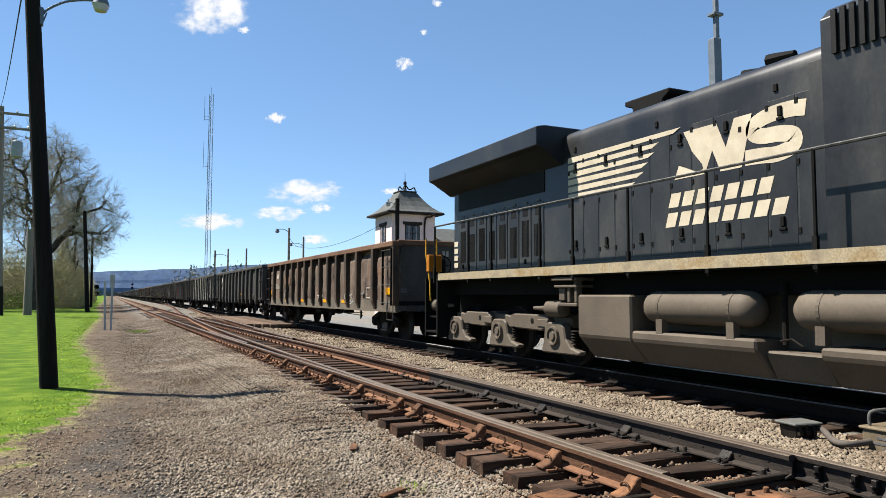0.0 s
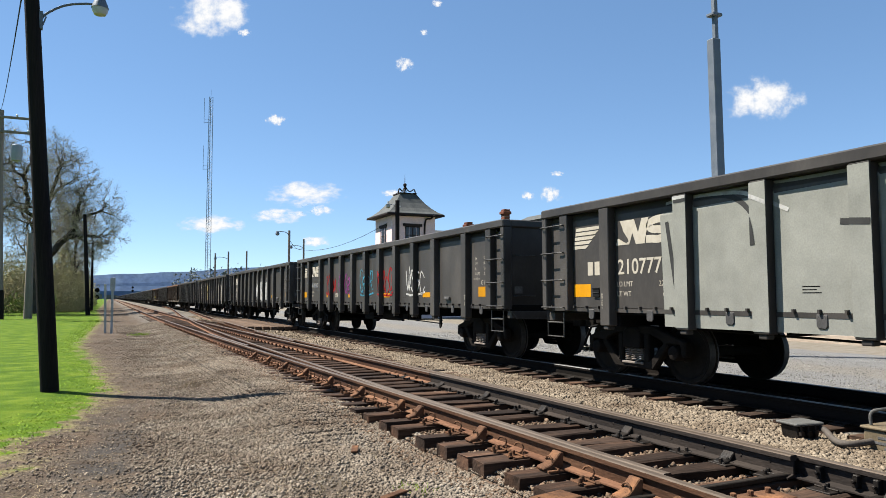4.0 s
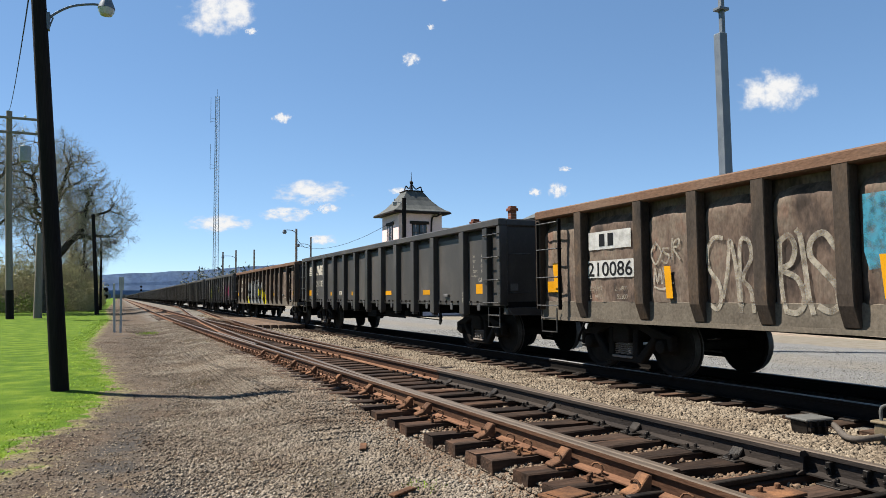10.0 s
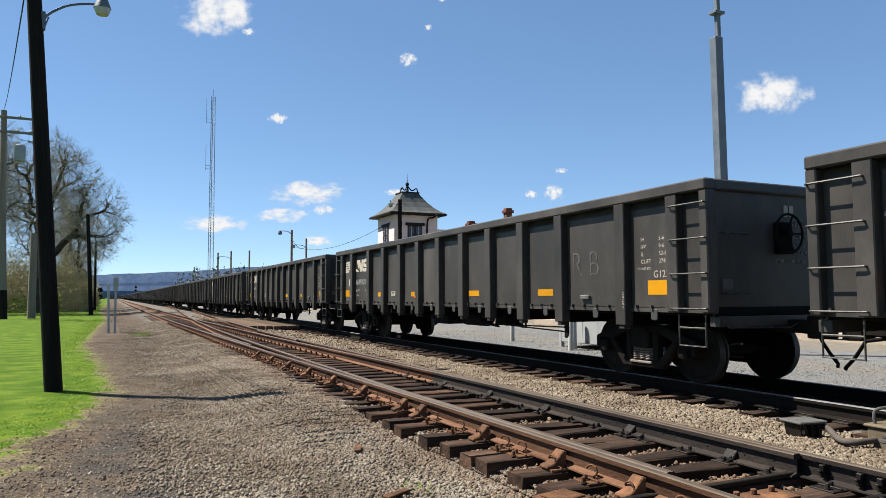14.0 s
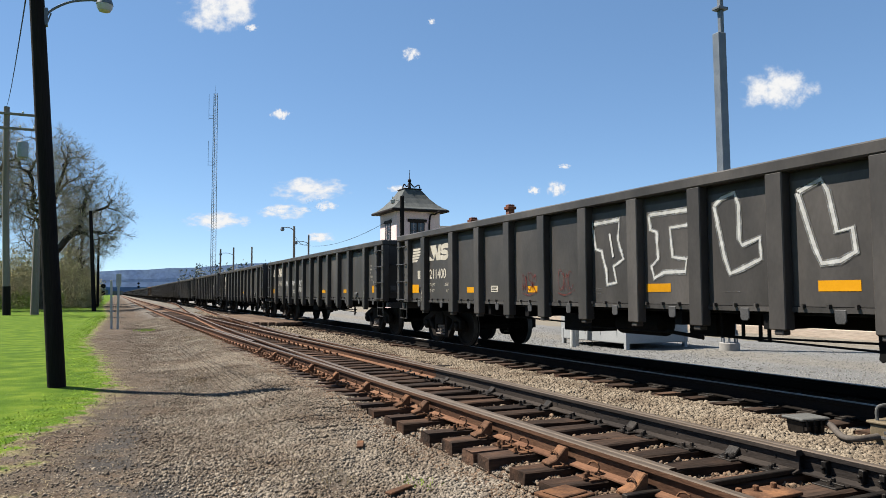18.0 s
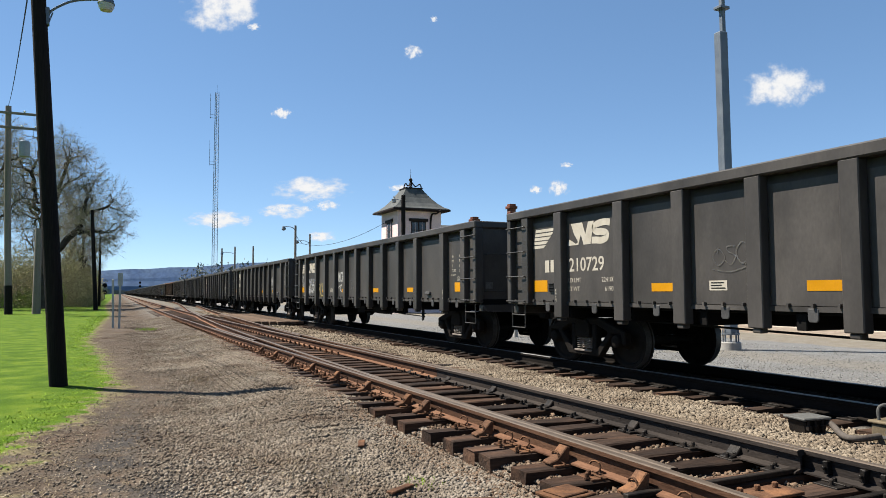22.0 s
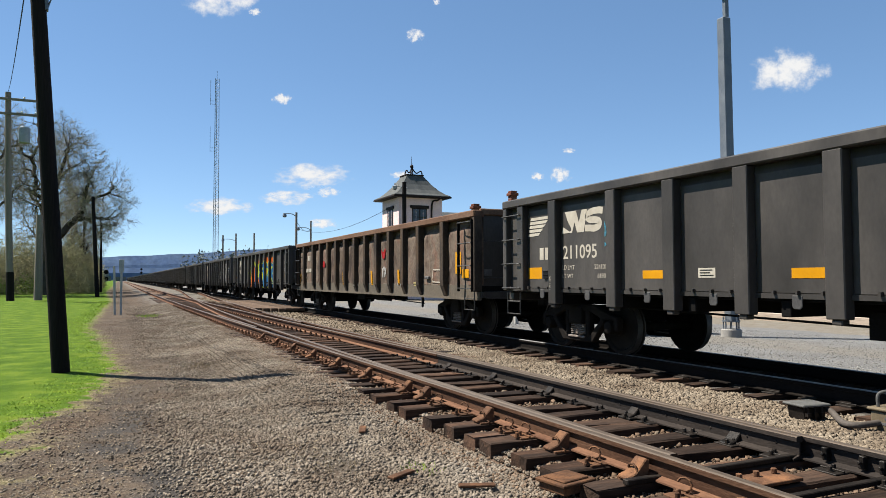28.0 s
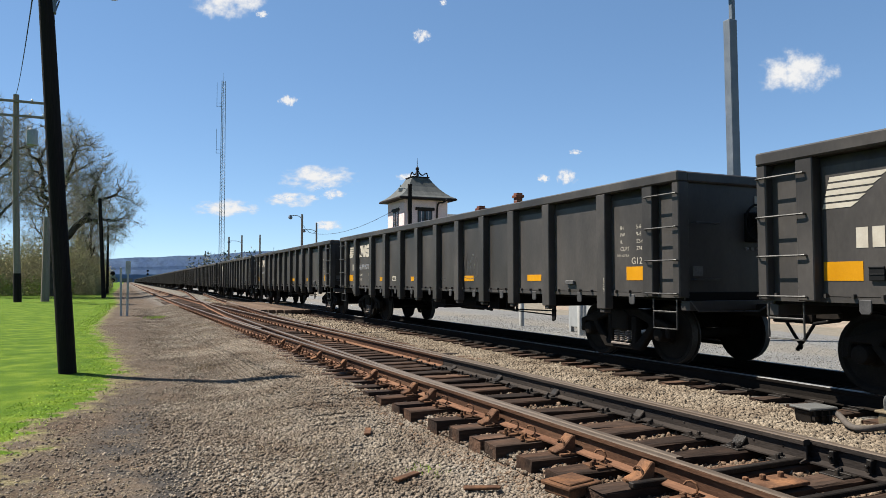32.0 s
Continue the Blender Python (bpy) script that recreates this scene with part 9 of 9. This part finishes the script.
# lattice radio mast
mast = thing("radio_mast", "tall slender lattice radio mast with whip antennas", "radio mast", pose(23.9, 200, -0.3))
W, TOP = 0.56, 57.0
for a in (90, 210, 330):
    c, s_ = math.cos(radians(a)), math.sin(radians(a))
    piece("mast_leg", Shape().tube([(W * 1.5 * c, W * 1.5 * s_, 0), (W * c, W * s_, TOP)], 0.07, 5).mesh("mast_leg", STEEL), mast)
lace = Shape()
corner = [(W * math.cos(radians(a)), W * math.sin(radians(a))) for a in (90, 210, 330)]
for i in range(76):
    z0, z1 = i * 0.75, (i + 1) * 0.75
    k = 1.5 - 0.5 * z0 / TOP
    for j in range(3):
        (ax, ay), (bx, by) = corner[j], corner[(j + 1) % 3]
        lace.tube([(ax * k, ay * k, z0), (bx * k, by * k, z1)], 0.035, 3)
piece("lattice", lace.mesh("lattice", STEEL, fix=False), mast)
for z0, z1 in ((36.5, 43.5), (49.5, 56.5)):
    whip = Shape().tube([(-1.7, 0, z0), (-1.7, 0, z1)], 0.05, 5).tube([(-1.7, 0, z0 + 0.3), (-0.3, 0, z0 + 0.3)], 0.05, 5).tube([(-1.7, 0, z0 + 1.2), (-0.3, 0, z0 + 1.2)], 0.04, 5)
    piece("whip_antenna", whip.mesh("whip_antenna", STEEL), mast)
piece("lightning_rod", Shape().tube([(0, 0, TOP - 0.3), (0, 0, TOP + 2.2)], 0.04, 4).mesh("lightning_rod", STEEL), mast)


# ---- the signal tower and the station behind the train ----
def tower():
    x0, x1, y0, y1 = 19.4, 23.05, 50.0, 53.65
    t = thing("signal_tower", "pale pink signal tower with a flared grey slate roof", "tower")
    for a, b, c, d in ((x0, x1, y0, y0 + 0.25), (x0, x1, y1 - 0.25, y1), (x0, x0 + 0.25, y0 + 0.25, y1 - 0.25), (x1 - 0.25, x1, y0 + 0.25, y1 - 0.25)):
        piece("wall", Shape().box(a, b, c, d, -0.35, 7.75).mesh("wall", PINKWALL), t)
    mx, my, h = (x0 + x1) / 2, (y0 + y1) / 2, (x1 - x0) / 2
    prof = [(h + 0.54, 7.62), (h + 0.52, 7.75), (h + 0.18, 7.93), (h - 0.2, 8.25), (h - 0.6, 8.7), (h - 0.95, 9.2), (h - 1.15, 9.5)]
    vs, fs = [], []
    for w, z in prof:
        vs += [(mx - w, my - w, z), (mx + w, my - w, z), (mx + w, my + w, z), (mx - w, my + w, z)]
    for i in range(len(prof) - 1):
        fs += [(4 * i + j, 4 * i + (j + 1) % 4, 4 * i + 4 + (j + 1) % 4, 4 * i + 4 + j) for j in range(4)]
    fs += [(0, 1, 2, 3), tuple(4 * (len(prof) - 1) + j for j in range(4))]
    roof = piece("roof", Shape().add(vs, fs).mesh("roof", SLATE), t, label="flared grey slate roof")
    eave = Shape().box(mx - h - 0.58, mx + h + 0.58, my - h - 0.58, my - h - 0.5, 7.58, 7.7).box(mx - h - 0.58, mx - h - 0.5, my - h - 0.5, my + h + 0.58, 7.58, 7.7)
    eave.box(mx + h + 0.5, mx + h + 0.58, my - h - 0.5, my + h + 0.58, 7.58, 7.7)
    piece("gutter", eave.mesh("gutter", TRIM, 0.01), roof, label="dark brown gutter")
    piece("soffit", Shape().box(mx - h - 0.52, mx + h + 0.52, my - h - 0.52, my + h + 0.52, 7.56, 7.62).mesh("soffit", TRIM), roof)
    fin = Shape().box(mx - 0.75, mx + 0.75, my - 0.75, my + 0.75, 9.48, 9.56)
    for s in (-1, 1):
        fin.tube(curve3([(mx + s * 0.75, my - 0.4, 9.56), (mx + s * 0.62, my - 0.4, 9.9), (mx + s * 0.3, my - 0.2, 9.75), (mx, my, 10.2)]), 0.05, 6)
        fin.tube(curve3([(mx + s * 0.4, my + s * 0.75, 9.56), (mx + s * 0.3, my + s * 0.5, 9.9), (mx, my, 10.1)]), 0.04, 6)
    fin.tube([(mx, my, 9.5), (mx, my, 11.15)], 0.05, 6, 0.012).lathe([(10.1, 0.03), (10.2, 0.14), (10.35, 0.14), (10.45, 0.03)], 10, "z", (mx, my, 0))
    piece("finial", fin.mesh("finial", TRIM, smooth=True), t, label="dark iron finial with scrolls")
    for face in ("front", "side"):
        if face == "front":
            cx, turn = x0 + 1.5, pose(x0 + 1.72, y0, 0)
        else:
            turn = pose(x0, y0 + 1.8, 0, 0, 0, -90)
        win = piece("window", Shape().box(-0.62, 0.62, -0.03, 0.02, 5.4, 6.75).mesh("window", TRIM, 0.01), t, turn, "paired dark sash window")
        piece("lintel", Shape().box(-0.8, 0.8, -0.09, 0.01, 6.75, 6.98).mesh("lintel", TRIM, 0.015), win)
        for dx in (-0.3, 0.3):
            for z in (5.45, 6.1):
                piece("pane", Shape().box(dx - 0.24, dx + 0.24, -0.036, -0.03, z, z + 0.58).mesh("pane", PANE), win)
            piece("glazing_bar", Shape().box(dx - 0.015, dx + 0.015, -0.045, -0.03, 5.42, 6.7).mesh("glazing_bar", PINKWALL), win)
    pipe = Shape().tube(curve3([(x1 - 0.35, y0 - 0.75, 7.6), (x1 - 0.55, y0 - 0.4, 7.4), (x1 - 0.9, y0 - 0.08, 7.05), (x1 - 0.9, y0 - 0.08, 4.0), (x1 - 0.9, y0 - 0.08, 0)]), 0.07, 8)
    piece("downpipe", pipe.mesh("downpipe", TRIM, smooth=True), t)
    lamp = Shape().lathe([(8.0, 0.04), (8.05, 0.16), (8.3, 0.2), (8.35, 0.06), (8.55, 0.04)], 10, "z", (x0 - 0.55, y0 - 0.6, 0)).tube([(x0 - 0.55, y0 - 0.6, 8.35), (x0 + 0.4, y0 - 0.85, 8.15)], 0.03, 6)
    piece("flood_lamp", lamp.mesh("flood_lamp", CABINET, smooth=True), t, label="white lamp bracketed on the eave")
    piece("corner_pole", Shape().tube([(x0 + 0.1, y0 - 0.9, -0.35), (x0 + 0.1, y0 - 0.9, 8.6)], 0.16, 10).mesh("corner_pole", CREO, smooth=True), t, label="wooden pole standing at the corner")


tower()


def station():
    b = thing("station_building", "low pale station with a hipped slate roof and chimneys", "building")
    x0, x1, y0, y1 = 23.1, 46.0, 50.6, 60.0
    for a, c, d, e in ((x0, x1, y0, y0 + 0.3), (x0, x1, y1 - 0.3, y1), (x0, x0 + 0.3, y0 + 0.3, y1 - 0.3), (x1 - 0.3, x1, y0 + 0.3, y1 - 0.3)):
        piece("wall", Shape().box(a, c, d, e, -0.35, 4.8).mesh("wall", PINKWALL), b)
    o = 0.7
    vs = [(x0 + 0.0, y0 - o, 4.8), (x1 + o, y0 - o, 4.8), (x1 + o, y1 + o, 4.8), (x0, y1 + o, 4.8), (x0 + 0.3, (y0 + y1) / 2, 7.1), (x1 - 4, (y0 + y1) / 2, 7.1)]
    piece("roof", Shape().add(vs, [(0, 1, 5, 4), (1, 2, 5), (2, 3, 4, 5), (3, 0, 4), (0, 3, 2, 1)]).mesh("roof", SLATE), b, label="grey slate roof")
    for i in range(6):
        piece("window", Shape().box(-0.55, 0.55, -0.05, 0.02, 1.2, 3.2).mesh("window", PANE, 0.01), b, pose(x0 + 2.5 + 3.4 * i, y0, 0))
    for x, y, top, w in ((30.6, 51.9, 8.8, 0.27), (26.85, 51.6, 7.5, 0.25)):
        ch = piece("chimney", Shape().box(x - w, x + w, y - w, y + w, 4.8, top - 0.42).mesh("chimney", BRICK), b, label="red brick chimney")
        piece("corbel", Shape().box(x - w - 0.12, x + w + 0.12, y - w - 0.12, y + w + 0.12, top - 0.42, top - 0.18).box(x - w - 0.02, x + w + 0.02, y - w - 0.02, y + w + 0.02, top - 0.18, top).mesh("corbel", BRICK, 0.03), ch)
        for z in range(12):
            zz = 5.4 + z * 0.25
            if zz < top - 0.5:
                piece("mortar_joint", Shape().box(x - w - 0.004, x + w + 0.004, y - w - 0.004, y + w + 0.004, zz, zz + 0.02).mesh("mortar_joint", CONC), ch)
    gable = Shape().prism([(36.2, 8.6), (38.0, 9.35), (39.8, 8.6)], 55, 60, "y").prism([(36.4, 4.8), (36.4, 8.6), (39.6, 8.6), (39.6, 4.8)], 55.2, 59.8, "y")
    piece("dormer", gable.mesh("dormer", SLATE), b)


station()

# ---- the yard behind the train ----
sp = thing("steel_pole", "tall slender galvanised steel pole on a concrete foot", "pole", pose(15.49, 14.4, on_ground(15.49, 14.4)))
piece("footing", Shape().lathe([(-0.05, 0.27), (0.2, 0.27), (0.22, 0.25)], 24, "z").mesh("footing", CONC, smooth=True), sp, label="round pale concrete footing")
piece("base_flange", Shape().lathe([(0.42, 0.24), (0.46, 0.24)], 16, "z").mesh("base_flange", STEEL), sp)
for k in range(8):
    a = k * math.pi / 4
    piece("anchor_bolt", Shape().tube([(0.2 * math.cos(a), 0.2 * math.sin(a), 0.2), (0.2 * math.cos(a), 0.2 * math.sin(a), 0.56)], 0.022, 6).mesh("anchor_bolt", STEEL), sp)
piece("lower_shaft", Shape().prism([(-0.14, -0.13), (0.14, -0.13), (0.14, 0.13), (-0.14, 0.13)], 0.46, 8.98, "z").mesh("lower_shaft", STEEL, 0.02), sp, pose(0.02, 0, 0, 0, -0.5, 0))
piece("upper_shaft", Shape().box(0.02, 0.15, -0.07, 0.07, 8.2, 16.5).mesh("upper_shaft", STEEL, 0.02), sp, pose(0.02, 0, 0, 0, -0.5, 0))
piece("clamp", Shape().box(-0.1, 0.25, -0.14, 0.14, 9.66, 9.74).mesh("clamp", STEEL, 0.01), sp, pose(-0.07, 0, 0))

cab_ = thing("equipment_cabinet", "low pale grey equipment housing on short legs", "cabinet", pose(13.05, 15.8, on_ground(13.2, 16)))
piece("housing", Shape().box(0.0, 2.3, 0.0, 3.2, 0.16, 1.25).mesh("housing", CABINET, 0.02), cab_)
piece("lid", Shape().box(-0.06, 2.36, -0.06, 3.26, 1.25, 1.32).mesh("lid", CABINET, 0.02), cab_)
for x in (0.05, 2.2):
    for y in (0.05, 3.1):
        piece("leg", Shape().box(x - 0.06, x + 0.06, y - 0.06, y + 0.06, -0.03, 0.5).mesh("leg", CABINET, 0.01), cab_)
for i in range(4):
    piece("door_seam", Shape().box(-0.006, 0.004, 0.75 * i + 0.4, 0.75 * i + 0.415, 0.36, 1.2).mesh("door_seam", STEEL), cab_)


def bollard(x, y, tall, label):
    p = thing("bollard", label, "bollard", pose(x, y, on_ground(x, y)), group="bollards in the yard")
    piece("post", Shape().lathe([(-0.03, 0.085), (tall - 0.05, 0.085), (tall - 0.01, 0.06), (tall, 0.01)], 14, "z").mesh("post", WHITEPOST, smooth=True), p)


bollard(12.45, 17.5, 1.15, "white round steel bollard in the yard")
bollard(12.75, 17.75, 1.15, "white round steel bollard in the yard")
bollard(13.1, 22.0, 1.1, "white round steel bollard in the yard")
for i, (x, y, l, w, h) in enumerate(((22.5, 24.0, 11.0, 0.35, 0.3), (22.6, 12.0, 11.5, 0.35, 0.3))):
    me = Shape().box(-w / 2, w / 2, 0, l, -0.03, h).mesh("timber", mat("pale_timber", [(0.28, 0.22, 0.17), (0.36, 0.3, 0.24)], 2, 0.9, 0, 0.2, 40, (1, 0.1, 1)), 0.015)
    solid("timber", me, "long pale squared timber lying in the yard", "timber", pose(x, y, on_ground(x, y)))
solid("concrete_slab", Shape().box(0, 5, 0, 26, -0.03, 0.16).mesh("concrete_slab", CONC, 0.02), "pale concrete slab along the yard", "slab", pose(25.0, 4.0, on_ground(25, 5)))

# ---- by the switch ----
box = thing("junction_box", "small grey cast junction box beside the rail", "junction box", pose(6.62, 5.17, -0.25, 0, 0, -8))
piece("body", Shape().prism([(-0.12, 0.0), (0.12, 0.0), (0.15, 0.19), (-0.15, 0.19)], -0.12, 0.12, "y").mesh("body", PLATEDARK, 0.015), box)
piece("lid", Shape().box(-0.18, 0.18, -0.15, 0.15, 0.19, 0.22).mesh("lid", GREYBOX, 0.01), box)
for dx in (-0.12, -0.03, 0.06):
    piece("lid_bolt", Shape().tube([(dx, -0.15, 0.05), (dx, -0.14, 0.2)], 0.014, 6).box(dx - 0.022, dx + 0.022, -0.165, -0.13, 0.1, 0.14).mesh("lid_bolt", PLATEDARK), box)
conduit = Shape().tube(curve3([(6.76, 5.12, -0.09), (6.74, 4.98, -0.1), (6.5, 4.68, -0.14), (6.5, 4.52, -0.14), (6.8, 4.45, -0.12)]), 0.032, 10)
solid("conduit", conduit.mesh("conduit", HOSE, smooth=True), "brown flexible conduit between box and switch machine", "conduit")
sw = thing("switch_machine", "khaki steel switch machine with a lifting bail", "switch machine", pose(7.0, 4.0, -0.29))
piece("housing", Shape().box(-0.28, 0.3, -1.0, 0.55, 0.02, 0.28).mesh("housing", SWITCHBOX, 0.02), sw)
piece("cover", Shape().box(-0.3, 0.32, -0.2, 0.57, 0.28, 0.31).mesh("cover", SWITCHBOX, 0.01), sw)
piece("bail", Shape().tube(curve3([(-0.22, 0.5, 0.3), (-0.22, 0.5, 0.42), (-0.16, 0.46, 0.46), (0.1, 0.4, 0.46), (0.16, 0.36, 0.42), (0.16, 0.36, 0.3)]), 0.016, 8).mesh("bail", GREYBOX, smooth=True), sw)
for i, wdt in enumerate((0.3, 0.36, 0.24)):
    piece("notice_bar", Shape().box(-0.284, -0.28, 0.1, 0.1 + wdt, 0.2 - 0.05 * i, 0.225 - 0.05 * i).mesh("notice_bar", GREYTAG), sw, label="faded warning line")


def weed(x, y, wide, tall, n, seed, material, label):
    """A tuft of thin stalks rising from the stones."""
    rng = np.random.default_rng(seed)
    px, py = x + rng.normal(0, wide, n), y + rng.normal(0, wide * 1.6, n)
    base = np.stack([px, py, np.full(n, on_ground(x, y))], 1)
    way = unit(np.stack([rng.normal(0, 0.7, n), rng.normal(0, 0.7, n), np.ones(n)], 1))
    me = sprays("weed_tuft", base, way, rng.uniform(0.4, 1.0, n) * tall, np.full(n, 0.004), material)
    solid("weed_tuft", me, label, "weeds", kind="stuff")


weed(1.32, 33.5, 0.28, 0.16, 500, 71, BLADE, "small green weeds growing in the gravel")
weed(1.45, 14.0, 0.2, 0.1, 260, 72, STRAW, "dead brown weeds in the stones")
weed(1.75, 6.0, 0.16, 0.07, 160, 73, STRAW, "dead brown weeds in the stones")
weed(2.35, 5.5, 0.07, 0.06, 60, 74, BLADE, "small green weeds growing in the gravel")
weed(2.45, 24.5, 0.25, 0.12, 200, 75, STRAW, "dead brown weeds in the stones")


# ---- clouds ----
def cloud(across, down, wide, tall, far=3800.0):
    """A fair-weather cloud far beyond the hills, by its bearing from the walk's first look."""
    f = 1242.0
    m = gaze(25.408, 3.921, 0.0)
    way = (m.to_3x3() @ Vector(((across - 784) / f, (441 - down) / f, -1))) * far
    face = m.to_3x3().to_4x4()
    k = far / f / 2
    me = Shape().add([(-1.25, -1.25, 0), (1.25, -1.25, 0), (1.25, 1.25, 0), (-1.25, 1.25, 0)], [(0, 1, 2, 3)]).mesh("cloud", CLOUD, fix=False)
    ob = solid("cloud", me, "small white fair-weather cloud in the blue sky", "cloud", kind="structure")
    ob.scale = (wide * k * 1.2, tall * k * 1.35, 1)
    ob.visible_shadow = False
    return ob, Matrix.Translation(Vector(EYE) + way) @ face, m.to_3x3().to_4x4(), far / f


CLOUDS = []
for x, y, w, h, dx, dy in ((376, 22, 132, 72, 12, -3), (431, 57, 22, 12, 12, -3), (540, 345, 136, 40, 0, 0), (496, 381, 90, 24, 0, 0), (567, 372, 46, 16, 0, 0), (373, 397, 108, 30, 2, 0), (488, 212, 34, 18, 0, -6),
                           (714, 116, 30, 20, 10, -22), (749, 60, 15, 10, 14, -24), (772, 8, 18, 12, 14, -24), (1350, 180, 128, 68, 32, -18), (973, 344, 38, 24, 6, -2), (934, 347, 22, 14, 6, -2), (985, 309, 22, 8, 10, -10),
                           (556, 428, 56, 18, 0, 0), (694, 342, 34, 12, 4, 0)):
    CLOUDS.append((*cloud(x, y, w, h), dx, dy))

# ---- what moves ----
def motions():
    beats = [0, 4, 8, 12, 16, 20, 24, 28, 32]
    for n, car in enumerate(train):
        walk(car, [(t, pose(FAR_MID, FIRST + PITCH * n + HALF + SLACK.get(n, 0) - run(t), 0)) for t in beats])
    walk(engine_car, [(t, pose(FAR_MID, 5.35 - run(t), 0)) for t in beats])
    for first, radius in ((wheelsets[0], WHEEL_R), (engine_wheelsets[0], 0.53)):
        walk(first, [(k / FPS, pose(0, 0, 0, math.degrees(run(k / FPS) / radius) % 360)) for k in range(32 * FPS + 1)])
    every = [o for o in scene.objects if o.name.split(".")[0] == "wheelset"]
    for w in every:
        lead = engine_wheelsets[0] if w in engine_wheelsets else wheelsets[0]
        if w is lead:
            continue
        w.rotation_mode = "QUATERNION"
        keys = w.animation_data_create()
        keys.action = lead.animation_data.action
        keys.action_slot = lead.animation_data.action_slot
    for ob, m, face, k, dx, dy in CLOUDS:
        walk(ob, [(t, Matrix.Translation(face.to_3x3() @ Vector((dx * k * t / 32, -dy * k * t / 32, 0))) @ m) for t in (0, 32)])


motions()
